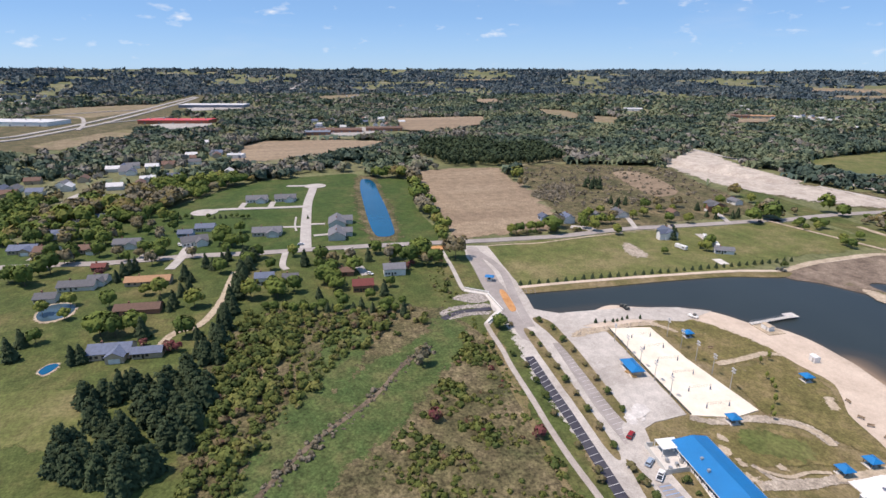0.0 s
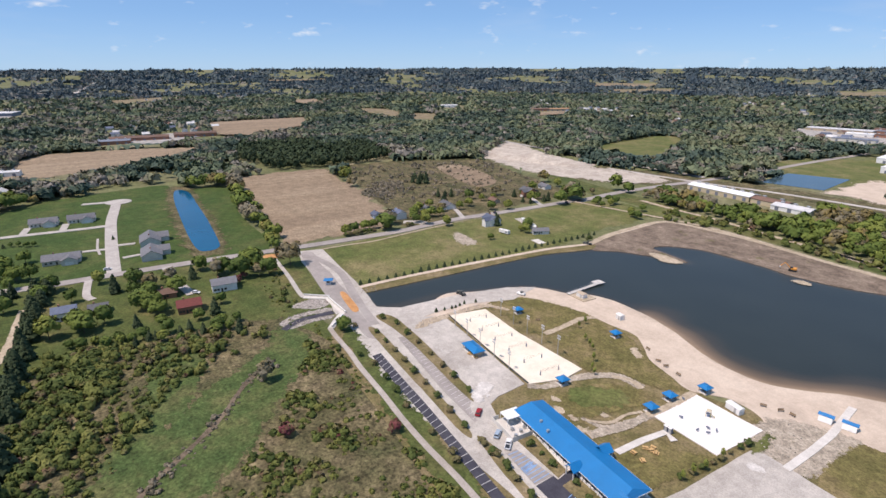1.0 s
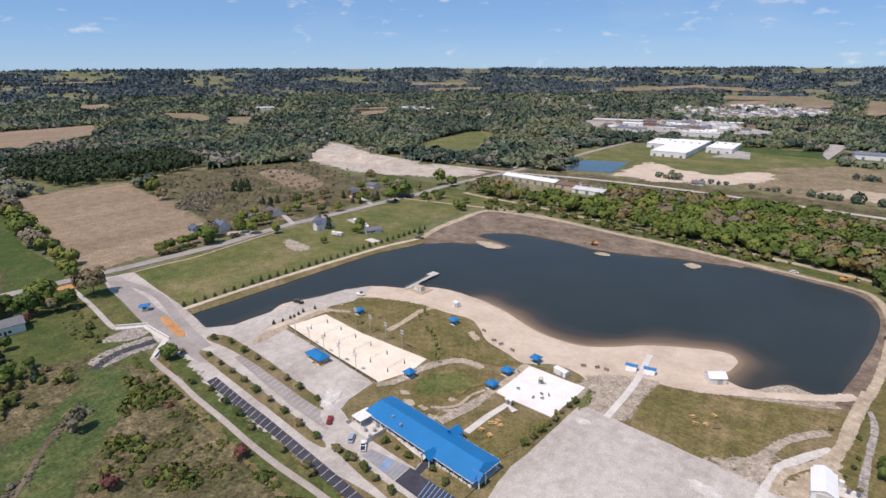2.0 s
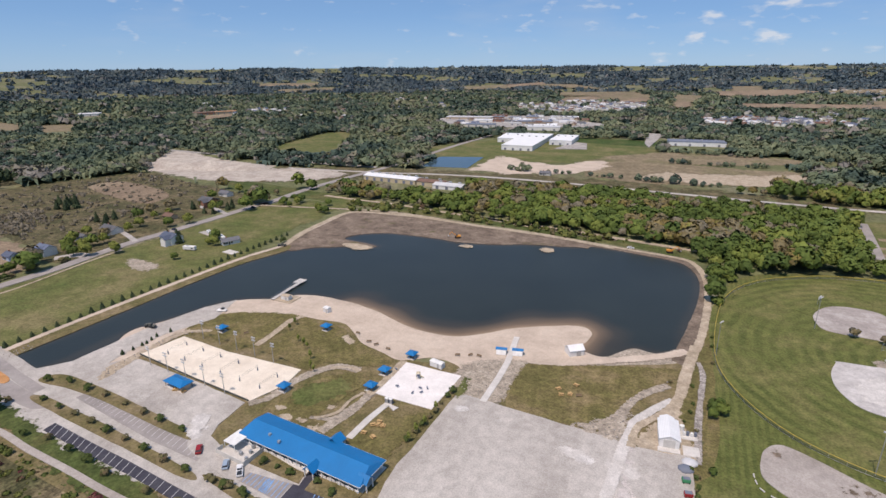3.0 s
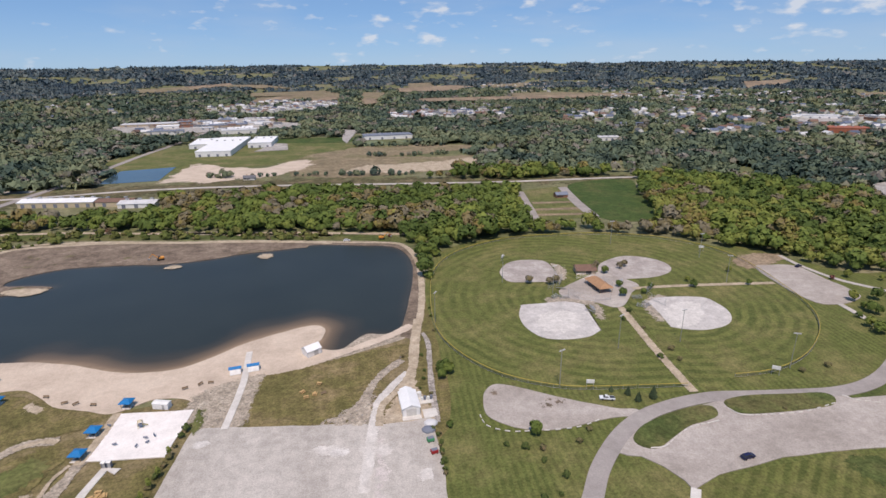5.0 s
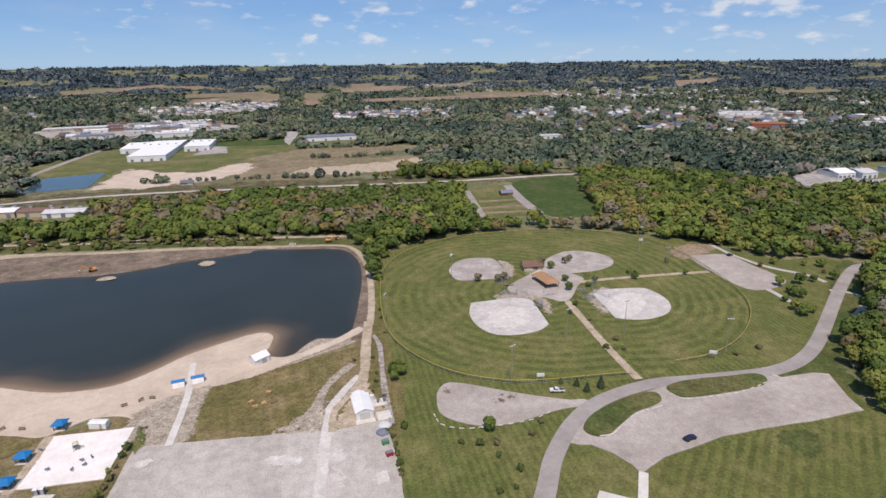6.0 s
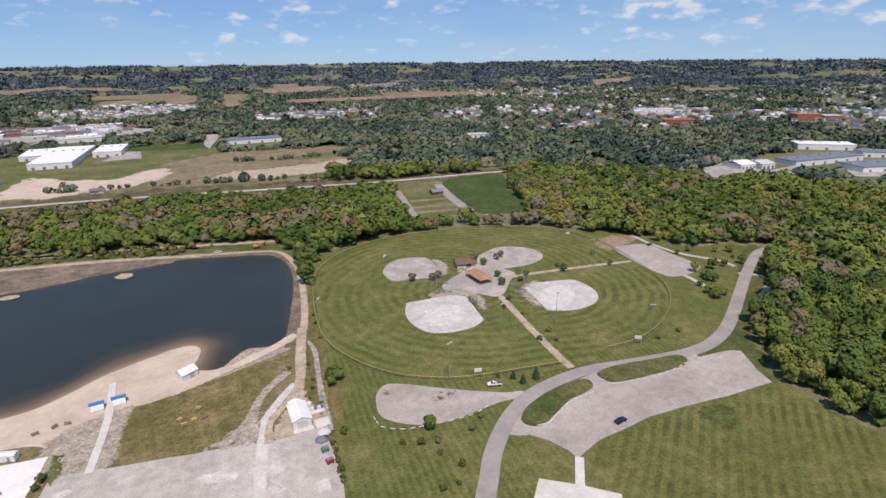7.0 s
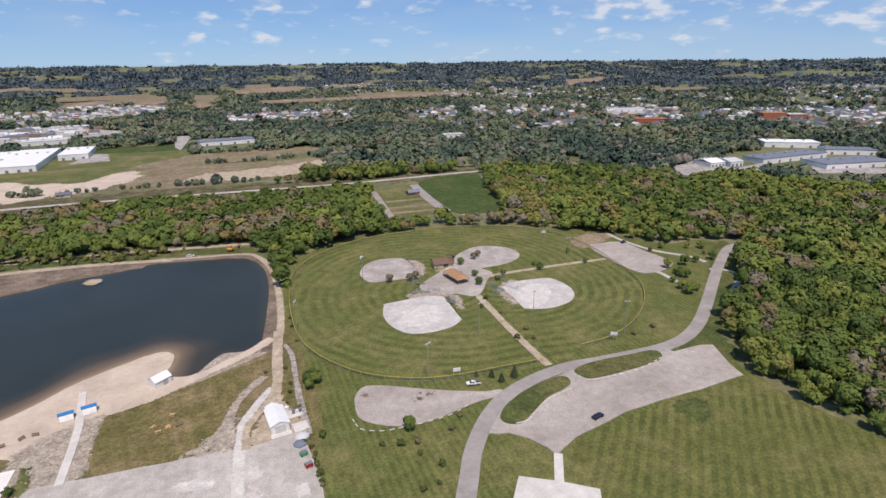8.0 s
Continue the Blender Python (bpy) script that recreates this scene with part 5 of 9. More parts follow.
sheet("dust_patch", [(11.2, 136.9), (15.5, 137.4), (15.9, 133.7), (12.3, 133.5)], "dusty_gravel", 16.6, "dusty pale patch on the gravel", "car park", clear=False, rag=1.2, step=2)
sheet("dust_patch", [(-22.5, 152.3), (-16.3, 154.0), (-13.2, 151.1), (-17.9, 148.7)], "dusty_gravel", 16.6, "dusty pale patch on the gravel", "car park", clear=False, rag=1.2, step=2)
sheet("slab", [(74.4, 113.8), (85.0, 106.4), (93.3, 99.3), (87.4, 90.1), (63.4, 101.0)], "concrete", 21, "white concrete slab", "slab", smooth=False)
for pts in ([(62.3, 167.4), (65.5, 167.2), (68.3, 165.1), (65.3, 164.4)], [(58.9, 164.6), (62.4, 164.2), (62.6, 162.5), (59.4, 162.4)], [(42.8, 174.9), (44.7, 175.6), (45.9, 173.4), (43.3, 172.2)]):
    sheet("puddle_rut", pts, "mud", 18, "damp brown rut in the gravel", "rut", clear=False)
ribbon("walkway", [(91.2, 117.2), (84.2, 106.7)], 2.8, "concrete", 20, "concrete path to the slab", "path", smooth=False)

# ---- ponds ----
sheet("water", [(-602.0, 91.3), (-586.2, 100.5), (-521.3, 95.6), (-464.3, 90.8), (-401.6, 83.8), (-385.5, 79.9), (-381.8, 72.3), (-389.4, 66.9), (-428.3, 68.5), (-491.0, 74.5), (-560.9, 82.3)], "pond_water", 12, "bright blue long garden pond", "pond")
sheet("bank", [(-622.5, 91.3), (-604.3, 106.3), (-520.1, 99.8), (-459.0, 94.7), (-400.5, 87.6), (-373.5, 80.7), (-371.0, 70.1), (-382.0, 61.8), (-429.8, 63.2), (-492.9, 68.0), (-573.8, 78.9)], "meadow", 8, "weedy brown bank of the pond", "bank", rag=1.0)
sheet("water", [(-297.8, -121.3), (-306.4, -122.1), (-310.9, -120.0), (-312.6, -115.6), (-310.9, -110.2), (-305.3, -106.3), (-298.7, -105.7), (-293.2, -108.1), (-290.6, -112.7), (-291.3, -117.3)], "grey_water", 12, "dark blue round farm pond on grass", "pond")
sheet("bank", [(-297.4, -122.1), (-307.5, -123.2), (-312.6, -120.8), (-314.2, -116.1), (-312.4, -110.1), (-305.8, -105.4), (-296.9, -104.5), (-290.9, -107.2), (-288.4, -112.0), (-289.3, -117.4)], "sand_track", 9, "pale rim of the farm pond", "bank")
sheet("water", [(-237.1, -100.7), (-241.5, -99.6), (-242.9, -96.6), (-240.9, -94.5), (-236.5, -95.7), (-234.1, -98.1)], "pond_water", 12, "small blue garden pond", "pond")
sheet("bank", [(-236.8, -101.2), (-242.0, -100.0), (-243.9, -96.7), (-241.2, -94.0), (-235.4, -94.9), (-233.1, -97.8)], "sand_track", 9, "pale rim of the garden pond", "bank")
sheet("water", [(-280.3, 613.8), (-285.2, 690.1), (-228.0, 706.3), (-221.3, 622.1)], "grey_water", 14, "grey blue retention pond", "pond", smooth=False)

KEEP_FROM = len(OPEN)                     # clearings round buildings start here


def gable(bm, w, d, z, high, over=0.5, thick=0.18, x=0.0, y=0.0, turn=0.0):
    """A pitched roof with its ridge along x."""
    hw, hd = w / 2 + over, d / 2 + over
    m = Matrix.Translation((x, y, z)) @ Matrix.Rotation(turn, 4, "Z")
    drop = -over * high / (d / 2)
    prof = [(-hd, drop), (0, high), (hd, drop), (hd, drop - thick), (0, high - thick), (-hd, drop - thick)]
    ends = [[bm.verts.new(m @ Vector((sx * hw, py, pz))) for py, pz in prof] for sx in (-1, 1)]
    for i in range(6):
        j = (i + 1) % 6
        bm.faces.new((ends[0][i], ends[0][j], ends[1][j], ends[1][i]))
    for e in ends:
        bm.faces.new((e[0], e[1], e[4], e[5]))
        bm.faces.new((e[1], e[2], e[3], e[4]))
    bmesh.ops.recalc_face_normals(bm, faces=bm.faces)


def hip(bm, w, d, z, high, inset, over=0.5, x=0.0, y=0.0):
    """A hipped roof with a soffit: ridge along x, ends sloped back by inset."""
    hw, hd = w / 2 + over, d / 2 + over
    v = [bm.verts.new((x + a, y + b, z)) for a, b in ((-hw, -hd), (hw, -hd), (hw, hd), (-hw, hd))]
    r = [bm.verts.new((x + a, y, z + high)) for a in (-hw + inset, hw - inset)]
    b = [bm.verts.new((q.co.x, q.co.y, z - 0.2)) for q in v]
    for f in ((v[0], v[1], r[1], r[0]), (v[2], v[3], r[0], r[1]), (v[1], v[2], r[1]), (v[3], v[0], r[0]), b[::-1]):
        bm.faces.new(f)
    for i in range(4):
        bm.faces.new((b[i], b[(i + 1) % 4], v[(i + 1) % 4], v[i]))


def house_walls(bm, w, d, h, high, x=0.0, y=0.0, turn=0.0):
    """Walls with the two gable ends closed up to the ridge."""
    m = Matrix.Translation((x, y, 0)) @ Matrix.Rotation(turn, 4, "Z")
    hw, hd = w / 2, d / 2
    for s in (-1, 1):
        bm.faces.new([bm.verts.new(m @ Vector(p)) for p in ((s * hw, -hd, 0), (s * hw, hd, 0), (s * hw, hd, h), (s * hw, 0, h + high), (s * hw, -hd, h))])
        bm.faces.new([bm.verts.new(m @ Vector(p)) for p in ((-hw, s * hd, 0), (hw, s * hd, 0), (hw, s * hd, h), (-hw, s * hd, h))])
    bmesh.ops.remove_doubles(bm, verts=bm.verts, dist=0.001)
    bmesh.ops.recalc_face_normals(bm, faces=bm.faces)


def round_open(x, y, r):
    OPEN.append(np.array([(x + r * math.cos(a), y + r * math.sin(a)) for a in np.linspace(0, 2 * math.pi, 9)[:-1]]))


def house(x, y, turn, w=14, d=9, h=3.0, roof="grey_roof", wall="siding", wing=True, label="", chimney=True):
    """A family house: a main block, a wing across it, doors, windows and a chimney."""
    w, d = w * 0.86, d * 0.86
    root = empty("house", pose(x, y, 0, 0, 0, turn))
    high = d * 0.27
    bm = bmesh.new()
    house_walls(bm, w, d, h, high)
    if wing:
        house_walls(bm, d * 0.95, w * 0.42, h, high * 0.8, w * 0.22, -d * 0.45, math.pi / 2)
    part("wall", bm, M[wall], root)
    bm = bmesh.new()
    gable(bm, w, d, h, high)
    if wing:
        gable(bm, d * 0.95, w * 0.42, h, high * 0.8, 0.45, 0.18, w * 0.22, -d * 0.45, math.pi / 2)
    part("roof", bm, M[roof], root)
    bm = bmesh.new()
    box(bm, -w * 0.12, -d / 2 - 0.03, 0.2, 1.0, 0.1, 2.05)
    part("door", bm, M["dark"], root)
    for k in (-0.4, -0.27, 0.02):
        bm = bmesh.new()
        box(bm, w * k, -d / 2 - 0.02, 1.0, 1.3, 0.1, 1.2)
        part("window", bm, M["dark"], root)
    for k in (-0.35, -0.1, 0.15, 0.38):
        bm = bmesh.new()
        box(bm, w * k, d / 2 + 0.02, 1.0, 1.3, 0.1, 1.2)
        part("window", bm, M["dark"], root)
    if wing:
        bm = bmesh.new()
        box(bm, w * 0.22, -d * 0.45 - d * 0.475 - 0.03, 0.05, 4.6, 0.1, 2.2)
        part("garage_door", bm, M["white_wall"], root)
    if chimney:
        bm = bmesh.new()
        box(bm, -w * 0.2, 0.3, h, 0.8, 0.8, high + 0.9)
        part("chimney", bm, M["brick"], root)
    round_open(x, y, max(w, d) * 0.75)
    return tagged(root, label, "house")


ROAD = 83.0                               # the country road's heading
for (x, y), turn, w, d, h, roof, wall, wing, label in (
    (((-416.4, -166.3)), ROAD, 20, 11, 3.2, "slate_roof", "tan_siding", True, "long house with slate blue roof among trees"),
    (((-409.4, -150.9)), ROAD, 16, 11, 3.2, "brown_roof", "siding", True, "house with weathered brown roof and pale garage"),
    (((-405.3, -124.9)), ROAD, 15, 10, 3.2, "brown_roof", "tan_siding", True, "brown house half hidden by trees"),
    (((-411.6, -102.8)), ROAD, 20, 11, 3.4, "grey_roof", "siding", True, "wide grey-roofed house on a lawn"),
    (((-450.8, -160.2)), ROAD, 18, 10, 3.2, "slate_roof", "siding", True, "blue grey house under trees"),
    (((-478.4, -153.3)), ROAD, 12, 10, 3.2, "grey_roof", "white_wall", False, "small white house under trees"),
    (((-493.2, -139.2)), ROAD, 14, 10, 3.2, "slate_roof", "siding", True, "blue-roofed house under trees"),
    (((-564.7, -144.8)), ROAD, 24, 12, 3.5, "grey_roof", "white_wall", False, "long low grey-roofed house beyond the lawns"),
    (((-404.0, -59.3)), ROAD + 20, 20, 12, 3.6, "grey_roof", "white_wall", True, "large white house with grey roof and paved yard"),
    (((-437.9, -55.0)), ROAD, 16, 10, 3.4, "slate_roof", "siding", False, "house with plain slate blue roof"),
    (((-426.3, -67.5)), ROAD, 12, 9, 3.2, "slate_roof", "blue_siding", False, "small blue outbuilding on a paved yard"),
    (((-413.7, -9.9)), ROAD, 24, 12, 3.4, "grey_roof", "siding", True, "broad grey-roofed new house"),
    (((-525.3, -18.6)), ROAD, 22, 12, 3.4, "grey_roof", "siding", True, "new grey house on a side street"),
    (((-522.6, 6.7)), ROAD, 22, 12, 3.4, "grey_roof", "siding", True, "new grey house on a side street"),
    (((-425.3, 43.1)), ROAD + 90, 24, 15, 3.8, "grey_roof", "siding", True, "large new house with many grey roofs"),
    (((-391.7, 39.1)), ROAD + 90, 22, 14, 3.8, "grey_roof", "siding", True, "large new house with pale driveway"),
    (((-313.0, -11.5)), ROAD, 12, 9, 4.8, "slate_roof", "white_wall", False, "tall white house with blue grey roof"),
    (((-312.4, 2.8)), ROAD, 10, 8, 3.0, "grey_roof", "siding", False, "small green grey house"),
    (((-313.3, 35.0)), ROAD, 11, 8, 3.2, "brown_roof", "brick", False, "small red brick house"),
    (((-287.3, 41.4)), ROAD, 13, 10, 4.2, "red_roof", "brick", False, "dark red barn on a lawn"),
    (((-306.8, 63.6)), ROAD, 15, 10, 4.6, "grey_roof", "white_wall", False, "white house with dark grey roof"),
    (((-334.3, -112.3)), ROAD, 22, 10, 3.0, "grey_roof", "siding", False, "long pale house with worn grey roof"),
    (((-341.4, -103.6)), ROAD, 12, 9, 3.0, "grey_roof", "siding", True, "grey-roofed house with a pale patio"),
    (((-319.4, -122.9)), ROAD, 12, 9, 3.0, "grey_roof", "siding", False, "pale shed with a grey roof by the pond"),
    (((-331.3, -75.7)), ROAD, 28, 9, 3.0, "tan_roof", "tan_siding", False, "long ranch house with orange tan roof"),
    (((-364.4, -108.9)), ROAD, 9, 7, 3.0, "red_roof", "brick", False, "small red-roofed shed among trees"),
    (((-290.4, -73.3)), ROAD, 25, 9, 3.0, "brown_roof", "brick", False, "long house with reddish brown roof"),
    (((-244.9, -75.2)), ROAD, 20, 11, 3.4, "slate_roof", "tan_siding", True, "farmhouse with large slate blue roofs"),
    (((-239.9, -60.0)), ROAD, 14, 7, 3.0, "slate_roof", "tan_siding", False, "slate-roofed barn beside the farmhouse"),
    (((-392.5, 207.9)), -8, 11, 8, 3.4, "slate_roof", "blue_siding", False, "small pale blue house"),
    (((-380.8, 222.8)), -8, 14, 10, 5.0, "slate_roof", "white_wall", True, "white farmhouse with slate blue roof"),
    (((-388.4, 253.2)), -8, 14, 9, 3.2, "grey_roof", "siding", False, "low grey house under trees"),
    (((-385.7, 275.5)), -8, 18, 11, 3.4, "grey_roof", "white_wall", True, "white house with grey roof by the road"),
    (((-321.0, 272.4)), -8, 15, 11, 5.4, "slate_roof", "white_wall", True, "tall white farmhouse with blue grey roof"),
    (((-378.8, 366.7)), -8, 17, 12, 5.5, "grey_roof", "brick", True, "large brown brick house"),
    (((-392.2, 403.1)), -8, 14, 9, 3.4, "grey_roof", "white_wall", False, "white house near the gravel pit"),
    (((-376.0, 321.5)), -8, 12, 8, 3.0, "brown_roof", "tan_siding", False, "small brown house under trees"),
    (((-280.5, 286.1)), 60, 14, 7, 3.0, "grey_roof", "white_wall", False, "white shed among parked trailers"),
    (((-124.2, 611.5)), 0, 14, 8, 3.0, "grey_roof", "siding", False, "small grey shed by the railway"),
    (((177.8, 473.0)), 5, 13, 8, 3.2, "dark_flat_roof", "brick", False, "small dark brick pump house"),
):
    house(x, y, turn, w, d, h, roof, wall, wing, label)


def shed_row(pts, label):
    """Low white trailers and sheds."""
    for (x, y), turn in pts:
        root = empty("trailer", pose(x, y, 0, 0, 0, turn))
        bm = bmesh.new()
        box(bm, 0, 0, 0.7, 9, 2.6, 2.4, bevel=0.12)
        part("body", bm, M["white_wall"], root)
        bm = bmesh.new()
        box(bm, -1.2, 0, 3.104, 1.0, 1.0, 0.25, bevel=0.05)
        part("roof_vent", bm, M["galvanised"], root)
        for sx in (-2.6, -1.6):
            for sy in (-1.1, 1.1):
                bm = bmesh.new()
                rod(bm, (sx, sy - 0.12, 0.42), (sx, sy + 0.12, 0.42), 0.42, n=12)
                part("wheel", bm, M["rubber"], root)
        bm = bmesh.new()
        box(bm, 2.5, -1.31, 1.5, 1.6, 0.05, 0.8)
        part("window", bm, M["dark"], root)
        tagged(root, label, "trailer", "trailers by the house")


shed_row([(((-299.3, 292.7)), -30), (((-291.9, 290.8)), -30), (((-309.4, 296.7)), -30), (((-295.9, 264.2)), 10)], "white travel trailer parked on the grass")
root = empty("slab_sign", pose(*((-266.2, 270.5)), 0, 0, 0, -10))
bm = bmesh.new()
box(bm, 0, 0, 0.11, 10, 6, 0.3, bevel=0.05)
part("slab", bm, M["concrete"], root)
tagged(root, "white concrete pad in the hayfield", "slab")

# ---- large buildings farther off ----


def hall(x, y, turn, w, d, h, roof="flat_roof", wall="white_metal", doors=4, label="", pitched=False, name="warehouse"):
    """A warehouse or store: walls, parapet or low gable, loading doors and roof units."""
    z = land(x, y)
    root = empty(name, pose(x, y, z, 0, 0, turn))
    bm = bmesh.new()
    box(bm, 0, 0, -0.5, w, d, h + 0.5)
    part("wall", bm, M[wall], root)
    bm = bmesh.new()
    if pitched:
        gable(bm, w, d, h, d * 0.10, 0.4, 0.3)
    else:
        box(bm, 0, 0, h + 0.004, w + 0.6, d + 0.6, 0.7)
    part("roof", bm, M[roof], root)
    for k in range(doors):
        bm = bmesh.new()
        box(bm, -w / 2 + (k + 0.5) * w / doors, -d / 2 - 0.06, 0, 3.2, 0.2, 3.4)
        part("door", bm, M["dark_flat_roof"], root)
        bm = bmesh.new()
        box(bm, -w / 2 + (k + 0.4) * w / doors, d * 0.2, h + (d * 0.06 if pitched else 0.7), 3.0, 2.2, 1.4, bevel=0.1)
        part("roof_unit", bm, M["galvanised"], root)
    round_open(x, y, max(w, d) * 0.62)
    return tagged(root, label, "warehouse" if name == "warehouse" else "building")


for (x, y), turn, w, d, h, roof, wall, n, label, pit in (
    ((-202, 855), 0, 46, 150, 7, "white_roof", "white_metal", 4, "huge white flat-roofed warehouse", False),
    ((-153, 890), 0, 34, 72, 7, "white_roof", "white_metal", 3, "white annex of the warehouse", False),
    ((-240, 895), 4, 34, 70, 6, "white_roof", "white_metal", 2, "lower white wing of the warehouse", False),
    ((-272, 524), -6, 66, 17, 5, "white_metal", "cream_metal", 7, "long cream warehouse with white metal roof", True),
    ((-222, 518), -6, 32, 15, 4.5, "brown_roof", "cream_metal", 2, "lower tan end of the long warehouse", True),
    (((-200.1, 509.6)), -4, 32, 16, 4, "flat_roof", "white_metal", 3, "low grey workshop by the railway", True),
    (((-1344, -195)), 75, 150, 50, 7, "bright_red", "brick_red", 5, "wide store with a bright red roof", False),
    (((-1840, -158)), 75, 190, 70, 8, "flat_roof", "dark_flat_roof", 6, "distant blue white factory hall", False),
    (((-1389, -501)), 70, 160, 70, 8, "flat_roof", "white_metal", 5, "large white warehouse by the highway", False),
    ((540, 455), 0, 22, 26, 6, "white_roof", "white_metal", 4, "white metal workshop beyond the wood", True),
    ((563, 448), 0, 20, 24, 6, "flat_roof", "white_metal", 3, "grey workshop beyond the wood", True),
    ((656, 444), -1, 112, 28, 6, "dark_flat_roof", "white_metal", 6, "long factory hall with white front", False),
    (((757, 512)), -35, 70, 30, 7, "white_roof", "white_metal", 3, "white factory hall beyond the wood", False),
    (((678.6, 384.9)), -12, 90, 34, 6, "dark_flat_roof", "white_metal", 5, "wide grey factory hall with white front", False),
    (((765.3, 437.5)), -35, 60, 26, 6, "dark_flat_roof", "white_metal", 4, "blue grey factory hall", False),
    (((807, 830)), -25, 62, 34, 8, "brick_red", "brick_red", 5, "long red brick building in the town", False),
    (((1061, 764)), -25, 46, 30, 13, "tan_roof", "brick_red", 5, "tall red brick mill in the town", False),
    (((1100, 742)), -25, 34, 26, 10, "flat_roof", "brick_red", 3, "red brick block beside the mill", False),
    (((1000, 800)), -25, 40, 22, 6, "flat_roof", "white_wall", 3, "white flat-roofed shop in the town", False),
    (((941, 1044)), -25, 84, 30, 6, "flat_roof", "white_metal", 5, "long white factory on the town's edge", False),
    (((381, 824)), -5, 36, 16, 5, "flat_roof", "white_wall", 4, "long white school building", False),
    (((40, 922)), 5, 80, 30, 6, "dark_flat_roof", "white_metal", 4, "dark-roofed depot at the field's edge", False),
    (((-427, 1213)), 8, 105, 30, 5, "flat_roof", "tan_siding", 5, "long flat shopping centre", False),
    (((-268, 1158)), 8, 80, 30, 5, "dark_flat_roof", "tan_siding", 4, "flat-roofed shopping centre with pale walls", False),
    (((-354, 1073)), 8, 60, 22, 4.5, "dark_flat_roof", "siding", 4, "grey row of shops", False),
    (((-221, 1052)), 8, 60, 30, 6, "flat_roof", "white_wall", 3, "white shop by the main road", False),
    (((-1068, 120)), 80, 90, 24, 6, "brown_roof", "brick", 6, "row of brick apartment blocks", True),
    (((-1074, 210)), 80, 70, 24, 6, "brown_roof", "brick", 5, "row of brick apartment blocks", True),
    (((-1040, 78)), 80, 50, 20, 6, "dark_flat_roof", "brick", 4, "long brick apartment block", True),
    (((-1388, 998)), 60, 50, 20, 6, "flat_roof", "white_wall", 3, "white farm hall in the woods", True),
    (((-801.0, -49.5)), 80, 22, 12, 5, "flat_roof", "white_wall", 2, "white barn at the field's edge", True),
    (((-1122, 1114)), 60, 60, 18, 6, "brown_roof", "brick", 4, "brick farm buildings among woods", True),
    (((-1092, 1162)), 60, 60, 18, 6, "tan_roof", "tan_siding", 4, "tan farm buildings among woods", True),
):
    hall(x, y, turn, w, d, h, roof, wall, n, label, pit)
for pts in ([(-136, 891), (-116.2, 881.2), (-107.8, 820.0), (-153.2, 811.2)], [(480.4, 459.6), (551.2, 484.8), (547.1, 425.6), (605.7, 435.2), (560.2, 400.7), (467.8, 423.2)], [(631.2, 398.0), (692.9, 351.4), (686.1, 319.6), (604.5, 367.7)], [(-503, 1195), (-375, 1315), (-197, 1327), (-167, 1129), (-304, 1063), (-432, 1084)], [(-1305, -245), (-1407, -131), (-1246, -118), (-1201, -192)], [(-1806, -234), (-1865, -79), (-1741, -75), (-1689, -206)],
            [(-1053, 58), (-1142, 177), (-1097, 261), (-997, 133)], [(-327, 1247), (-192, 1230), (-94, 1176), (-174, 1097), (-300, 1133)], [(-35, 1054), (-8, 1040), (-24.8, 869.6), (-33, 910)], [(878, 1028), (1124, 1064), (1063, 987), (837, 960)]):
    sheet("yard", pts, "far_road", 40, "paved yard of distant buildings", "yard", smooth=False)

# ---- shops along the main road of the town ----
shops = random.Random(12)
for area, number in (([(-500, 1190), (-330, 1330), (-190, 1330), (-130, 1180), (-250, 1040), (-390, 1050)], 20), ([(900, 1010), (1120, 1060), (1230, 900), (1100, 790), (960, 860)], 12)):
    x0, x1, y0, y1 = min(p[0] for p in area), max(p[0] for p in area), min(p[1] for p in area), max(p[1] for p in area)
    got = 0
    while got < number:
        x, y = shops.uniform(x0, x1), shops.uniform(y0, y1)
        if inside(np.array([x]), np.array([y]), np.array(area))[0]:
            roof, wall, label = shops.choice((("white_roof", "white_wall", "white flat-roofed shop on a paved lot"), ("flat_roof", "siding", "pale grey flat-roofed shop on a paved lot"), ("dark_flat_roof", "tan_siding", "tan shop with a dark flat roof"), ("brown_roof", "brick", "low brick shop with a brown roof")))
            hall(x, y, 8 + 90 * shops.randrange(2), shops.uniform(18, 42), shops.uniform(12, 22), shops.uniform(4, 6), roof, wall, 2, label, name="shop")
            got += 1

# ---- far houses of the town and estates ----


def small_house(name, w, d, h, roof, wall, label):
    root = empty(name)
    bm = bmesh.new()
    house_walls(bm, w, d, h, d * 0.3)
    part("wall", bm, M[wall], root)
    bm = bmesh.new()
    gable(bm, w, d, h, d * 0.3)
    part("roof", bm, M[roof], root)
    bm = bmesh.new()
    box(bm, 0, -d / 2 - 0.03, 0, 1.2, 0.1, 2.1)
    part("door", bm, M["dark"], root)
    return tagged(root, label, "house", "houses of the distant town")


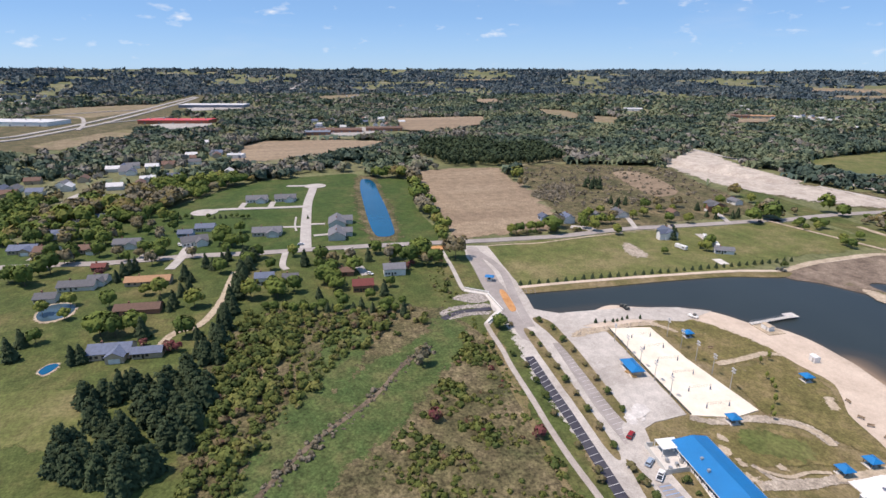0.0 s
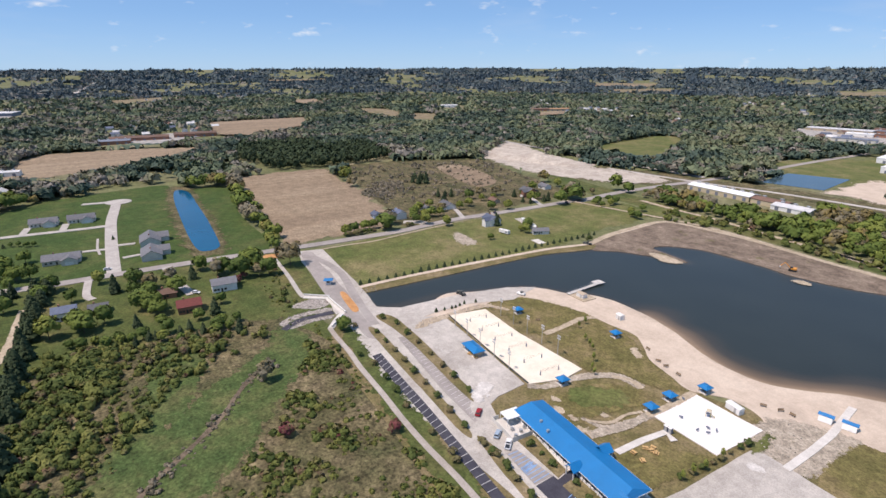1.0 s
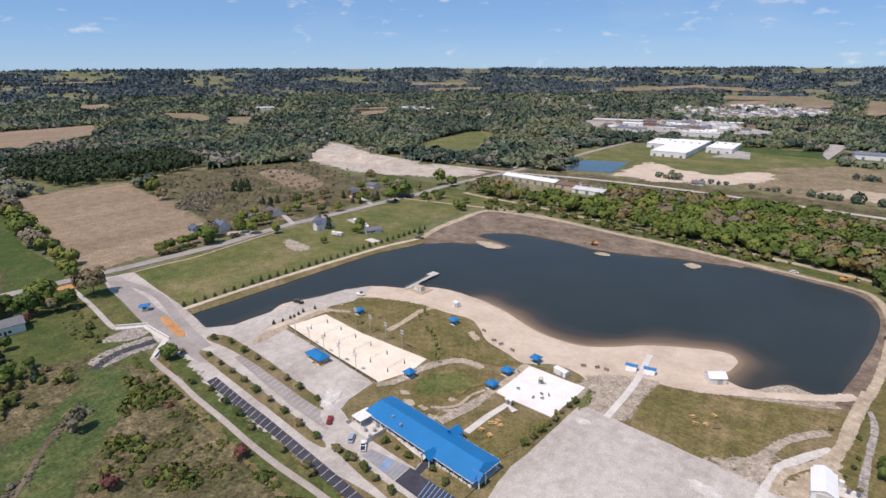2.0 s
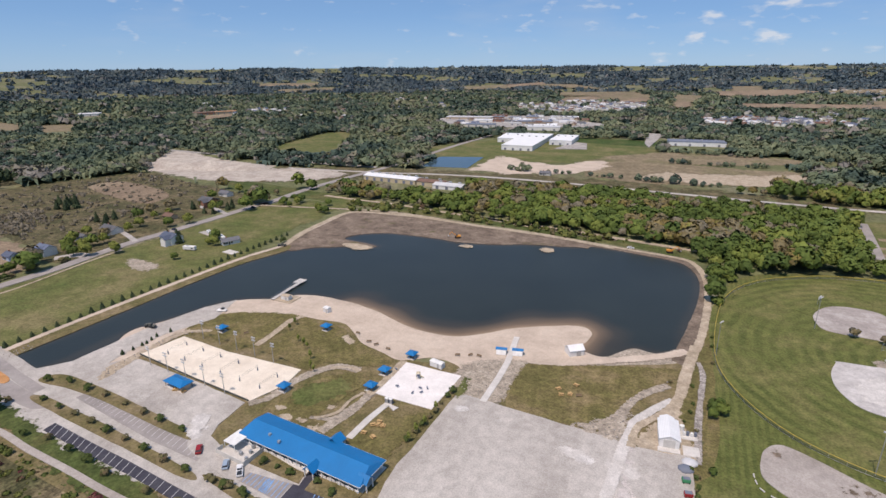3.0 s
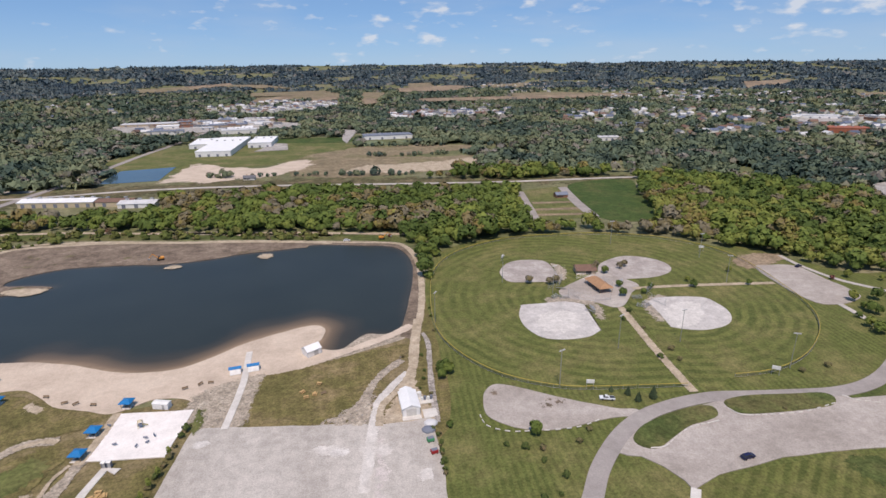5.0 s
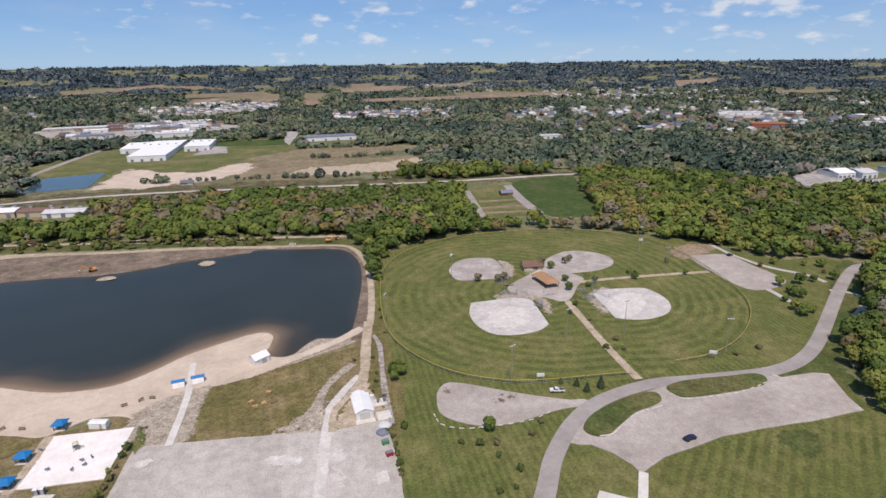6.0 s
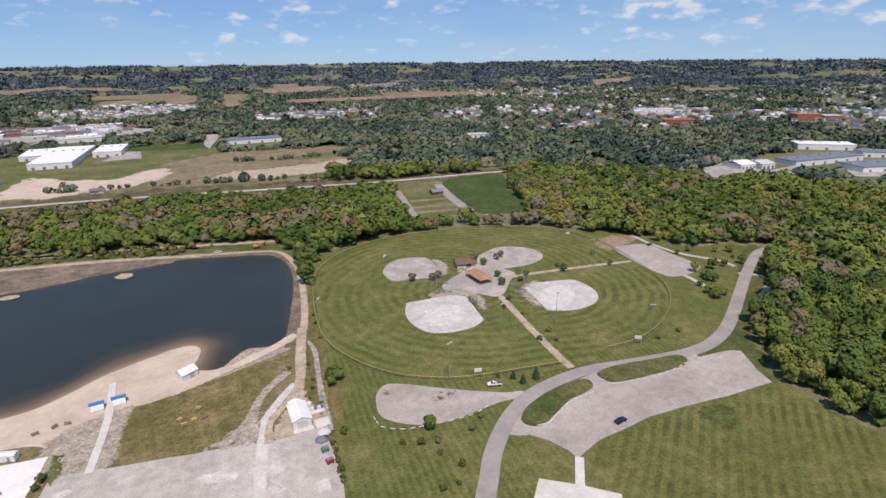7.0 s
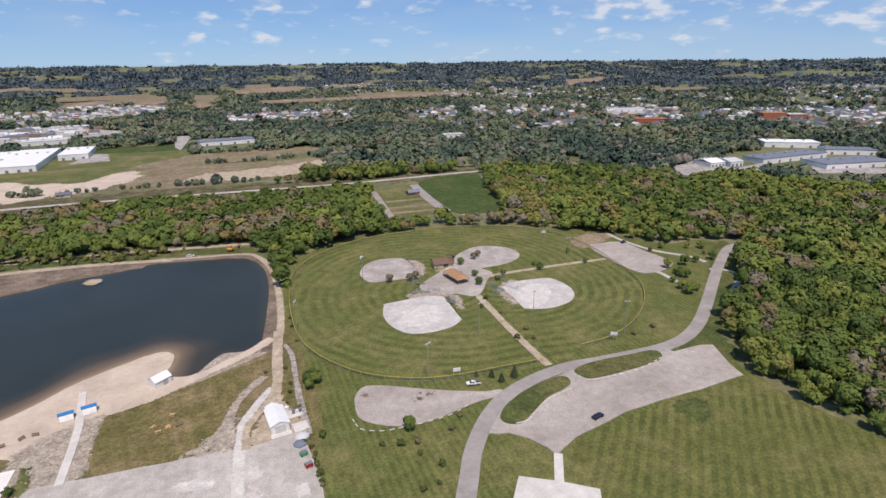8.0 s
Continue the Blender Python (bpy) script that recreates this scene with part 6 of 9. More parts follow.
kinds = [("white_wall", "grey_roof", "distant white house with grey roof"), ("siding", "flat_roof", "distant pale house with light roof"), ("tan_siding", "brown_roof", "distant tan house with brown roof"), ("white_wall", "slate_roof", "distant white house with slate roof")]
protos = [small_house("house", 15, 10, 4.2, roof, wall, label) for wall, roof, label in kinds]
pick = random.Random(5)
SPECKS = []                               # houses too far off to tell apart
count = 0
for area, number in (
    ([(-311, 1597), (-211, 1774), (-77, 1869), (-66, 1629), (-202, 1456), (-274, 1445)], 130), ([(62, 1366), (142, 1423), (346, 1355), (321, 1254), (182, 1254), (69, 1236)], 90), ([(470, 1358), (807, 1367), (1137, 1287), (1060, 846), (801, 752), (491, 829), (401, 1088)], 210),
    ([(1174, 939), (1538, 814), (1111, 580), (972, 657), (1011, 806)], 140), ([(-439, 1713), (-287, 1917), (-92, 1846), (-180, 1563), (-363, 1397)], 130), ([(-343, 1312), (-235, 1326), (-153, 1208), (-262, 1176)], 14), ([(-671.3, -275.7), (-748.7, -188.5), (-781.5, -76.0), (-668.6, -42.7), (-622.2, -107.5), (-602.1, -180.0), (-584.5, -243.3)], 22), ([(-1308, 74), (-1401, 305), (-1162, 277), (-1075, 80)], 22),
    ([(-1702, 353), (-1761, 534), (-1457, 442), (-1526, 332)], 8), ([(-1211, 1366), (-1032, 1366), (-873, 1194), (-1011, 1163)], 12), ([(-467, 1174), (-165, 1198), (-147, 1070), (-379, 1010)], 16), ([(1140, 2024), (1588, 1804), (1726, 1392), (1398, 1123), (862, 1460)], 160), ([(-966, -116), (-991, -75), (-735.7, -72.4), (-731.7, -129.7)], 8),
    ([(-1284.4, 2466.6), (-1039.5, 2591.6), (-521.1, 1466.9), (-692.5, 1372.4)], 26), ([(-1101.2, 1290.1), (-928.0, 1515.7), (-666.2, 1128.6), (-807.0, 987.4)], 14), ([(518.5, 2842.5), (1162.0, 2805.0), (935.7, 2138.6), (414.6, 2150.9)], 60), ([(1139.1, 2609.9), (1679.2, 2366.4), (1050.9, 1468.6), (624.9, 1420.1)], 110), ([(2297.5, 1639.2), (2707.5, 1455.6), (1536.6, 812.9), (1280.7, 874.1)], 90), ([(-3253.5, 386.1), (-2524.6, 711.0), (-2070.3, 605.1), (-2014.6, 255.6)], 50), ([(-1431.4, 1381.5), (-1269.6, 1537.7), (-941.4, 1165.5), (-1045.8, 1032.3)], 16), ([(79.3, 1569.9), (415.3, 1560.4), (336.2, 1235.4), (76.2, 1273.5)], 60), ([(-2417.2, -925.2), (-2601.6, -823.3), (-2058.3, -625.9), (-1939.2, -747.7)], 16),
):
    x0, x1 = min(p[0] for p in area), max(p[0] for p in area)
    y0, y1 = min(p[1] for p in area), max(p[1] for p in area)
    poly, got, tries = np.array(area), 0, 0
    TOWN.append(poly)
    while got < number and tries < 4000:
        tries += 1
        x, y = pick.uniform(x0, x1), pick.uniform(y0, y1)
        if inside(np.array([x]), np.array([y]), poly)[0]:
            m = pose(x, y, land(x, y), 0, 0, 90 * pick.randrange(4) + pick.uniform(-8, 8))
            if math.hypot(x, y) > 1350:
                SPECKS.append((x, y, pick.randrange(4), pick.randrange(4)))
            elif count < 4:
                protos[count].matrix_basis = m
            else:
                copy_thing(protos[pick.randrange(4)], m)
            round_open(x, y, 15)
            got += 1
            count += math.hypot(x, y) <= 1350

bm = bmesh.new()
for x, y, kind, turn in SPECKS:
    before = len(bm.faces)
    a = turn * math.pi / 2 + 0.2 * math.sin(x)
    z = land(x, y)
    m4 = Matrix.Translation((x, y, z)) @ Matrix.Rotation(a, 4, "Z")
    w, d, h, high = 14, 10, 4.2, 3.0
    v = [bm.verts.new(m4 @ Vector(p)) for p in ((-w / 2, -d / 2, -1), (w / 2, -d / 2, -1), (w / 2, d / 2, -1), (-w / 2, d / 2, -1), (-w / 2, -d / 2, h), (w / 2, -d / 2, h), (w / 2, d / 2, h), (-w / 2, d / 2, h), (-w / 2, 0, h + high), (w / 2, 0, h + high))]
    for f, k in (((0, 1, 5, 4), 0), ((2, 3, 7, 6), 0), ((1, 2, 6, 9, 5), 0), ((3, 0, 4, 8, 7), 0), ((4, 5, 9, 8), 1), ((6, 7, 8, 9), 1)):
        face = bm.faces.new([v[i] for i in f])
        face.material_index = k * (1 + kind)
tagged(obj("town_houses", bm, [M["siding"], M["flat_roof"], M["grey_roof"], M["slate_roof"], M["brown_roof"]]), "far white and grey houses of the town", "houses", kind="stuff")

# ---- the beach pavilion with its long blue roof ----


def pavilion(x, y):
    root = empty("beach_pavilion", pose(x, y, 0.35, 0, 0, -7.2))
    w, d, h = 49.0, 11.5, 3.1
    bm = bmesh.new()
    hip(bm, w, d, h, 2.3, 1.4, 1.0)
    part("roof", bm, M["blue_roof"], root, "bright blue standing-seam metal roof")
    bm = bmesh.new()
    box(bm, 0, 0, -0.2, w + 1.5, d + 2.6, 0.2)
    part("floor", bm, M["concrete"], root)
    for cx, cw in ((-17.5, 11.0), (-2.0, 8.0), (14.0, 15.0)):
        bm = bmesh.new()
        box(bm, cx, 0.4, 0, cw, d - 4.0, h - 0.25)
        wall = part("room", bm, M["white_wall"], root)
        for k in range(int(cw // 3.2)):
            bm = bmesh.new()
            box(bm, cx - cw / 2 + 1.8 + 3.2 * k, 0.4 - (d - 4.0) / 2 - 0.04, 0, 1.1, 0.12, 2.1)
            part("door", bm, M["dark"], wall)
    for side in (-1, 1):
        for k in range(15):
            bm = bmesh.new()
            px = -w / 2 + 0.3 + k * (w - 0.6) / 14
            box(bm, px, side * (d / 2 + 0.3), 0, 0.28, 0.28, h - 0.2)
            box(bm, px, side * (d / 2 + 0.3), 0, 0.6, 0.6, 0.9, bevel=0.06)
            part("post", bm, M["white_wall"], root)
    for k in range(28):
        bm = bmesh.new()
        px = -w / 2 + 0.9 + k * (w - 1.8) / 27
        box(bm, px, -d / 2 - 0.3, 0, 1.2, 0.1, 0.95)
        part("railing_panel", bm, M["white_wall"], root)
    bm = bmesh.new()
    for sx, sy, lx, ly in ((0, -d / 2 - 1.03, w + 2.1, 0.06), (0, d / 2 + 1.03, w + 2.1, 0.06), (-w / 2 - 1.03, 0, 0.06, d + 2.0), (w / 2 + 1.03, 0, 0.06, d + 2.0)):
        box(bm, sx, sy, h - 0.32, lx, ly, 0.3)
    part("fascia", bm, M["white_wall"], root)
    for px, py, turn, gw, gd in ((7.5, -6.8, 90, 3.8, 3.6), (5.5, 7.0, 90, 3.8, 4.2), (24.6, -3.0, 0, 3.6, 3.4)):
        bm = bmesh.new()
        gable(bm, gw, gd, h + 0.15, 1.6, 0.3, 0.16, px, py, radians(turn))
        porch = part("porch_roof", bm, M["blue_roof"], root, "blue gabled porch roof")
        for a in (-1, 1):
            for b in (-1, 1):
                bm = bmesh.new()
                ox, oy = a * (gw / 2 - 0.2), b * (gd / 2 - 0.2)
                if turn:
                    ox, oy = -oy, ox
                box(bm, px + ox, py + oy, -0.2, 0.3, 0.3, h + 0.3)
                part("porch_post", bm, M["white_wall"], porch)
    for px, py in ((-14, -3.0), (-8.8, -4.2)):
        bm = bmesh.new()
        box(bm, px, py, h + 1.05, 0.9, 0.9, 0.9, bevel=0.08)
        part("roof_vent", bm, M["galvanised"], root)
    return tagged(root, "long beach pavilion with a bright blue metal roof", "pavilion")


pavilion(-96.0, 119.4)
sheet("planting", [(-113.6, 108.9), (-112.1, 115.7), (-92.2, 111.2), (-91.3, 107.0)], "dry_lawn", 22, "bed of thin grass before the pavilion", "bed", smooth=False)
sheet("planting", [(-88.2, 105.5), (-88.5, 111.9), (-71.5, 110.7), (-71.8, 104.3)], "dry_lawn", 22, "bed of thin grass before the pavilion", "bed", smooth=False)

root = empty("patio_canopy", pose(-117.5, 112.5, 0.4, 0, 0, -8))
bm = bmesh.new()
box(bm, 0, 0, 0.0, 13, 10, 0.12)
part("floor", bm, M["concrete"], root)
bm = bmesh.new()
box(bm, -3.6, 1.5, 3.0, 5.2, 7.0, 0.2)
part("canopy", bm, M["white_wall"], root, "flat white canopy")
for a in (-1.2, 6.0 - 12.0):
    for b in (-1.8, 4.8):
        bm = bmesh.new()
        box(bm, a, b, 0.12, 0.2, 0.2, 2.88)
        part("post", bm, M["white_wall"], root)
bm = bmesh.new()
for sx, sy, lx, ly in ((0, -4.9, 13, 0.12), (6.4, 0, 0.12, 9.6), (-6.4, -3.5, 0.12, 2.6)):
    box(bm, sx, sy, 0.12, lx, ly, 1.8)
part("fence", bm, M["siding"], root)
for px, py in ((1.2, -1.5), (3.4, 0.6), (2.2, 2.8), (4.8, -2.4)):
    bm = bmesh.new()
    box(bm, px, py, 0.12, 1.1, 0.9, 1.3, bevel=0.08)
    part("service_box", bm, M["galvanised"], root)
tagged(root, "walled service yard with a flat white canopy", "canopy")


def shelter(name, x, y, w, d, h, roof, turn=-8.0, high=1.2, label="", table=True, group=""):
    """An open shelter: hipped roof on posts over a slab, with a picnic table."""
    root = empty(name, pose(x, y, 0.35, 0, 0, turn))
    bm = bmesh.new()
    hip(bm, w, d, h, high, min(w, d) * 0.42, 0.5)
    part("roof", bm, M[roof], root)
    bm = bmesh.new()
    box(bm, 0, 0, -0.2, w + 0.4, d + 0.4, 0.24)
    part("slab", bm, M["concrete"], root)
    n = max(2, round(w / 3.5))
    for i in range(n):
        for s in (-1, 1):
            bm = bmesh.new()
            box(bm, -w / 2 + 0.15 + i * (w - 0.3) / (n - 1), s * (d / 2 - 0.15), 0.04, 0.18, 0.18, h - 0.2)
            part("post", bm, M["post_wood"], root)
    if table:
        bm = bmesh.new()
        box(bm, 0, 0, 0.74, 1.8, 0.75, 0.06)
        for s in (-1, 1):
            box(bm, 0, s * 0.65, 0.43, 1.8, 0.28, 0.05)
            box(bm, s * 0.6, 0, 0.04, 0.1, 1.3, 0.4)
            box(bm, s * 0.6, 0, 0.44, 0.1, 0.5, 0.3)
        part("table", bm, M["post_wood"], root)
    return tagged(root, label, "shelter", group)


court_hall = shelter("court_shelter", -167.5, 133.8, 10.0, 5.0, 2.6, "blue_roof", -8, 1.2, "blue-roofed shelter beside the volleyball courts", False)
bm = bmesh.new()
box(bm, 3.0, 0, 0.04, 3.2, 3.8, 2.3)
part("room", bm, M["tan_siding"], court_hall)
first = None
for x, y in ((-186.1, 177.3), (-127.3, 147.1), (-140.7, 196.6), (-96.0, 159.8), (-96.4, 171.9), (-91.5, 187.6)):
    if first is None:
        first = shelter("picnic_shelter", x, y, 3.3, 3.3, 2.3, "blue_roof", -8, 0.9, "small square shelter with a blue metal roof", True, "blue picnic shelters")
    else:
        copy_thing(first, pose(x, y, 0.35, 0, 0, -8))
for x, y in ((-56.8, 205.5), (-49.9, 207.0)):
    root = empty("beach_cabana", pose(x, y, 0.35, 0, 0, 10))
    bm = bmesh.new()
    gable(bm, 4.6, 1.9, 2.3, 0.5, 0.2)
    part("roof", bm, M["blue_roof"], root)
    for k in (-2.3, 0, 2.3):
        for s in (-0.85, 0.85):
            bm = bmesh.new()
            box(bm, k * 0.9, s, 0, 0.14, 0.14, 2.3)
            part("post", bm, M["white_wall"], root)
    bm = bmesh.new()
    v = [bm.verts.new(p) for p in ((-2.1, -0.98, 2.25), (2.1, -0.98, 2.25), (2.1, -2.0, 0.1), (-2.1, -2.0, 0.1), (-2.1, -0.92, 2.2), (2.1, -0.92, 2.2), (2.1, -1.92, 0.1), (-2.1, -1.92, 0.1))]
    for f in ((0, 3, 2, 1), (4, 5, 6, 7), (0, 1, 5, 4), (1, 2, 6, 5), (2, 3, 7, 6), (3, 0, 4, 7)):
        bm.faces.new([v[i] for i in f])
    part("screen_wall", bm, M["white_wall"], root)
    tagged(root, "small blue-roofed cabana with white panels on the beach", "cabana", "beach cabanas")

root = empty("lifeguard_house", pose(-27.2, 216.6, 0.3, 0, 0, 35))
bm = bmesh.new()
house_walls(bm, 6.6, 5.2, 2.9, 1.5)
part("wall", bm, M["white_wall"], root)
bm = bmesh.new()
gable(bm, 6.6, 5.2, 2.9, 1.5, 0.3)
part("roof", bm, M["white_metal"], root)
bm = bmesh.new()
box(bm, 0.8, -2.63, 0, 2.0, 0.1, 2.1)
part("door", bm, M["galvanised"], root)
tagged(root, "white gabled boat house at the water's edge", "boat house")


def cabin(name, x, y, turn, w, d, h, wall, roof, label, category):
    root = empty(name, pose(x, y, 0.3, 0, 0, turn))
    bm = bmesh.new()
    box(bm, 0, 0, 0, w, d, h, bevel=0.06)
    part("body", bm, M[wall], root)
    bm = bmesh.new()
    gable(bm, w, d, h, d * 0.12, 0.12, 0.1)
    part("roof", bm, M[roof], root)
    bm = bmesh.new()
    box(bm, w * 0.2, -d / 2 - 0.02, 0.05, 0.9, 0.06, min(2.0, h - 0.3))
    part("door", bm, M["galvanised"], root)
    return tagged(root, label, category)


cabin("storage_container", -78.5, 184.8, -14, 6.0, 2.6, 2.4, "white_wall", "white_wall", "long white storage box beside the playground", "container")
cabin("guard_hut", -151.4, 213.5, -14, 3.4, 2.6, 2.6, "white_wall", "white_wall", "small white hut on the beach", "hut")
for k in range(2):
    cabin("portable_toilet", -86.0 + 1.6 * k, 154.2, -8, 1.2, 1.2, 2.2, "dark_flat_roof", "white_wall", "grey blue portable toilet by the playground", "toilet")

# ---- the white building at the corner of the car park ----
root = empty("pump_building", pose(11.3, 170.5, 0.35, 0, 0, 4))
bm = bmesh.new()
house_walls(bm, 11.0, 6.2, 3.6, 1.3, 0, 0, math.pi / 2)
box(bm, -0.2, 6.4, 0, 4.4, 2.4, 3.2)
part("wall", bm, M["white_wall"], root)
bm = bmesh.new()
gable(bm, 11.0, 6.2, 3.6, 1.3, 0.3, 0.2, 0, 0, math.pi / 2)
gable(bm, 2.6, 4.4, 3.2, 0.9, 0.2, 0.2, -0.2, 6.4, math.pi / 2)
part("roof", bm, M["white_metal"], root, "white metal roof")
bm = bmesh.new()
box(bm, 0, -6.6, 0, 6.8, 2.2, 0.25)
box(bm, 6.8, -5.2, 0, 5.0, 5.0, 0.22)
part("apron", bm, M["concrete"], root)
bm = bmesh.new()
box(bm, 0, -5.55, 0, 3.6, 0.12, 3.2)
part("door", bm, M["siding"], root)
bm = bmesh.new()
box(bm, 6.8, 2.6, 0, 5.2, 3.6, 0.3)
part("equipment_pad", bm, M["concrete"], root)
for k in range(4):
    bm = bmesh.new()
    rod(bm, (5.2 + 1.2 * k, 2.8 + 0.4 * (k % 2), 0.3), (5.2 + 1.2 * k, 2.8 + 0.4 * (k % 2), 1.7), 0.5, n=16)
    part("tank", bm, M["dark_flat_roof"] if k % 2 else M["white_wall"], root)
bm = bmesh.new()
rod(bm, (4.6, 5.2, 0), (4.6, 5.2, 2.4), 0.8, n=18)
part("cistern", bm, M["white_wall"], root)
tagged(root, "white gabled building with tanks and a concrete apron", "building")
for (x, y), material, label in ((((16.7, 156.5)), "dark_flat_roof", "grey round tarpaulin-covered heap"), (((17.9, 160.0)), "flat_roof", "pale round heap of sand")):
    bm = bmesh.new()
    bmesh.ops.create_icosphere(bm, subdivisions=3, radius=1)
    for v in bm.verts:
        k = 1 + 0.18 * noise.noise(v.co * 2.3)
        v.co = Vector((v.co.x * 2.4 * k, v.co.y * 2.0 * k, max(v.co.z, -0.15) * 1.1 * k))
    ob = obj("spoil_mound", bm, M[material], smooth=True)
    ob.location = (x, y, 0.4)
    tagged(ob, label, "heap")
for (x, y), material, label in ((((16.7, 150.6)), "green_paint", "green waste skip on the gravel"), (((17.2, 144.6)), "car_red", "dark red trailer on the gravel")):
    root = empty("skip", pose(x, y, 0.4, 0, 0, 12))
    bm = bmesh.new()
    box(bm, 0, 0, 0.3, 2.4, 1.6, 1.1, bevel=0.08)
    part("bin", bm, M[material], root)
    bm = bmesh.new()
    box(bm, 0, 0, 1.404, 2.0, 1.3, 0.12)
    part("lid", bm, M["dark_flat_roof"], root)
    for s in (-1, 1):
        bm = bmesh.new()
        rod(bm, (s * 0.8, -0.8, 0.2), (s * 0.8, 0.8, 0.2), 0.2, n=10)
        part("axle", bm, M["rubber"], root)
    tagged(root, label, "skip")

# ---- the pier ----
root = empty("pier", pose(-185.0, 222.0, 0.3, 0, 0, -4))
for k in range(26):
    bm = bmesh.new()
    box(bm, -1.8 - 0.10 * k, -6.5 + 1.0 * k, 0.55, 2.2, 0.9, 0.14)
    part("plank", bm, M["concrete"], root)
for k in range(14):
    bm = bmesh.new()
    box(bm, -5.4 + 0.0 * k, 20.0 + 0.45 * k - 3.0, 0.6, 5.2, 0.42, 0.14)
    part("plank", bm, M["concrete"], root)
bm = bmesh.new()
for s in (-1.05, 1.05):
    for k in range(14):
        q = -6.3 + 1.95 * k
        rod(bm, (-1.8 - 0.1 * (q + 6.5) + s, q, -0.3), (-1.8 - 0.1 * (q + 6.5) + s, q, 1.7), 0.05, n=6)
    rod(bm, (-1.8 + s, -6.3, 1.65), (-1.8 - 2.6 + s, 19.5, 1.65), 0.04, n=6)
    rod(bm, (-1.8 + s, -6.3, 1.15), (-1.8 - 2.6 + s, 19.5, 1.15), 0.03, n=6)
part("railing", bm, M["galvanised"], root)
bm = bmesh.new()
box(bm, 3.4, -2.0, 0.0, 13.0, 9.0, 0.3)
part("platform", bm, M["sand_track"], root)
tagged(root, "white fishing pier with a square platform", "pier")
cabin("rental_hut", -180.8, 219.0, -4, 5.0, 3.2, 2.5, "white_wall", "tan_siding", "low hut with a pinkish roof on the pier platform", "hut")

# ---- volleyball courts ----


def light_pole(x, y, h, heads, turn, label, group, boards=1):
    root = empty("light_pole", pose(x, y, 0.2, 0, 0, turn))
    bm = bmesh.new()
    rod(bm, (0, 0, 0), (0, 0, h), 0.16, 0.09, n=8)
    part("pole", bm, M["galvanised"], root)
    for b in range(boards):
        bm = bmesh.new()
        box(bm, 0, 0, h - 0.3 - 1.2 * b, heads * 0.75, 0.12, 0.12)
        arm = part("crossarm", bm, M["galvanised"], root)
        for k in range(heads):
            bm = bmesh.new()
            box(bm, (k - (heads - 1) / 2) * 0.72, -0.25, h - 0.25 - 1.2 * b, 0.5, 0.5, 0.45, bevel=0.08)
            part("lamp", bm, M["flat_roof"], arm)
    return tagged(root, label, "light pole", group)


for k in range(5):
    light_pole(-191.6 + 11.1 * k, 141.6 - 1.25 * k, 9.0, 3, -8, "tall court light with lamps on crossarms", "court lights", 2)
for k in range(5):
    light_pole(-189.0 + 11.1 * k, 168.2 - 1.45 * k, 9.0, 3, 172, "tall court light with lamps on crossarms", "court lights", 2)
for k in range(6):
    root = empty("volleyball_net", pose(-191.4 + 11.1 * k, 155.6 - 1.4 * k, 0.5, 0, 0, -8))
    for s in (-1, 1):
        bm = bmesh.new()
        rod(bm, (0, s * 4.6, 0), (0, s * 4.6, 2.5), 0.07, n=8)
        box(bm, 0, s * 4.6, 0, 0.4, 0.4, 1.5, bevel=0.05)
        part("post", bm, M["dark_flat_roof"], root)
    bm = bmesh.new()
    for q in range(4):
        rod(bm, (0, -4.6, 1.5 + 0.32 * q), (0, 4.6, 1.5 + 0.32 * q), 0.018, n=4)
    part("net", bm, M["screen"], root)
    tagged(root, "volleyball net between padded posts on sand", "net", "volleyball nets")
root = empty("court_edging", pose(0, 0, 0.3))
line = [(-203.8, 146.5), (-165.6, 140.1), (-134.8, 135.8)]
for a, b in zip(line, line[1:]):
    n = int(math.dist(a, b) / 3)
    for i in range(n):
        u, v = i / n, (i + 1) / n
        p, q = [(a[0] + (b[0] - a[0]) * s, a[1] + (b[1] - a[1]) * s) for s in (u, v)]
        bm = bmesh.new()
        box(bm, (p[0] + q[0]) / 2, (p[1] + q[1]) / 2, 0, math.dist(p, q) - 0.1, 0.16, 0.8, math.atan2(q[1] - p[1], q[0] - p[0]))
        part("panel", bm, M["screen"], root)
tagged(root, "low dark fence along the sand courts", "fence")

# ---- playground, tables, benches ----
PLAY = Vector((-84.0, 170.5))
root = empty("climbing_frame", pose(PLAY.x + 2, PLAY.y + 3, 0.45, 0, 0, 20) @ Matrix.Diagonal((0.65, 0.65, 0.85, 1)))
for a in (-1.2, 1.2):
    for b in (-1.2, 1.2):
        bm = bmesh.new()
        rod(bm, (a, b, 0), (a, b, 3.0), 0.09, n=8)
        part("post", bm, M["yellow"], root)
bm = bmesh.new()
box(bm, 0, 0, 1.4, 2.4, 2.4, 0.12)
part("deck", bm, M["dark_flat_roof"], root)
bm = bmesh.new()
hip(bm, 2.0, 2.0, 3.0, 0.8, 1.0, 0.1)
part("roof", bm, M["cream_metal"], root)
bm = bmesh.new()
prism(bm, [(1.2, -0.3), (3.6, -0.3), (3.6, 0.3), (1.2, 0.3)], 0.5, 0.6)
bmesh.ops.rotate(bm, verts=bm.verts, cent=(1.2, 0, 0.5), matrix=Matrix.Rotation(radians(20), 3, "Y"))
bmesh.ops.translate(bm, verts=bm.verts, vec=(0, 0, 0.8))
part("slide", bm, M["yellow"], root)
tagged(root, "yellow climbing tower with a slide on white sand", "play structure")
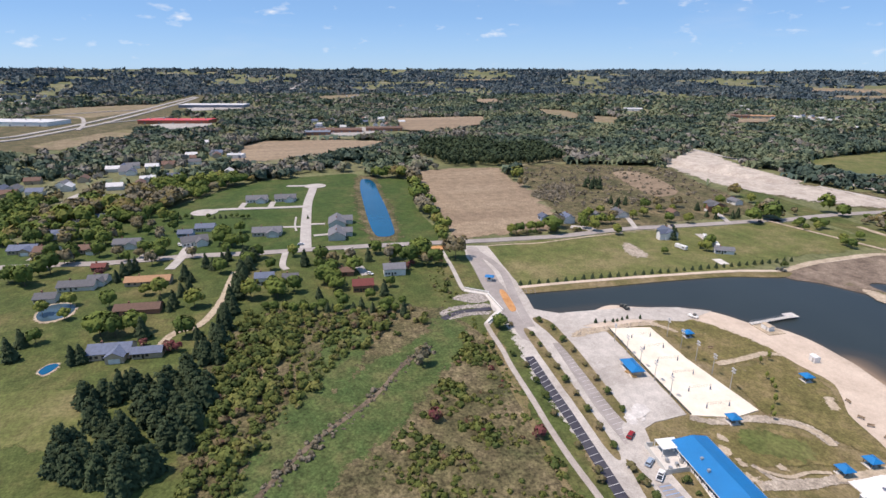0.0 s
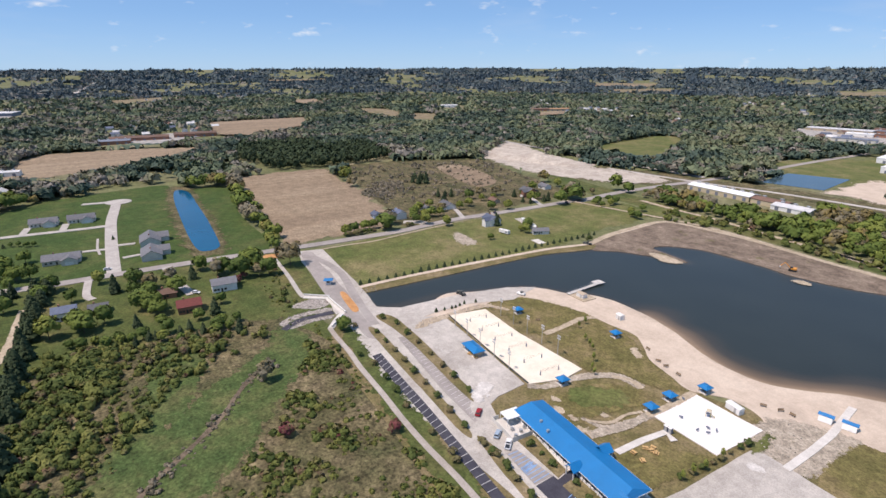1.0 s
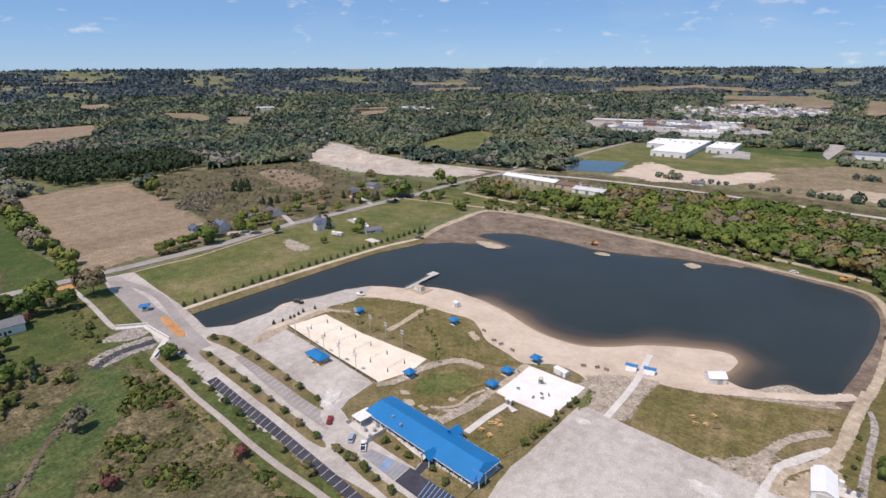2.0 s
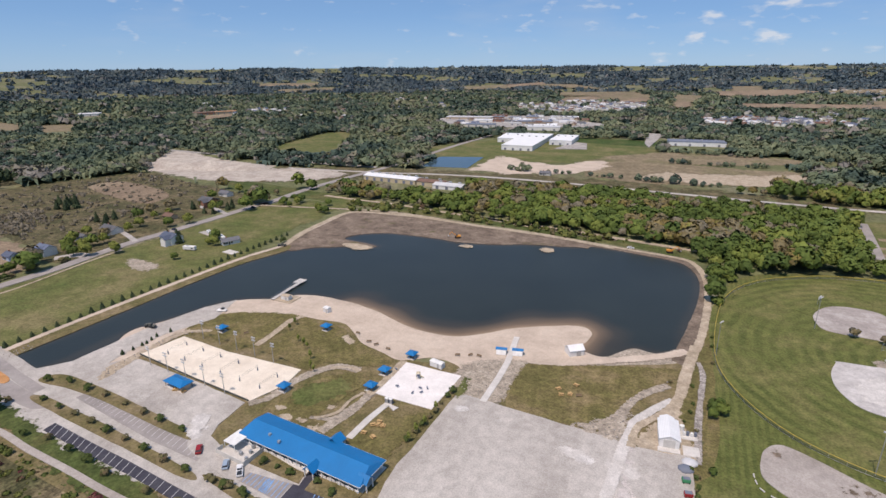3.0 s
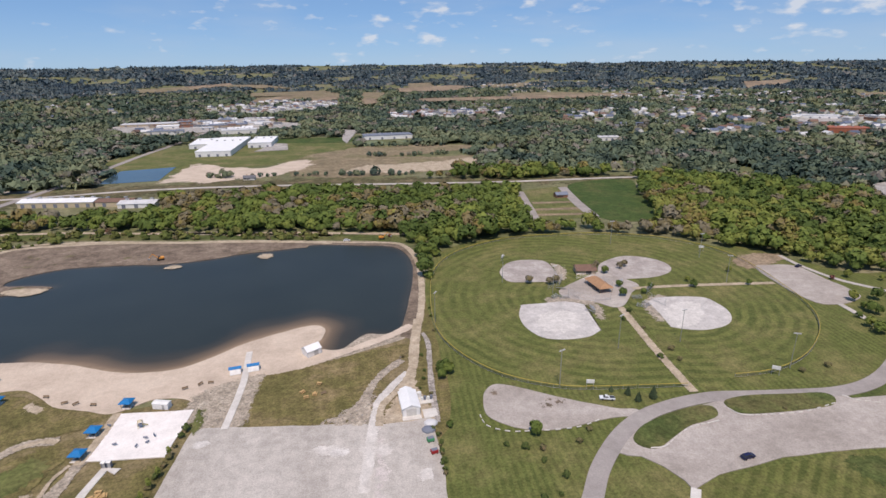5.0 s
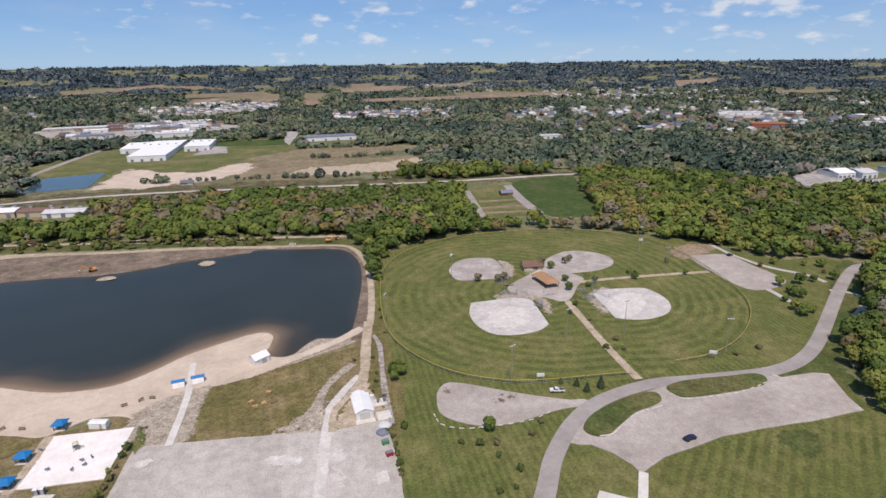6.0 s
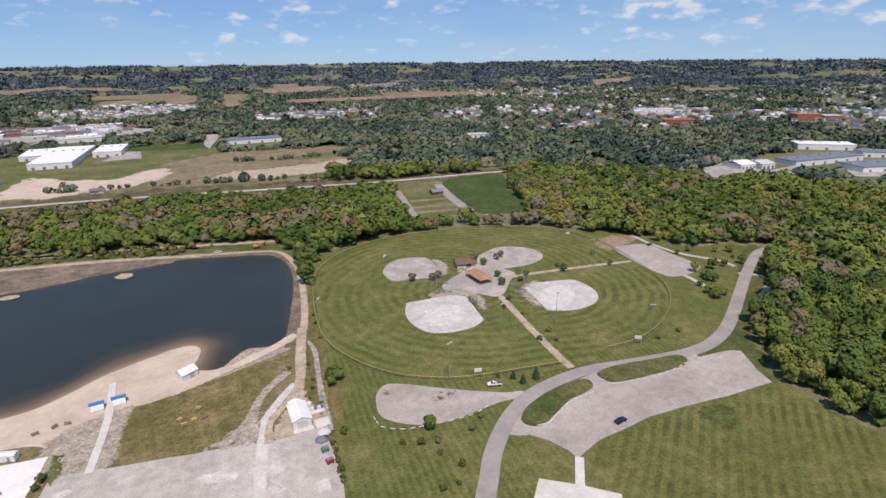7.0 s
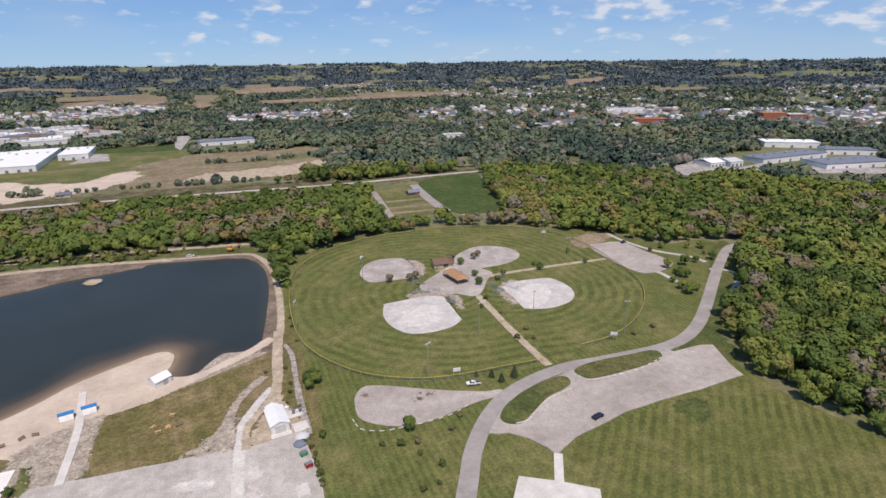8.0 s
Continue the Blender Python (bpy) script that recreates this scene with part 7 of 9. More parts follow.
for k, (dx, dy) in enumerate(((6, -4), (7.5, -6.5), (4.5, -8), (8.5, -3), (-9, 5), (-3, -6))):
    root = empty("spring_rider", pose(PLAY.x + dx, PLAY.y + dy, 0.45, 0, 0, 40 * k))
    bm = bmesh.new()
    rod(bm, (0, 0, 0), (0, 0, 0.5), 0.14, n=8)
    part("spring", bm, M["galvanised"], root)
    bm = bmesh.new()
    box(bm, 0, 0, 0.5, 1.4, 0.45, 0.7, bevel=0.15)
    part("seat", bm, M["dark_flat_roof"], root)
    tagged(root, "small dark spring rider on white sand", "play structure", "spring riders")


def picnic_table(material, label):
    root = empty("picnic_table")
    bm = bmesh.new()
    for k in range(4):
        box(bm, 0, -0.3 + 0.2 * k, 0.72, 1.9, 0.18, 0.05)
    part("tabletop", bm, M[material], root)
    for s in (-1, 1):
        bm = bmesh.new()
        box(bm, 0, s * 0.72, 0.43, 1.9, 0.3, 0.05)
        part("bench", bm, M[material], root)
        bm = bmesh.new()
        box(bm, s * 0.65, 0, 0.0, 0.1, 1.5, 0.43)
        box(bm, s * 0.65, 0, 0.43, 0.1, 0.6, 0.29)
        part("leg", bm, M[material], root)
    return tagged(root, label, "picnic table", "picnic tables")


table = None
for i, (x, y) in enumerate([(-85.1, 135.2), (-84.3, 140.2), (-82.4, 140.8), (-80.7, 140.9), (-81.0, 134.3), (-82.9, 142.5)] + [(-165.6, 131.8), (-162.8, 131.5), (-166.9, 131.2), (-22.3, 191.1), (-26.6, 182.6), (-28.3, 186.2), (-23.5, 184.1)]):
    m = pose(x, y, 0.45, 0, 0, 37 * i)
    if i == 0:
        table = picnic_table("bright_wood", "new wooden picnic table on the grass")
        table.matrix_basis = m
    else:
        copy_thing(table, m)
bench = None
for i, (x, y) in enumerate([(-124.5, 198.2), (-115.5, 192.8), (-111.0, 191.6), (-104.3, 189.9)] + [(-73.7, 196.0), (-68.5, 198.2), (-64.8, 198.6), (-20.2, 184.1), (-173.4, 179.0), (-189.0, 179.5)]):
    m = pose(x, y, 0.4, 0, 0, -8 + 30 * (i % 3))
    if i == 0:
        bench = empty("beach_bench", m)
        bm = bmesh.new()
        box(bm, 0, 0, 0.42, 2.2, 0.5, 0.06)
        part("seat", bm, M["post_wood"], bench)
        bm = bmesh.new()
        box(bm, 0, 0.28, 0.5, 2.2, 0.06, 0.5)
        part("backrest", bm, M["post_wood"], bench)
        for s in (-0.9, 0.9):
            bm = bmesh.new()
            box(bm, s, 0, 0, 0.1, 0.5, 0.42)
            part("leg", bm, M["dark"], bench)
        tagged(bench, "dark wooden bench above the beach", "bench", "beach benches")
    else:
        copy_thing(bench, m)

# ---- parking lines ----


def lines(lot, a0, a1, b0, b1, n, width, material, z):
    """Painted lines across a lot, from the side a0-a1 to the side b0-b1."""
    for i in range(n):
        u = (i + 0.5) / n
        a = Vector(a0).lerp(Vector(a1), u)
        b = Vector(b0).lerp(Vector(b1), u)
        bm = bmesh.new()
        box(bm, *((a + b) / 2), z, (b - a).length, width, 0.012, math.atan2(b.y - a.y, b.x - a.x))
        part("stall_line", bm, M[material], lot)


stall_lot = bpy.data.objects["stall_lot"]
lines(stall_lot, *[(-188.1, 95.6), (-97.5, 85.2)], *[(-190.3, 99.9), (-97.3, 88.9)], 27, 0.16, "line_paint", 17 * 0.025 + 0.03)
lines(bpy.data.objects["lane"], *[(-194.6, 113.5), (-128.5, 103.8)], *[(-195.1, 119.7), (-129.2, 109.2)], 24, 0.12, "line_paint", 17 * 0.025 + 0.03)
lines(bpy.data.objects["accessible_bays"], *[(-108.7, 101.6), (-93.3, 99.4)], *[(-108.4, 105.4), (-93.5, 106.2)], 9, 0.25, "blue_paint", 19 * 0.025 + 0.03)
lines(bpy.data.objects["accessible_bays"], *[(-83.8, 98.5), (-71.5, 97.5)], *[(-84.9, 105.4), (-71.8, 104.3)], 9, 0.25, "blue_paint", 19 * 0.025 + 0.03)
lines(bpy.data.objects["accessible_bays"], *[(-100.9, 100.3), (-98.0, 99.9)], *[(-101.9, 105.2), (-98.9, 105.2)], 6, 0.25, "blue_paint", 19 * 0.025 + 0.035)

# ---- cars ----


def car(x, y, turn, paint, label, kind="car", z=0.45):
    """A car: body with bonnet and cabin, glass, lights and wheels; a pickup has an open bed."""
    root = empty(kind, pose(x, y, z, 0, 0, turn))
    long, wide = (5.6, 1.95) if kind == "pickup_truck" else (4.7, 1.85)
    prof = [(-long / 2, 0.4), (-long / 2, 0.95), (-long * 0.42, 1.02), (long * 0.22, 1.02), (long * 0.46, 0.86), (long / 2, 0.7), (long / 2, 0.4)]
    bm = bmesh.new()
    sides = [[bm.verts.new((px, s * wide / 2, pz)) for px, pz in prof] for s in (-1, 1)]
    for i in range(len(prof)):
        j = (i + 1) % len(prof)
        bm.faces.new((sides[0][i], sides[0][j], sides[1][j], sides[1][i]))
    bm.faces.new(sides[0][::-1])
    bm.faces.new(sides[1])
    bmesh.ops.recalc_face_normals(bm, faces=bm.faces)
    bmesh.ops.bevel(bm, geom=bm.edges[:], offset=0.06, segments=2, affect="EDGES")
    body = part("body", bm, M[paint], root)
    c0, c1 = (-0.3, 1.1) if kind == "pickup_truck" else (-1.9, 0.95)
    bm = bmesh.new()
    low = [(c0 - 0.15, -0.8), (c1 + 0.35, -0.8), (c1 + 0.35, 0.8), (c0 - 0.15, 0.8)]
    top = [(c0 + 0.2, -0.62), (c1 - 0.3, -0.62), (c1 - 0.3, 0.62), (c0 + 0.2, 0.62)]
    a, b = [bm.verts.new((*p, 1.0)) for p in low], [bm.verts.new((*p, 1.48)) for p in top]
    for i in range(4):
        bm.faces.new((a[i], a[(i + 1) % 4], b[(i + 1) % 4], b[i]))
    bm.faces.new(b)
    part("glass", bm, M["dark"], root)
    bm = bmesh.new()
    box(bm, (c0 + c1 - 0.1) / 2, 0, 1.47, c1 - c0 - 0.45, 1.3, 0.07, bevel=0.03)
    part("roof", bm, M[paint], root)
    if kind == "pickup_truck":
        bm = bmesh.new()
        box(bm, -1.75, 0, 1.0, 1.9, 1.5, 0.06)
        part("bed", bm, M["dark"], root)
    for s in (-1, 1):
        for px in (-long * 0.31, long * 0.31):
            bm = bmesh.new()
            rod(bm, (px, s * (wide / 2 - 0.2), 0.34), (px, s * (wide / 2 + 0.02), 0.34), 0.34, n=14)
            part("wheel", bm, M["rubber"], root)
        bm = bmesh.new()
        box(bm, long / 2 - 0.02, s * 0.65, 0.6, 0.1, 0.35, 0.15)
        part("headlight", bm, M["flat_roof"], root)
    return tagged(root, label, "car" if kind == "car" else "pickup")


car(-130.9, 107.5, 128, "car_red", "dark red car parked on the drive")
car(-117.5, 105.1, 124, "car_silver", "pale blue car parked by the service yard")
car(-111.5, 104.6, 130, "car_white", "white pickup truck parked by the service yard", "pickup_truck")
car(114.8, 126.9, 10, "car_blue", "dark blue car alone on the gravel lot")
car(84.5, 163.9, 165, "car_white", "white pickup truck beside the gravel lot", "pickup_truck")
for (x, y), turn, paint, label in ((((-378.6, 12.4)), ROAD, "car_white", "white car at the estate's corner"), (((-401.5, -68.9)), 20, "car_white", "white car on a paved yard"), (((-414.6, -62.4)), 20, "car_silver", "silver car on a paved yard"), (((-343.8, 295.7)), -8, "car_blue", "dark car on the country road"),
                                   (((-333.1, 372.4)), -8, "car_blue", "dark car on the country road"), (((-308.2, 48.9)), 40, "car_white", "white car on a driveway"), (((-15.2, 373.0)), 5, "car_white", "white pickup by the lake track"), (((255.7, 274.7)), 20, "car_blue", "dark car beside the far gravel lot")):
    car(x, y, turn, paint, label)


def digger(x, y, turn, label):
    """A tracked excavator at rest: tracks, house, cab, boom, stick, bucket."""
    root = empty("excavator", pose(x, y, 0.4, 0, 0, turn))
    for s in (-1, 1):
        bm = bmesh.new()
        box(bm, 0, s * 1.1, 0, 4.2, 0.6, 0.9, bevel=0.25)
        part("track", bm, M["rubber"], root)
    bm = bmesh.new()
    box(bm, -0.6, 0, 1.0, 3.2, 2.6, 1.2, bevel=0.15)
    part("engine_house", bm, M["orange"], root)
    bm = bmesh.new()
    box(bm, 0.6, 0.75, 1.0, 1.5, 1.0, 1.9, bevel=0.1)
    part("cab", bm, M["dark"], root)
    for name, a, b, r in (("boom", (1.0, -0.2, 1.6), (4.4, -0.2, 4.6), 0.28), ("stick", (4.4, -0.2, 4.6), (6.6, -0.2, 2.0), 0.2)):
        bm = bmesh.new()
        rod(bm, a, b, r, r * 0.8, n=6)
        part(name, bm, M["orange"], root)
    bm = bmesh.new()
    box(bm, 6.6, -0.2, 1.1, 1.0, 1.0, 0.9, bevel=0.15)
    part("bucket", bm, M["galvanised"], root)
    return tagged(root, label, "excavator")


digger(*((9.5, 373.9)), 10, "orange excavator at rest on the lake bank")
digger(*((-133.3, 354.5)), 200, "small orange excavator on the far bank")


def flatbed(x, y, turn, label):
    """Low machinery on the gravel: a chassis with wheels and bundled parts."""
    root = empty("machine", pose(x, y, 0.4, 0, 0, turn))
    bm = bmesh.new()
    box(bm, 0, 0, 0.5, 6.5, 2.0, 0.3, bevel=0.05)
    part("chassis", bm, M["dark"], root)
    for k, (px, h) in enumerate(((-2.0, 0.9), (0.2, 1.4), (2.2, 0.7))):
        bm = bmesh.new()
        box(bm, px, 0.1 * k, 0.804, 1.5, 1.5, h, bevel=0.15)
        part("load", bm, M["screen"], root)
    for px in (-2.2, 2.2):
        bm = bmesh.new()
        rod(bm, (px, -1.1, 0.4), (px, 1.1, 0.4), 0.4, n=12)
        part("wheel", bm, M["rubber"], root)
    return tagged(root, label, "machine")


flatbed(*((-221.7, 167.6)), 5, "dark grading machine parked by the water")
flatbed(*((-241.2, 293.3)), 20, "rusty machine parked on the lake track")
# boat-like boxes stand in for a white gravel mound with a dark spot
root = empty("covered_boat", pose(*((-202.4, 194.3)), 0.4, 0, 0, 20))
bm = bmesh.new()
box(bm, 0, 0, 0.2, 5.0, 2.2, 1.0, bevel=0.3)
part("hull", bm, M["white_wall"], root)
bm = bmesh.new()
box(bm, 0.6, 0, 1.2, 1.6, 1.5, 0.9, bevel=0.2)
part("cover", bm, M["dark"], root)
tagged(root, "boxy stand-in for a white gravel mound on the spit", "boat")
root = empty("entry_kiosk", pose(*((-278.1, 114.4)), 0.5, 0, 0, 60))
bm = bmesh.new()
box(bm, 0, 0, 0, 2.6, 2.2, 2.5, bevel=0.05)
part("booth", bm, M["white_wall"], root)
bm = bmesh.new()
hip(bm, 4.4, 3.2, 2.7, 0.9, 1.2, 0.5)
part("roof", bm, M["blue_roof"], root)
bm = bmesh.new()
box(bm, 0, -1.13, 1.0, 1.6, 0.08, 1.0)
part("window", bm, M["dark"], root)
tagged(root, "small blue-roofed ticket booth on the entry drive", "booth")
for a, b in (([(-270.0, 96.4), (-260.1, 106.9)]), ([(-258.8, 105.7), (-236.7, 105.4)]), ([(-234.6, 103.0), (-225.5, 92.9)])):
    root = empty("parapet", pose(0, 0, 0.4))
    bm = bmesh.new()
    box(bm, (a[0] + b[0]) / 2, (a[1] + b[1]) / 2, 0, math.dist(a, b), 0.35, 1.0, math.atan2(b[1] - a[1], b[0] - a[0]))
    part("wall", bm, M["concrete"], root)
    bm = bmesh.new()
    box(bm, (a[0] + b[0]) / 2, (a[1] + b[1]) / 2, 1.004, math.dist(a, b) + 0.2, 0.5, 0.12, math.atan2(b[1] - a[1], b[0] - a[0]))
    part("coping", bm, M["white_wall"], root)
    tagged(root, "white concrete parapet of the culvert", "parapet", "culvert parapets")

# ---- ball park ----


def fence(pts, h, label):
    """Chain-link outfield fence: posts, mesh and a yellow guard along the top."""
    root = empty("outfield_fence", pose(0, 0, 0.15))
    line = curve(pts, False, 8)
    run, last = [line[0]], line[0]
    for p in line:
        if math.dist(p, last) > 4.5:
            run.append(p)
            last = p
    for p in run:
        bm = bmesh.new()
        rod(bm, (*p, 0), (*p, h), 0.05, n=6)
        part("post", bm, M["galvanised"], root)
    for name, r, z, material in (("guard", 0.14, h, "yellow"), ("rail", 0.04, 0.15, "galvanised")):
        bm = bmesh.new()
        for a, b in zip(run, run[1:]):
            rod(bm, (*a, z), (*b, z), r, n=6)
        part(name, bm, M[material], root, "yellow plastic guard along the top" if name == "guard" else "")
    bm = bmesh.new()
    for a, b in zip(run, run[1:]):
        for k in range(1, 7):
            rod(bm, (*a, 0.15 + k * (h - 0.2) / 7), (*b, 0.15 + k * (h - 0.2) / 7), 0.02, n=4)
    part("mesh", bm, M["screen"], root)
    return tagged(root, label, "fence")


fence([(134.1, 359.9), (98.1, 358.2), (66.8, 343.7), (48.8, 326.4), (37.8, 304.1), (32.3, 276.4), (29.4, 247.9), (29.6, 226.5), (33.7, 210.8), (41.0, 196.7), (50.2, 185.5), (61.8, 177.5), (73.7, 172.5), (88.6, 170.1), (99.6, 169.1)], 1.6, "curved outfield fence with a yellow top")
fence([(99.6, 169.1), (120.5, 166.9)], 1.6, "plain stretch of the outfield fence")
fence([(140.9, 170.4), (153.3, 170.5), (165.5, 173.3), (180.2, 180.0), (195.1, 191.1), (207.0, 203.0), (216.1, 216.8), (221.9, 233.1), (225.4, 251.9), (229.0, 275.1), (228.9, 301.7), (219.4, 324.2), (197.5, 344.7), (165.0, 357.2), (134.1, 359.9)], 1.6, "curved outfield fence with a yellow top")
for (x, y), turn in (((70.1, 175.0), 25), ((135.1, 200.2), 10), ((105.6, 199.5), 30), ((166.9, 172.7), -20), (((29.6, 237.1)), 60), (((74.3, 281.7)), 60), (((97.2, 261.6)), 20), (((198.8, 260.5)), -30), (((164.2, 336.4)), 180), (((207.1, 300.0)), 180)):
    light_pole(x, y, 16.0, 4, turn, "tall ball-field light pole with a bank of lamps", "ball-field lights", 1)
for (x, y), turn in ((((81.0, 171.7)), -12), (((157.6, 169.3)), -32), (((82.4, 315.3)), 60), (((215.1, 310.8)), 165)):
    root = empty("scoreboard", pose(x, y, 0.2, 0, 0, turn))
    for s in (-1.3, 1.3):
        bm = bmesh.new()
        rod(bm, (s, 0, 0), (s, 0, 4.2), 0.1, n=8)
        part("post", bm, M["galvanised"], root)
    bm = bmesh.new()
    box(bm, 0, -0.15, 2.6, 3.0, 0.3, 1.5, bevel=0.04)
    part("board", bm, M["white_wall"], root)
    tagged(root, "white scoreboard on two posts behind the fence", "scoreboard", "scoreboards")


def backstop(x, y, turn):
    """Backstop: three tall mesh panels on posts."""
    root = empty("backstop", pose(x, y, 0.3, 0, 0, turn))
    pts = [(-11, 5), (-4, 0), (4, 0), (11, 5)]
    for (ax, ay), (bx, by) in zip(pts, pts[1:]):
        bm = bmesh.new()
        for k in range(9):
            rod(bm, (ax, ay, 0.3 + 0.42 * k), (bx, by, 0.3 + 0.42 * k), 0.025, n=4)
        part("mesh", bm, M["galvanised"], root)
    for px, py in pts:
        bm = bmesh.new()
        rod(bm, (px, py, 0), (px, py, 4.0), 0.06, n=6)
        part("post", bm, M["galvanised"], root)
    return tagged(root, "tall chain-link backstop behind home plate", "backstop", "backstops")


def bleacher(x, y, turn):
    root = empty("bleacher", pose(x, y, 0.3, 0, 0, turn))
    for k in range(4):
        bm = bmesh.new()
        box(bm, 0, 0.6 * k, 0.4 + 0.3 * k, 5.5, 0.28, 0.06)
        part("plank", bm, M["galvanised"], root)
    for s in (-2.3, 0, 2.3):
        bm = bmesh.new()
        for k in range(4):
            rod(bm, (s, 0.6 * k, 0), (s, 0.6 * k, 0.42 + 0.3 * k), 0.04, n=5)
        rod(bm, (s, 0, 0.36), (s, 1.8, 1.26), 0.04, n=5)
        part("frame", bm, M["galvanised"], root)
    return tagged(root, "aluminium bleacher beside the ball field", "bleacher", "bleachers")


for (x, y), turn in zip([(112.1, 249.3), (106.1, 273.8), (128.4, 274.2), (145.6, 248.1)], (-30, 60, 130, -100)):
    backstop(x, y, turn)
for i, (x, y) in enumerate([(101.2, 253.3), (97.3, 255.5), (111.4, 238.9), (108.7, 236.7), (103.6, 266.8), (129.0, 272.4), (139.4, 270.6), (139.3, 239.8), (135.7, 236.9), (138.7, 247.0)]):
    bleacher(x, y, 40 * i)
shelter("ball_shelter", 124.5, 264.5, 16.0, 7.5, 3.0, "tan_roof", 97, 2.2, "open shelter with a tan orange roof between ball fields", True)
root = empty("concession_house", pose(126.0, 288.5, 0.3, 0, 0, -6))
bm = bmesh.new()
house_walls(bm, 11, 8, 3.0, 2.0)
part("wall", bm, M["tan_siding"], root)
bm = bmesh.new()
gable(bm, 11, 8, 3.0, 2.0, 0.8)
part("roof", bm, M["brown_roof"], root)
bm = bmesh.new()
box(bm, 1.5, -4.05, 0, 3.2, 0.12, 2.3)
part("counter", bm, M["dark"], root)
tagged(root, "brown-roofed concession house of the ball park", "building")
edging = empty("stone_edging", pose(0, 0, 0.4))
for line, n in (([(116.9, 145.5), (112.4, 144.7), (105.3, 143.5), (97.7, 139.5), (91.9, 136.0), (87.2, 135.8)], 14), ([(165.3, 148.4), (150.4, 145.5), (136.4, 146.0), (127.7, 147.4), (125.2, 151.2)], 16), ([(35.8, 161.9), (37.2, 155.4), (44.0, 151.3), (51.8, 150.3), (60.0, 149.6), (69.0, 150.1), (77.0, 152.7)], 14), ([(181.8, 145.9), (174.9, 148.6), (172.0, 152.0)], 5)):
    c = curve(line, False, 20)
    for i in range(n):
        x, y = c[int((i + 0.5) / n * (len(c) - 1))]
        q = c[min(int((i + 0.5) / n * (len(c) - 1)) + 1, len(c) - 1)]
        bm = bmesh.new()
        box(bm, x, y, 0, 1.8, 0.35, 0.35, math.atan2(q[1] - y, q[0] - x), bevel=0.06)
        part("stone", bm, M["concrete"], edging)
tagged(edging, "row of white edging stones round grass islands", "edging")

# ---- spoil heap of the gravel pit ----
bm = bmesh.new()
bmesh.ops.create_grid(bm, x_segments=50, y_segments=16, size=1)
for v in bm.verts:
    u, w = v.co.x, v.co.y
    h = max(0, 1 - abs(w) ** 1.6) * max(0, 1 - abs(u) ** 3) * (0.65 + 0.35 * noise.noise((u * 3, w * 2, 0)))
    v.co = Vector((u * 95, w * 26, -0.5 + 11 * h))
ob = obj("spoil_bank", bm, M["spoil"], smooth=True)
a, b = Vector(((-582.2, 504.7))), Vector(((-495.9, 527.4)))
ob.matrix_basis = pose(*((a + b) / 2), 0.2, 0, 0, math.degrees(math.atan2(b.y - a.y, b.x - a.x)))
tagged(ob, "long bare heap of crushed stone", "heap")

# ---- woods: crowns of many small clumps, coarser far off ----
OCTA = np.array([(1, 0, 0), (-1, 0, 0), (0, 1, 0), (0, -1, 0), (0, 0, 1), (0, 0, -1)], float)
FACES = np.array([(0, 2, 4), (2, 1, 4), (1, 3, 4), (3, 0, 4), (2, 0, 5), (1, 2, 5), (3, 1, 5), (0, 3, 5)])
rng = np.random.default_rng(7)


def raw_mesh(v, f, tint, normal=None):
    """A mesh of loose triangles from numpy arrays, with a tint for each point, shaded by the normals given."""
    me = bpy.data.meshes.new("woods")
    me.vertices.add(len(v))
    me.vertices.foreach_set("co", v.astype(np.float32).ravel())
    me.loops.add(3 * len(f))
    me.loops.foreach_set("vertex_index", f.astype(np.int32).ravel())
    me.polygons.add(len(f))
    me.polygons.foreach_set("loop_start", (3 * np.arange(len(f))).astype(np.int32))
    me.polygons.foreach_set("use_smooth", np.ones(len(f), bool))
    me.update(calc_edges=True)
    at = me.attributes.new("tint", "FLOAT", "POINT")
    at.data.foreach_set("value", tint.astype(np.float32))
    if normal is not None:
        me.normals_split_custom_set_from_vertices(normal.astype(np.float32))
    return me


def unit(v):
    return v / (np.linalg.norm(v, axis=-1, keepdims=True) + 1e-9)


def clump_parts(centre, size, tint):
    """Tumbled, uneven eight-sided clumps."""
    n = len(centre)
    a, b, c = rng.uniform(0, 6.283, (3, n))
    ca, sa, cb, sb, cc, sc = np.cos(a), np.sin(a), np.cos(b), np.sin(b), np.cos(c), np.sin(c)
    rot = np.stack([np.stack([ca * cb, ca * sb * sc - sa * cc, ca * sb * cc + sa * sc], -1), np.stack([sa * cb, sa * sb * sc + ca * cc, sa * sb * cc - ca * sc], -1), np.stack([-sb, cb * sc, cb * cc], -1)], 1)
    local = OCTA[None] * rng.uniform(0.55, 1.25, (n, 6, 1))
    turned = np.einsum("nij,nkj->nki", rot, local)
    v = turned * size[:, None, :] + centre[:, None, :]
    return v.reshape(-1, 3), (FACES[None] + 6 * np.arange(n)[:, None, None]).reshape(-1, 3), np.repeat(tint, 6), unit(turned).reshape(-1, 3)


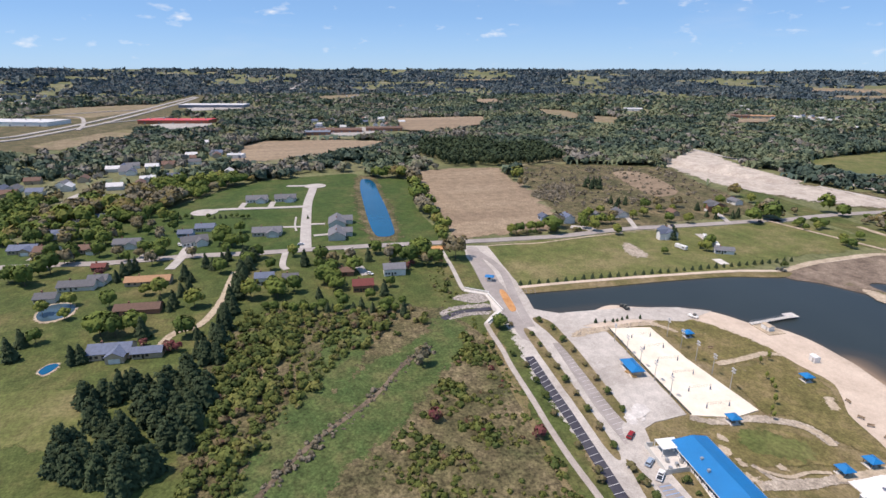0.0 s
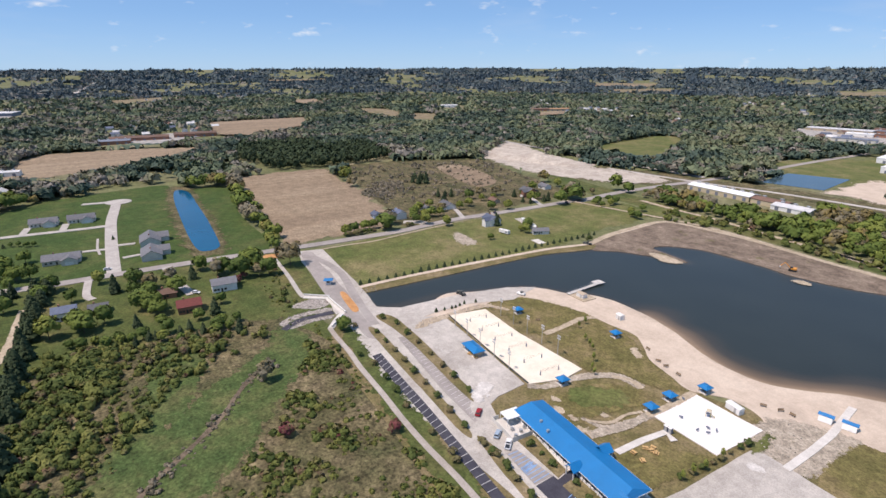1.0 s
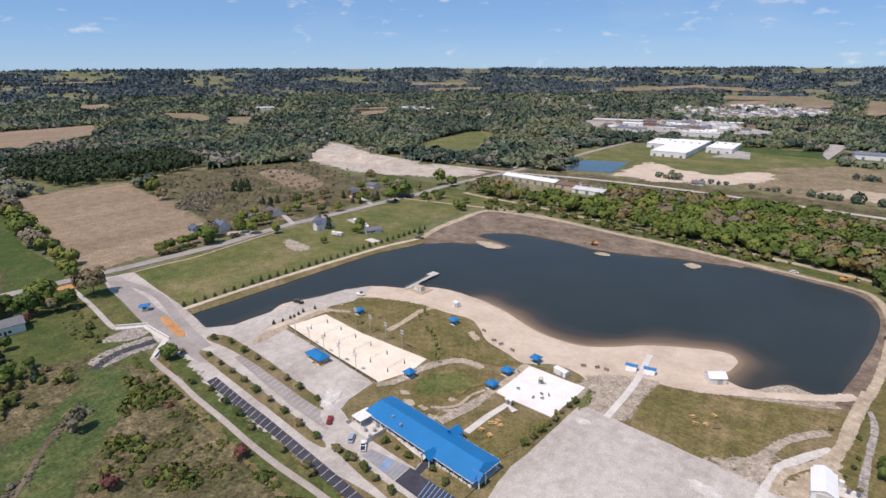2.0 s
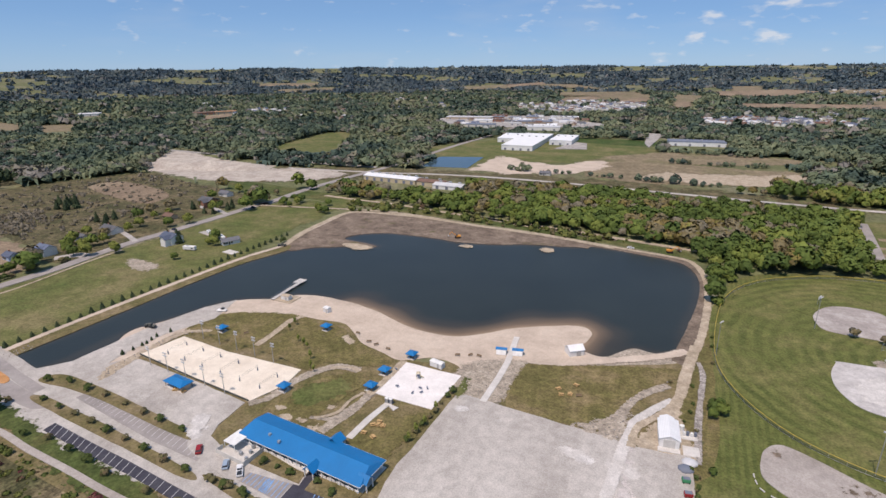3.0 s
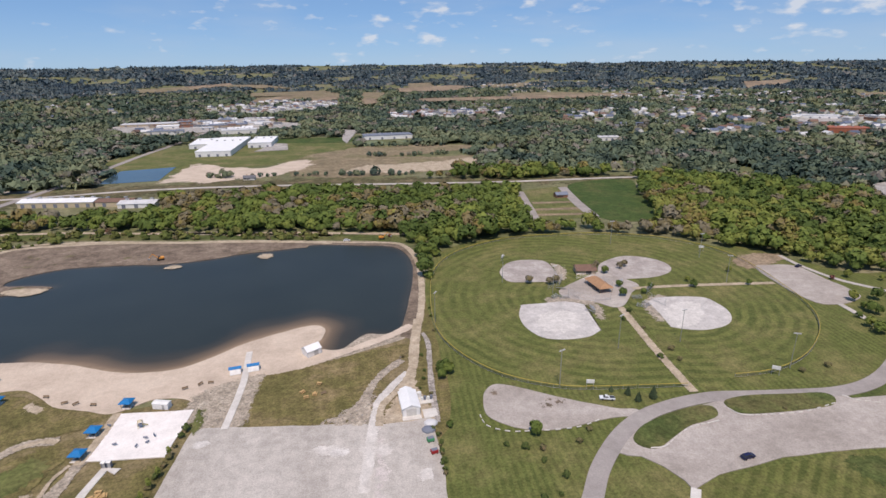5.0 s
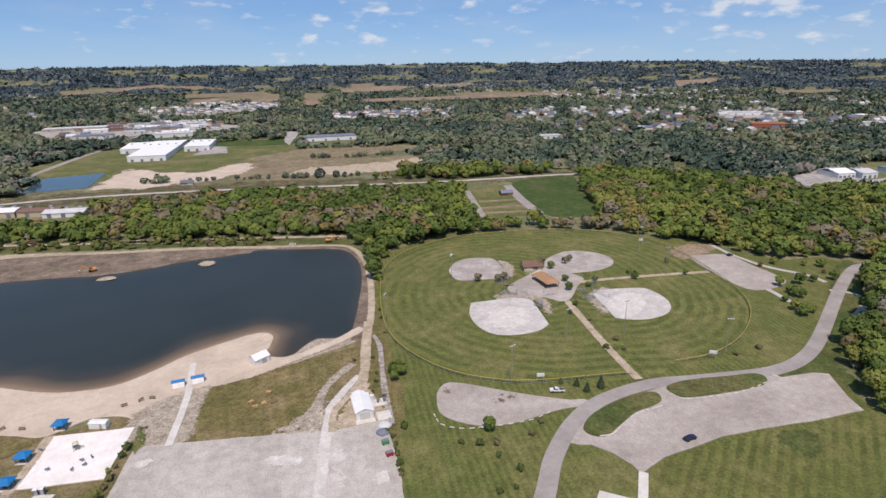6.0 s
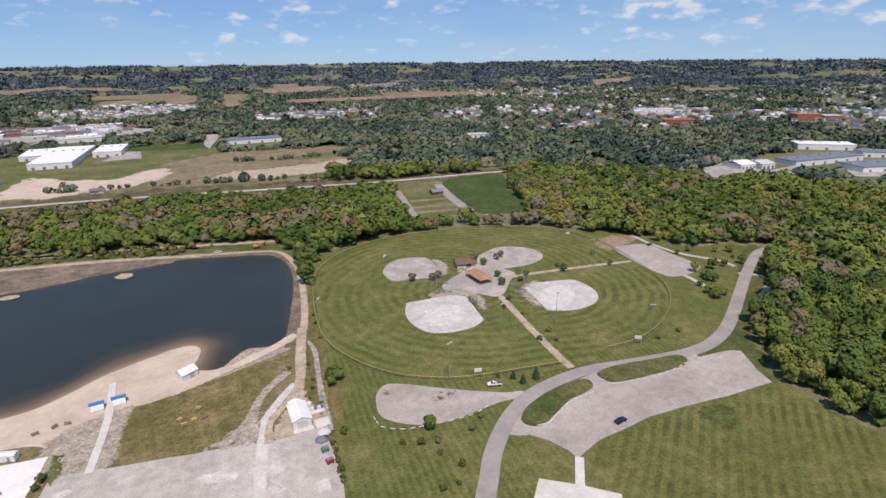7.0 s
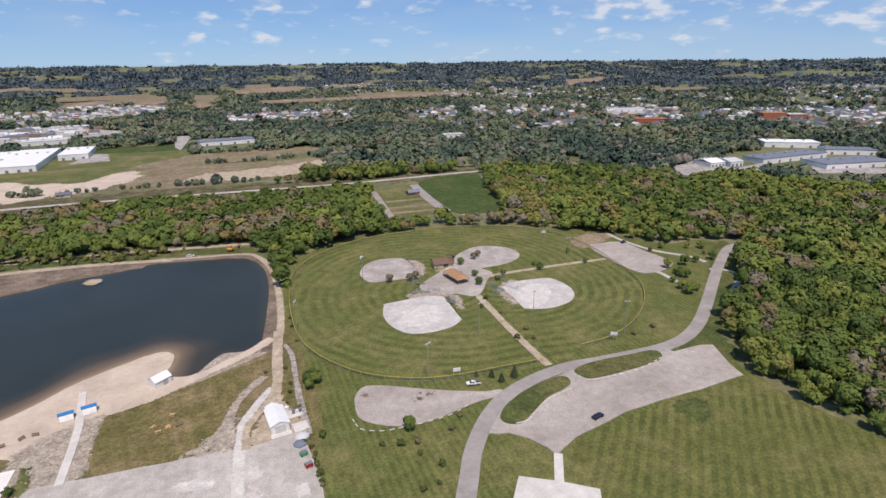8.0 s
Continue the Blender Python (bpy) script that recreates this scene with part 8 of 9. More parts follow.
def leaf_parts(centre, out, size, tint, stray=0.30):
    """Sprays of leaves: small loose triangles that lie roughly along the crown's surface."""
    n = len(centre)
    nor = unit(out + rng.normal(0, stray, (n, 3)))
    side = unit(np.cross(nor, rng.normal(size=(n, 3))))
    other = np.cross(nor, side)
    s = size[:, None]
    j = rng.uniform(0.7, 1.3, (n, 3, 1))
    v = np.stack([centre + side * s * j[:, 0], centre + (-0.5 * side + 0.8 * other) * s * j[:, 1], centre + (-0.5 * side - 0.8 * other) * s * j[:, 2]], 1)
    shade = unit(0.65 * out + 0.35 * nor)
    return v.reshape(-1, 3), np.arange(3 * n).reshape(-1, 3), np.repeat(tint, 3), np.repeat(shade, 3, axis=0)


def joined(*sets):
    shift, rows = 0, []
    for v, f, t, o in sets:
        rows.append((v, f + shift, t, o))
        shift += len(v)
    return raw_mesh(*(np.concatenate(q) for q in zip(*rows)))


def clumps(centre, size, tint):
    return raw_mesh(*clump_parts(centre, size, tint)[:3])


def ground_z(x, y):
    return 91.8 * (np.maximum(np.hypot(x, y) - 2200, 0) / 2700) ** 2


def leafy(x, y, r, h, tint, lobes, leaves, full=0.42, core=0.62):
    """Leafy crowns: each a cluster of rounded lobes set round a core tinted darker as inner shade, every lobe covered
    with sprays of leaves.
    """
    n = len(x)
    half = h * full
    mid = np.stack([x, y, ground_z(x, y) + h - half], -1)[:, None, :]
    reach = np.stack([r, r, half], -1)[:, None, :]
    k = np.arange(lobes)
    level = np.clip(0.95 - 1.35 * (k + 0.5) / lobes + rng.normal(0, 0.12, (n, lobes)), -0.6, 1)
    az = k * 2.4 + rng.uniform(0, 6.283, (n, 1)) + rng.normal(0, 0.35, (n, lobes))
    flat = np.sqrt(1 - level ** 2)
    u = np.stack([flat * np.cos(az), flat * np.sin(az), level], -1)
    size = rng.uniform(0.34, 0.62, (n, lobes, 1)) * (7.0 / lobes) ** 0.36
    centre = mid + u * reach * rng.uniform(0.42, 0.78, (n, lobes, 1))
    pick_lobe = np.arange(leaves) % lobes
    d = unit(unit(rng.normal(size=(n, leaves, 3))) + 0.55 * u[:, pick_lobe])
    span = (size * reach)[:, pick_lobe]
    at = centre[:, pick_lobe] + d * span * rng.uniform(0.72, 1.06, (n, leaves, 1))
    out = unit(0.75 * d + 0.45 * u[:, pick_lobe] + np.array([0, 0, 0.25]))
    area = 9.0 * lobes * (0.48 * (7.0 / lobes) ** 0.36) ** 2
    width = r[:, None] * rng.uniform(0.6, 1.25, (n, leaves)) * (area / leaves) ** 0.5
    of_lobe = np.clip(tint[:, None] + rng.normal(0, 0.035, (n, lobes)), 0, 1)
    t = np.clip(of_lobe[:, pick_lobe] + rng.normal(0, 0.03, (n, leaves)), 0, 1)
    sets = [leaf_parts(at.reshape(-1, 3), out.reshape(-1, 3), width.ravel(), t.ravel())]
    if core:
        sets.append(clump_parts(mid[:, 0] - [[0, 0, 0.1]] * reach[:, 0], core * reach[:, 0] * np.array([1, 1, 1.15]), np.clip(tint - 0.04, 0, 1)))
    return joined(*sets)


def needled(r, h, tint, whorls, leaves, taper=0.72):
    """A conifer's crown: whorls of drooping boughs that shorten towards the tip, each a flat spray of needles."""
    at, out, width, shade, cores = [], [], [], [], []
    for j in range(whorls):
        u = (j + 0.5) / whorls
        ring = r * (1 - u) ** taper * min(1.0, 0.72 + 1.6 * u) + 0.05 * r
        for b in range(max(3, round(3 + 5 * (1 - u)))):
            a = rng.uniform(0, 6.283) if j > whorls - 3 else b * 6.283 / max(3, round(3 + 5 * (1 - u))) + j * 1.1 + rng.normal(0, 0.2)
            reach = ring * rng.uniform(0.72, 1.12)
            s = rng.uniform(0.25, 1.0, leaves) ** 0.6
            wide = 0.34 * ring * np.sin(math.pi * np.clip(s, 0.12, 0.95)) + 0.06 * r
            off = rng.uniform(-1, 1, leaves) * wide
            z = h * (0.07 + 0.90 * u) - 0.22 * reach * s ** 1.5 + rng.normal(0, 0.022 * h, leaves)
            ca, sa = math.cos(a), math.sin(a)
            at.append(np.stack([s * reach * ca - off * sa, s * reach * sa + off * ca, z], -1))
            out.append(np.stack([0.62 * s * ca - 0.5 * off / (wide + 0.01) * sa, 0.62 * s * sa + 0.5 * off / (wide + 0.01) * ca, 0.62 + 0 * s], -1))
            width.append(rng.uniform(0.6, 1.3, leaves) * (0.12 + 0.16 * (1 - u)) * r * (18 / leaves) ** 0.5)
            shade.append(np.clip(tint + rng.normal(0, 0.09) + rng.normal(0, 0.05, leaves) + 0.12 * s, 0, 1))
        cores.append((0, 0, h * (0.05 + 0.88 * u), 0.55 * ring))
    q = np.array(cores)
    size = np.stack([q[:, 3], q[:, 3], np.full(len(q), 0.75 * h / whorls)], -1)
    # the core clumps' lower tint paints in the shade inside the boughs
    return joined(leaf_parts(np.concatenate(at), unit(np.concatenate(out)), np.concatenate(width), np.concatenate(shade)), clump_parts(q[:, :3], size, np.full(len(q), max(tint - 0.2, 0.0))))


def spots(r0, r1, spacing, a0=-68.0, a1=116.0):
    """Jittered points over a ring sector, with the plan's angle to the left of straight ahead."""
    g = np.arange(-r1, r1, spacing)
    x, y = (q.ravel() for q in np.meshgrid(g, g))
    x, y = x + rng.uniform(-0.42, 0.42, len(x)) * spacing, y + rng.uniform(-0.42, 0.42, len(y)) * spacing
    d, a = np.hypot(x, y), np.degrees(np.arctan2(-x, y))
    k = (d > r0) & (d < r1) & (a > a0) & (a < a1)
    return x[k], y[k]


def wave(x, y, size, seed):
    """Smooth variation between 0 and 1 over the plan."""
    q = np.random.default_rng(seed)
    s = np.zeros(len(x))
    for i in range(7):
        a, f, p = q.uniform(0, 6.283), q.uniform(0.6, 2.2) / size, q.uniform(0, 6.283)
        s += np.sin(6.283 * f * (x * math.cos(a) + y * math.sin(a)) + p)
    return 0.5 + 0.5 * np.tanh(s / 2.2)


def free(x, y, reach=(1.0,)):
    """Where no clearing lies, nor one close behind: verges and yards keep their front open."""
    k = np.ones(len(x), bool)
    for s in reach:
        for poly in OPEN:
            k &= ~inside(x * s, y * s, poly)
    for poly in TOWN:
        k &= ~(inside(x, y, poly) & (rng.uniform(size=len(x)) < 0.5))
    return k


def closed(x, y):
    """Where woods stand close, beyond the lake: in drifts that grow wider with the distance."""
    d = np.hypot(x, y)
    near, wide = 0.6 * wave(x, y, 420, 11) + 0.4 * wave(x, y, 130, 19) - 0.33, 0.6 * wave(x, y, 800, 12) + 0.4 * wave(x, y, 260, 21) - 0.46
    k = np.clip((d - 1200) / 500, 0, 1)
    return (1 - k) * near + k * wide > 0


def thinned(x, y, sparse):
    return rng.uniform(size=len(x)) < np.where(closed(x, y), 1.0, sparse)


def drifts(x, y):
    """The kind of tree over the plan, from dark to pale; the darkest drifts also stand for cloud shade."""
    return (0.62 * wave(x, y, 330, 3) + 0.22 * wave(x, y, 90, 4) - 0.08) * np.clip((wave(x, y, 170, 18) - 0.10) / 0.15, 0, 1)


def wood(name, x, y, lobes, r, tall, label, bare=0.2, leaf="leaf", leaves=40, core=0.62, even=1.0):
    """A wood of leafy crowns: kinds of tree in drifts, with bare and olive ones among the green."""
    n = len(x)
    tint = np.clip(0.40 * wave(x, y, 260, 3) + 0.34 * wave(x, y, 62, 4) + rng.normal(-0.06, 0.15, n), 0, 0.74)
    if leaf != "leaf":
        tint = np.clip(drifts(x, y) + rng.normal(0, 0.09, n), 0, 0.74)
    # strip behind the lake: trees lower and barer, and toned down below
    shaded_strip = (y > 385) & (y < 545) & (x > -330) & (x < 130)
    brown = rng.uniform(size=n) < bare * (1 + 1.6 * ((x < -230) & (y < 420)) + 0.9 * shaded_strip) * 5 * np.clip(wave(x, y, 120, 5) - 0.35, 0, 1)
    # cloud shade over the strip, put into the leaf tint
    tint[shaded_strip] *= 0.62
    tint[brown] = rng.uniform(0.76, 1.0, brown.sum())
    lush = (0.78 + 0.44 * wave(x, y, 90, 6)) * rng.uniform(1 - 0.32 * even, 1 + 0.38 * even, n)
    rr, hh = r * lush * rng.uniform(0.88, 1.12, n), tall * lush * rng.uniform(0.85, 1.15, n)
    hh[shaded_strip] *= 0.82
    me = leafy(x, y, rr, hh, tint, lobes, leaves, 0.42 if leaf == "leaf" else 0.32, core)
    me.materials.append(M[leaf])
    return tagged(new(name, me), label, "woods", kind="stuff")


# ---- single trees ----


def crown_mesh(name, r, h, tint, k, material, conifer=False):
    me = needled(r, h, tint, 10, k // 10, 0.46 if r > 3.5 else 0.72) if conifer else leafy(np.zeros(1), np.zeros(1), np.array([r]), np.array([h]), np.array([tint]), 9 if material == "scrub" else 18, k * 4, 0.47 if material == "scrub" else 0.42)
    me.materials.append(M[material])
    me.name = name
    return me


def tree_kind(name, r, h, tint, k, material, label, conifer=False, category="tree", group=""):
    """One tree: a tapered trunk with limbs, and a crown of many clumps."""
    root = empty(name)
    if category != "shrub":
        bm = bmesh.new()
        rod(bm, (0, 0, -0.3), (0, 0, h * (0.9 if conifer else 0.62)), 0.035 * h * 0.55, 0.012 * h, n=7)
        if not conifer:
            for q in range(5):
                a, z = q * 1.3 + r, h * (0.28 + 0.07 * q)
                rod(bm, (0, 0, z), (r * 0.62 * math.cos(a), r * 0.62 * math.sin(a), z + h * 0.2), 0.011 * h, 0.004 * h, n=5)
        part("trunk", bm, M["bark"], root)
    crown = new("crown", crown_mesh("crown", r, h, tint, k, material, conifer))
    crown.parent = root
    return tagged(root, label, category, group)


used = {}


def plant(kinds, places, seed, low=0.8, high=1.2, z=0.1):
    """Copies of the kinds at the places, turned and sized by chance; the first of each kind is the kind itself."""
    q = random.Random(seed)
    for x, y in places:
        one = kinds[q.randrange(len(kinds))]
        s = 1.12 * q.uniform(low, high)
        m = Matrix.Translation((x, y, land(x, y) + z)) @ Matrix.Rotation(q.uniform(0, 6.283), 4, "Z") @ Matrix.Diagonal((s, s, s * q.uniform(0.9, 1.12), 1))
        if one.name not in used:
            used[one.name] = True
            one.matrix_basis = m
        else:
            copy_thing(one, m @ Matrix.Diagonal((*(1 / v for v in one.scale), 1)))


def fill(area, spacing, seed, share=1.0, avoid=()):
    """Jittered points inside an outline."""
    poly, q = np.array(area), np.random.default_rng(seed)
    gx, gy = np.meshgrid(np.arange(poly[:, 0].min(), poly[:, 0].max(), spacing), np.arange(poly[:, 1].min(), poly[:, 1].max(), spacing))
    x = gx.ravel() + q.uniform(-0.45, 0.45, gx.size) * spacing
    y = gy.ravel() + q.uniform(-0.45, 0.45, gx.size) * spacing
    k = inside(x, y, poly) & (q.uniform(size=len(x)) < share)
    for other in avoid:
        k &= ~inside(x, y, other)
    return [(a, b) for a, b in zip(x[k].tolist(), y[k].tolist())]


BUILT = OPEN[KEEP_FROM:]
green = [tree_kind("maple_tree", 4.2, 8.5, 0.05, 130, "leaf", "round dark green leafy tree on a lawn"), tree_kind("maple_tree", 4.0, 8.0, 0.2, 130, "leaf", "round green leafy tree in spring leaf"),
         tree_kind("maple_tree", 4.8, 9.0, 0.35, 140, "leaf", "broad bright green tree in spring leaf"), tree_kind("maple_tree", 3.8, 7.6, 0.55, 120, "leaf", "yellow green tree in young leaf")]
bare = [tree_kind("ash_tree", 3.8, 9.0, 0.88, 80, "leaf", "brownish tree just coming into bud"), tree_kind("ash_tree", 3.4, 9.0, 0.93, 70, "leaf", "grey bare tree in early spring")]
big = tree_kind("willow_tree", 7.0, 13.0, 0.87, 260, "leaf", "broad orange brown tree at the park entrance")
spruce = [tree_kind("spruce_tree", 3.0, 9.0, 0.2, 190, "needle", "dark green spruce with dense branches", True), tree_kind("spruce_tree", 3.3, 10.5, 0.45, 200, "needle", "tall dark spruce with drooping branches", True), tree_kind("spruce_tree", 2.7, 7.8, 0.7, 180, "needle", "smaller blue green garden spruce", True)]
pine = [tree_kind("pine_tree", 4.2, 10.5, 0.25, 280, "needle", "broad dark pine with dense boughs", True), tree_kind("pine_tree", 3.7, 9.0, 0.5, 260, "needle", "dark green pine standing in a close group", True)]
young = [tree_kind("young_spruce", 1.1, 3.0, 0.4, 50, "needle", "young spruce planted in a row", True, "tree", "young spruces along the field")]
shrub = [tree_kind("shrub", 1.0, 1.7, 0.1, 40, "scrub", "rounded dark shrub in a planted strip", False, "shrub", "shrubs of the car park"), tree_kind("shrub", 0.9, 1.5, 0.85, 36, "scrub", "brownish shrub in a planted strip", False, "shrub", "shrubs of the car park")]
slim = [tree_kind("sapling", 0.75, 4.4, 0.5, 36, "leaf", "slender young tree planted in the grass", False, "tree", "young trees of the park")]
red = [tree_kind("plum_tree", 2.0, 4.2, 1.0, 70, "scrub", "small dark red ornamental tree")]

# the farmyards and gardens west of the park
plant(pine, [(-168.2, -72.8), (-164.8, -68.3), (-161.9, -65.4), (-163.5, -63.1), (-159.0, -59.2), (-159.4, -56.2), (-152.3, -52.1), (-155.5, -51.8), (-155.8, -49.5), (-157.5, -46.9), (-158.9, -44.6), (-173.5, -72.3), (-170.3, -66.4), (-166.1, -59.7), (-162.9, -52.7), (-177.1, -70.5), (-169.8, -57.5)], 1, 0.85, 1.15)
plant(pine, fill([(-193.7, -56.8), (-201.2, -53.7), (-204.4, -48.7), (-216.6, -44.8), (-220.9, -39.5), (-202.6, -32.1), (-187.9, -31.6), (-176.6, -33.5), (-166.0, -35.8), (-169.2, -41.3), (-173.5, -48.8), (-182.1, -48.5)], 5.6, 71), 71, 0.85, 1.2)
plant(pine + spruce[:2], [(-205.3, -74.7), (-203.1, -71.0), (-205.7, -68.4), (-203.1, -65.0), (-207.7, -63.8), (-208.6, -58.7), (-209.3, -54.3), (-208.1, -61.1), (-185.9, -65.4), (-181.7, -61.8), (-177.1, -58.8), (-175.4, -55.2), (-176.8, -53.8), (-189.3, -68.1), (-183.1, -58.2), (-195.2, -69.7)], 72, 0.75, 1.05)
plant(spruce + pine[1:], [(-232.0, -39.1), (-232.7, -34.6), (-240.0, -30.5), (-248.9, -34.1), (-255.2, -29.0), (-268.6, -30.9), (-273.5, -26.6), (-285.8, -28.9), (-293.9, -25.0), (-307.9, -27.4), (-317.4, -23.5), (-331.3, -25.2), (-338.0, -20.9), (-351.6, -23.3), (-354.6, -18.5), (-225.9, -35.4), (-225.6, -31.1)], 2, 0.85, 1.15)
plant(spruce[2:] + green[:2], [(-274.6, -11.5), (-270.4, -7.1), (-273.9, -1.6), (-267.6, 2.4), (-270.4, 7.6), (-264.6, 12.4), (-266.1, 17.1), (-261.8, 21.8), (-265.1, 27.5), (-260.1, 32.0), (-261.7, 36.4), (-255.9, 41.3), (-256.8, 48.0), (-259.8, 57.7)], 73, 0.45, 0.75)
plant(spruce, [(-240.7, -89.1), (-241.1, -85.9), (-355.9, -87.2), (-347.4, -92.2), (-338.5, -93.9), (-352.6, -89.6), (-286.0, -58.6), (-290.5, -56.8), (-305.4, -55.2), (-315.5, -52.7), (-326.1, -52.4), (-292.5, -63.6), (-344.5, -42.2), (-348.9, -46.5), (-349.1, -36.6), (-359.4, -34.2), (-250.1, -41.5), (-263.0, -121.1), (-264.0, -115.5), (-250.9, -115.1), (-257.2, -65.2)], 3, 0.65, 1.0)
plant(green, [(-300.1, -88.9), (-357.7, -152.0), (-361.9, -140.5), (-345.8, -142.2), (-365.3, -135.7), (-384.6, -79.8), (-391.0, -76.7), (-424.1, -29.5), (-388.3, -33.3), (-401.0, -40.0), (-292.4, -6.4), (-293.5, 3.9), (-290.5, -18.8), (-338.9, 23.2), (-298.2, 25.9), (-302.3, 21.1), (-313.8, 26.9), (-386.3, -26.5), (-262.2, -77.9), (-266.1, -85.1), (-264.6, -70.1), (-254.0, -46.7), (-346.8, -21.8), (-332.9, 70.1), (-328.1, 86.1), (-345.6, 59.3), (-317.7, 75.9), (-313.1, 91.3), (-358.8, -16.8), (-287.5, -46.7)], 4, 0.95, 1.45)
plant(green + spruce, [(-258.9, 13.1), (-262.6, 19.1), (-258.3, 24.3), (-253.5, 30.8), (-249.5, 37.3), (-266.0, 7.9), (-264.9, 2.3), (-271.8, -1.7), (-251.6, 46.3), (-252.6, 52.4), (-246.1, 55.4), (-272.1, 42.7), (-276.9, 26.5), (-261.7, 51.4), (-280.0, 16.3)], 5, 0.45, 0.75)
plant([big], [(-321.6, 107.8)], 61, 1.0, 1.0)
plant(bare, [(-314.6, 86.2), (-329.6, 65.6), (-331.5, 29.6), (-379.4, -130.8), (-364.1, -79.8), (-197.6, 52.1), (-336.9, 41.0)], 6, 0.8, 1.2)
plant(red, [(-241.1, -52.1), (-240.0, -48.5), (-250.0, -63.9), (-317.2, 77.6), (-310.3, 72.3), (-139.7, 77.8), (-159.1, 46.3), (-353.6, -106.3)], 7, 0.8, 1.3)
plant(green + bare, fill([(-462.0, -197.7), (-500.5, -132.6), (-525.2, -116.1), (-468.4, -85.1), (-433.8, -102.9), (-429.5, -145.1), (-424.1, -183.6)], 13, 8, 0.8, BUILT), 8, 0.8, 1.2)
plant(green + spruce[:1], fill([(-379.7, -167.1), (-371.2, -103.6), (-364.8, -29.3), (-319.5, -30.4), (-295.2, -59.9), (-288.3, -84.9), (-276.3, -128.6)], 18, 9, 0.36, BUILT), 9, 0.75, 1.25)
plant(spruce[2:] + green[:1], [(-449.3, 21.9), (-464.4, -29.3), (-463.1, -24.9), (-470.8, -38.4), (-469.4, -33.9), (-470.2, -42.8), (-471.5, -47.2), (-471.0, -51.5), (-472.3, -56.0), (-477.5, -73.7), (-476.2, -69.3), (-476.9, -77.9)], 10, 0.35, 0.5)
plant(green + bare, fill([(-506.6, -214.4), (-537.5, -171.6), (-535.1, -113.4), (-464.6, -72.2), (-409.1, -76.5), (-415.9, -99.4), (-418.0, -141.8), (-410.5, -178.6)], 12, 41, 0.75, BUILT), 41, 0.8, 1.3)
plant(green[:2] + bare[:1], fill([(-404.2, -157.3), (-394.7, -63.7), (-398.2, -30.8), (-369.6, -29.5), (-370.8, -87.4), (-383.1, -150.4)], 14, 42, 0.7, BUILT), 42, 0.7, 1.2)
plant(green + spruce, fill([(-364.9, -25.8), (-349.1, 89.6), (-286.5, 80.1), (-260.9, 54.3), (-279.4, -19.9)], 16, 43, 0.6, BUILT), 43, 0.6, 1.15)
plant(green + bare[:1], fill([(-358.0, -159.0), (-379.4, -130.8), (-360.0, -101.1), (-264.3, -88.8), (-248.2, -105.9), (-252.3, -119.7)], 17, 44, 0.16, BUILT), 44, 0.7, 1.2)
# the road and houses north of the lake
plant(green + bare[:1] + spruce[:1], fill([(-405.5, 235.0), (-407.4, 298.5), (-396.5, 350.2), (-412.7, 422.8), (-375.6, 451.7), (-341.5, 438.5), (-348.7, 349.7), (-358.3, 269.6), (-364.0, 221.9)], 17, 11, 0.55, BUILT), 11, 0.7, 1.15)
plant(green, [(-345.4, 246.3), (-293.0, 278.3), (-286.8, 277.6), (-295.4, 287.7), (-290.1, 245.7), (-364.2, 183.0), (-362.6, 172.8), (-360.3, 164.8), (-365.1, 190.6), (-365.4, 200.5), (-367.3, 239.1), (-359.3, 226.6), (-369.9, 230.4), (-315.7, 390.5), (-306.5, 388.5), (-316.9, 409.5), (-306.3, 405.6), (-268.9, 381.4), (-263.0, 379.1), (-274.4, 385.8), (-276.0, 404.3)], 12, 0.6, 1.0)
plant(spruce, [(-315.1, 272.6), (-497.6, 319.5), (-512.3, 321.6), (-485.9, 309.6), (-501.8, 325.6), (-495.1, 307.9), (-483.6, 317.5)], 13, 0.8, 1.1)
plant(green, [(-337.6, 240.9), (-351.1, 229.7), (-377.9, 235.8), (-367.3, 246.2), (-372.8, 279.5), (-348.5, 314.4), (-378.3, 359.5), (-386.8, 315.3), (-319.0, 397.6), (-305.0, 398.6)], 75, 0.75, 1.1)
plant(spruce, [(-423.7, 291.8), (-422.5, 299.5), (-416.4, 302.2), (-324.9, 283.1), (-325.1, 273.5), (-326.7, 269.6), (-361.0, 343.7), (-350.6, 360.2), (-351.1, 366.1), (-352.9, 345.4)], 76, 0.55, 0.85)
plant(bare[:1] + [big], [(-396.4, 341.8), (-345.0, 420.5)], 77, 0.6, 0.75)
plant(shrub, [(-357.4, 163.5), (-356.4, 166.4), (-356.2, 170.2), (-356.1, 174.1), (-357.2, 178.6), (-357.0, 182.6), (-356.9, 186.6), (-356.7, 196.8), (-357.8, 199.8), (-354.2, 215.8), (-354.0, 218.2), (-246.2, 301.6)], 78, 1.6, 2.6)
a, b = [(-266.4, 129.0), (-253.9, 315.6)]
plant(young, [(a[0] + (b[0] - a[0]) * i / 33, a[1] + (b[1] - a[1]) * i / 33) for i in range(34)], 14, 0.8, 1.15)
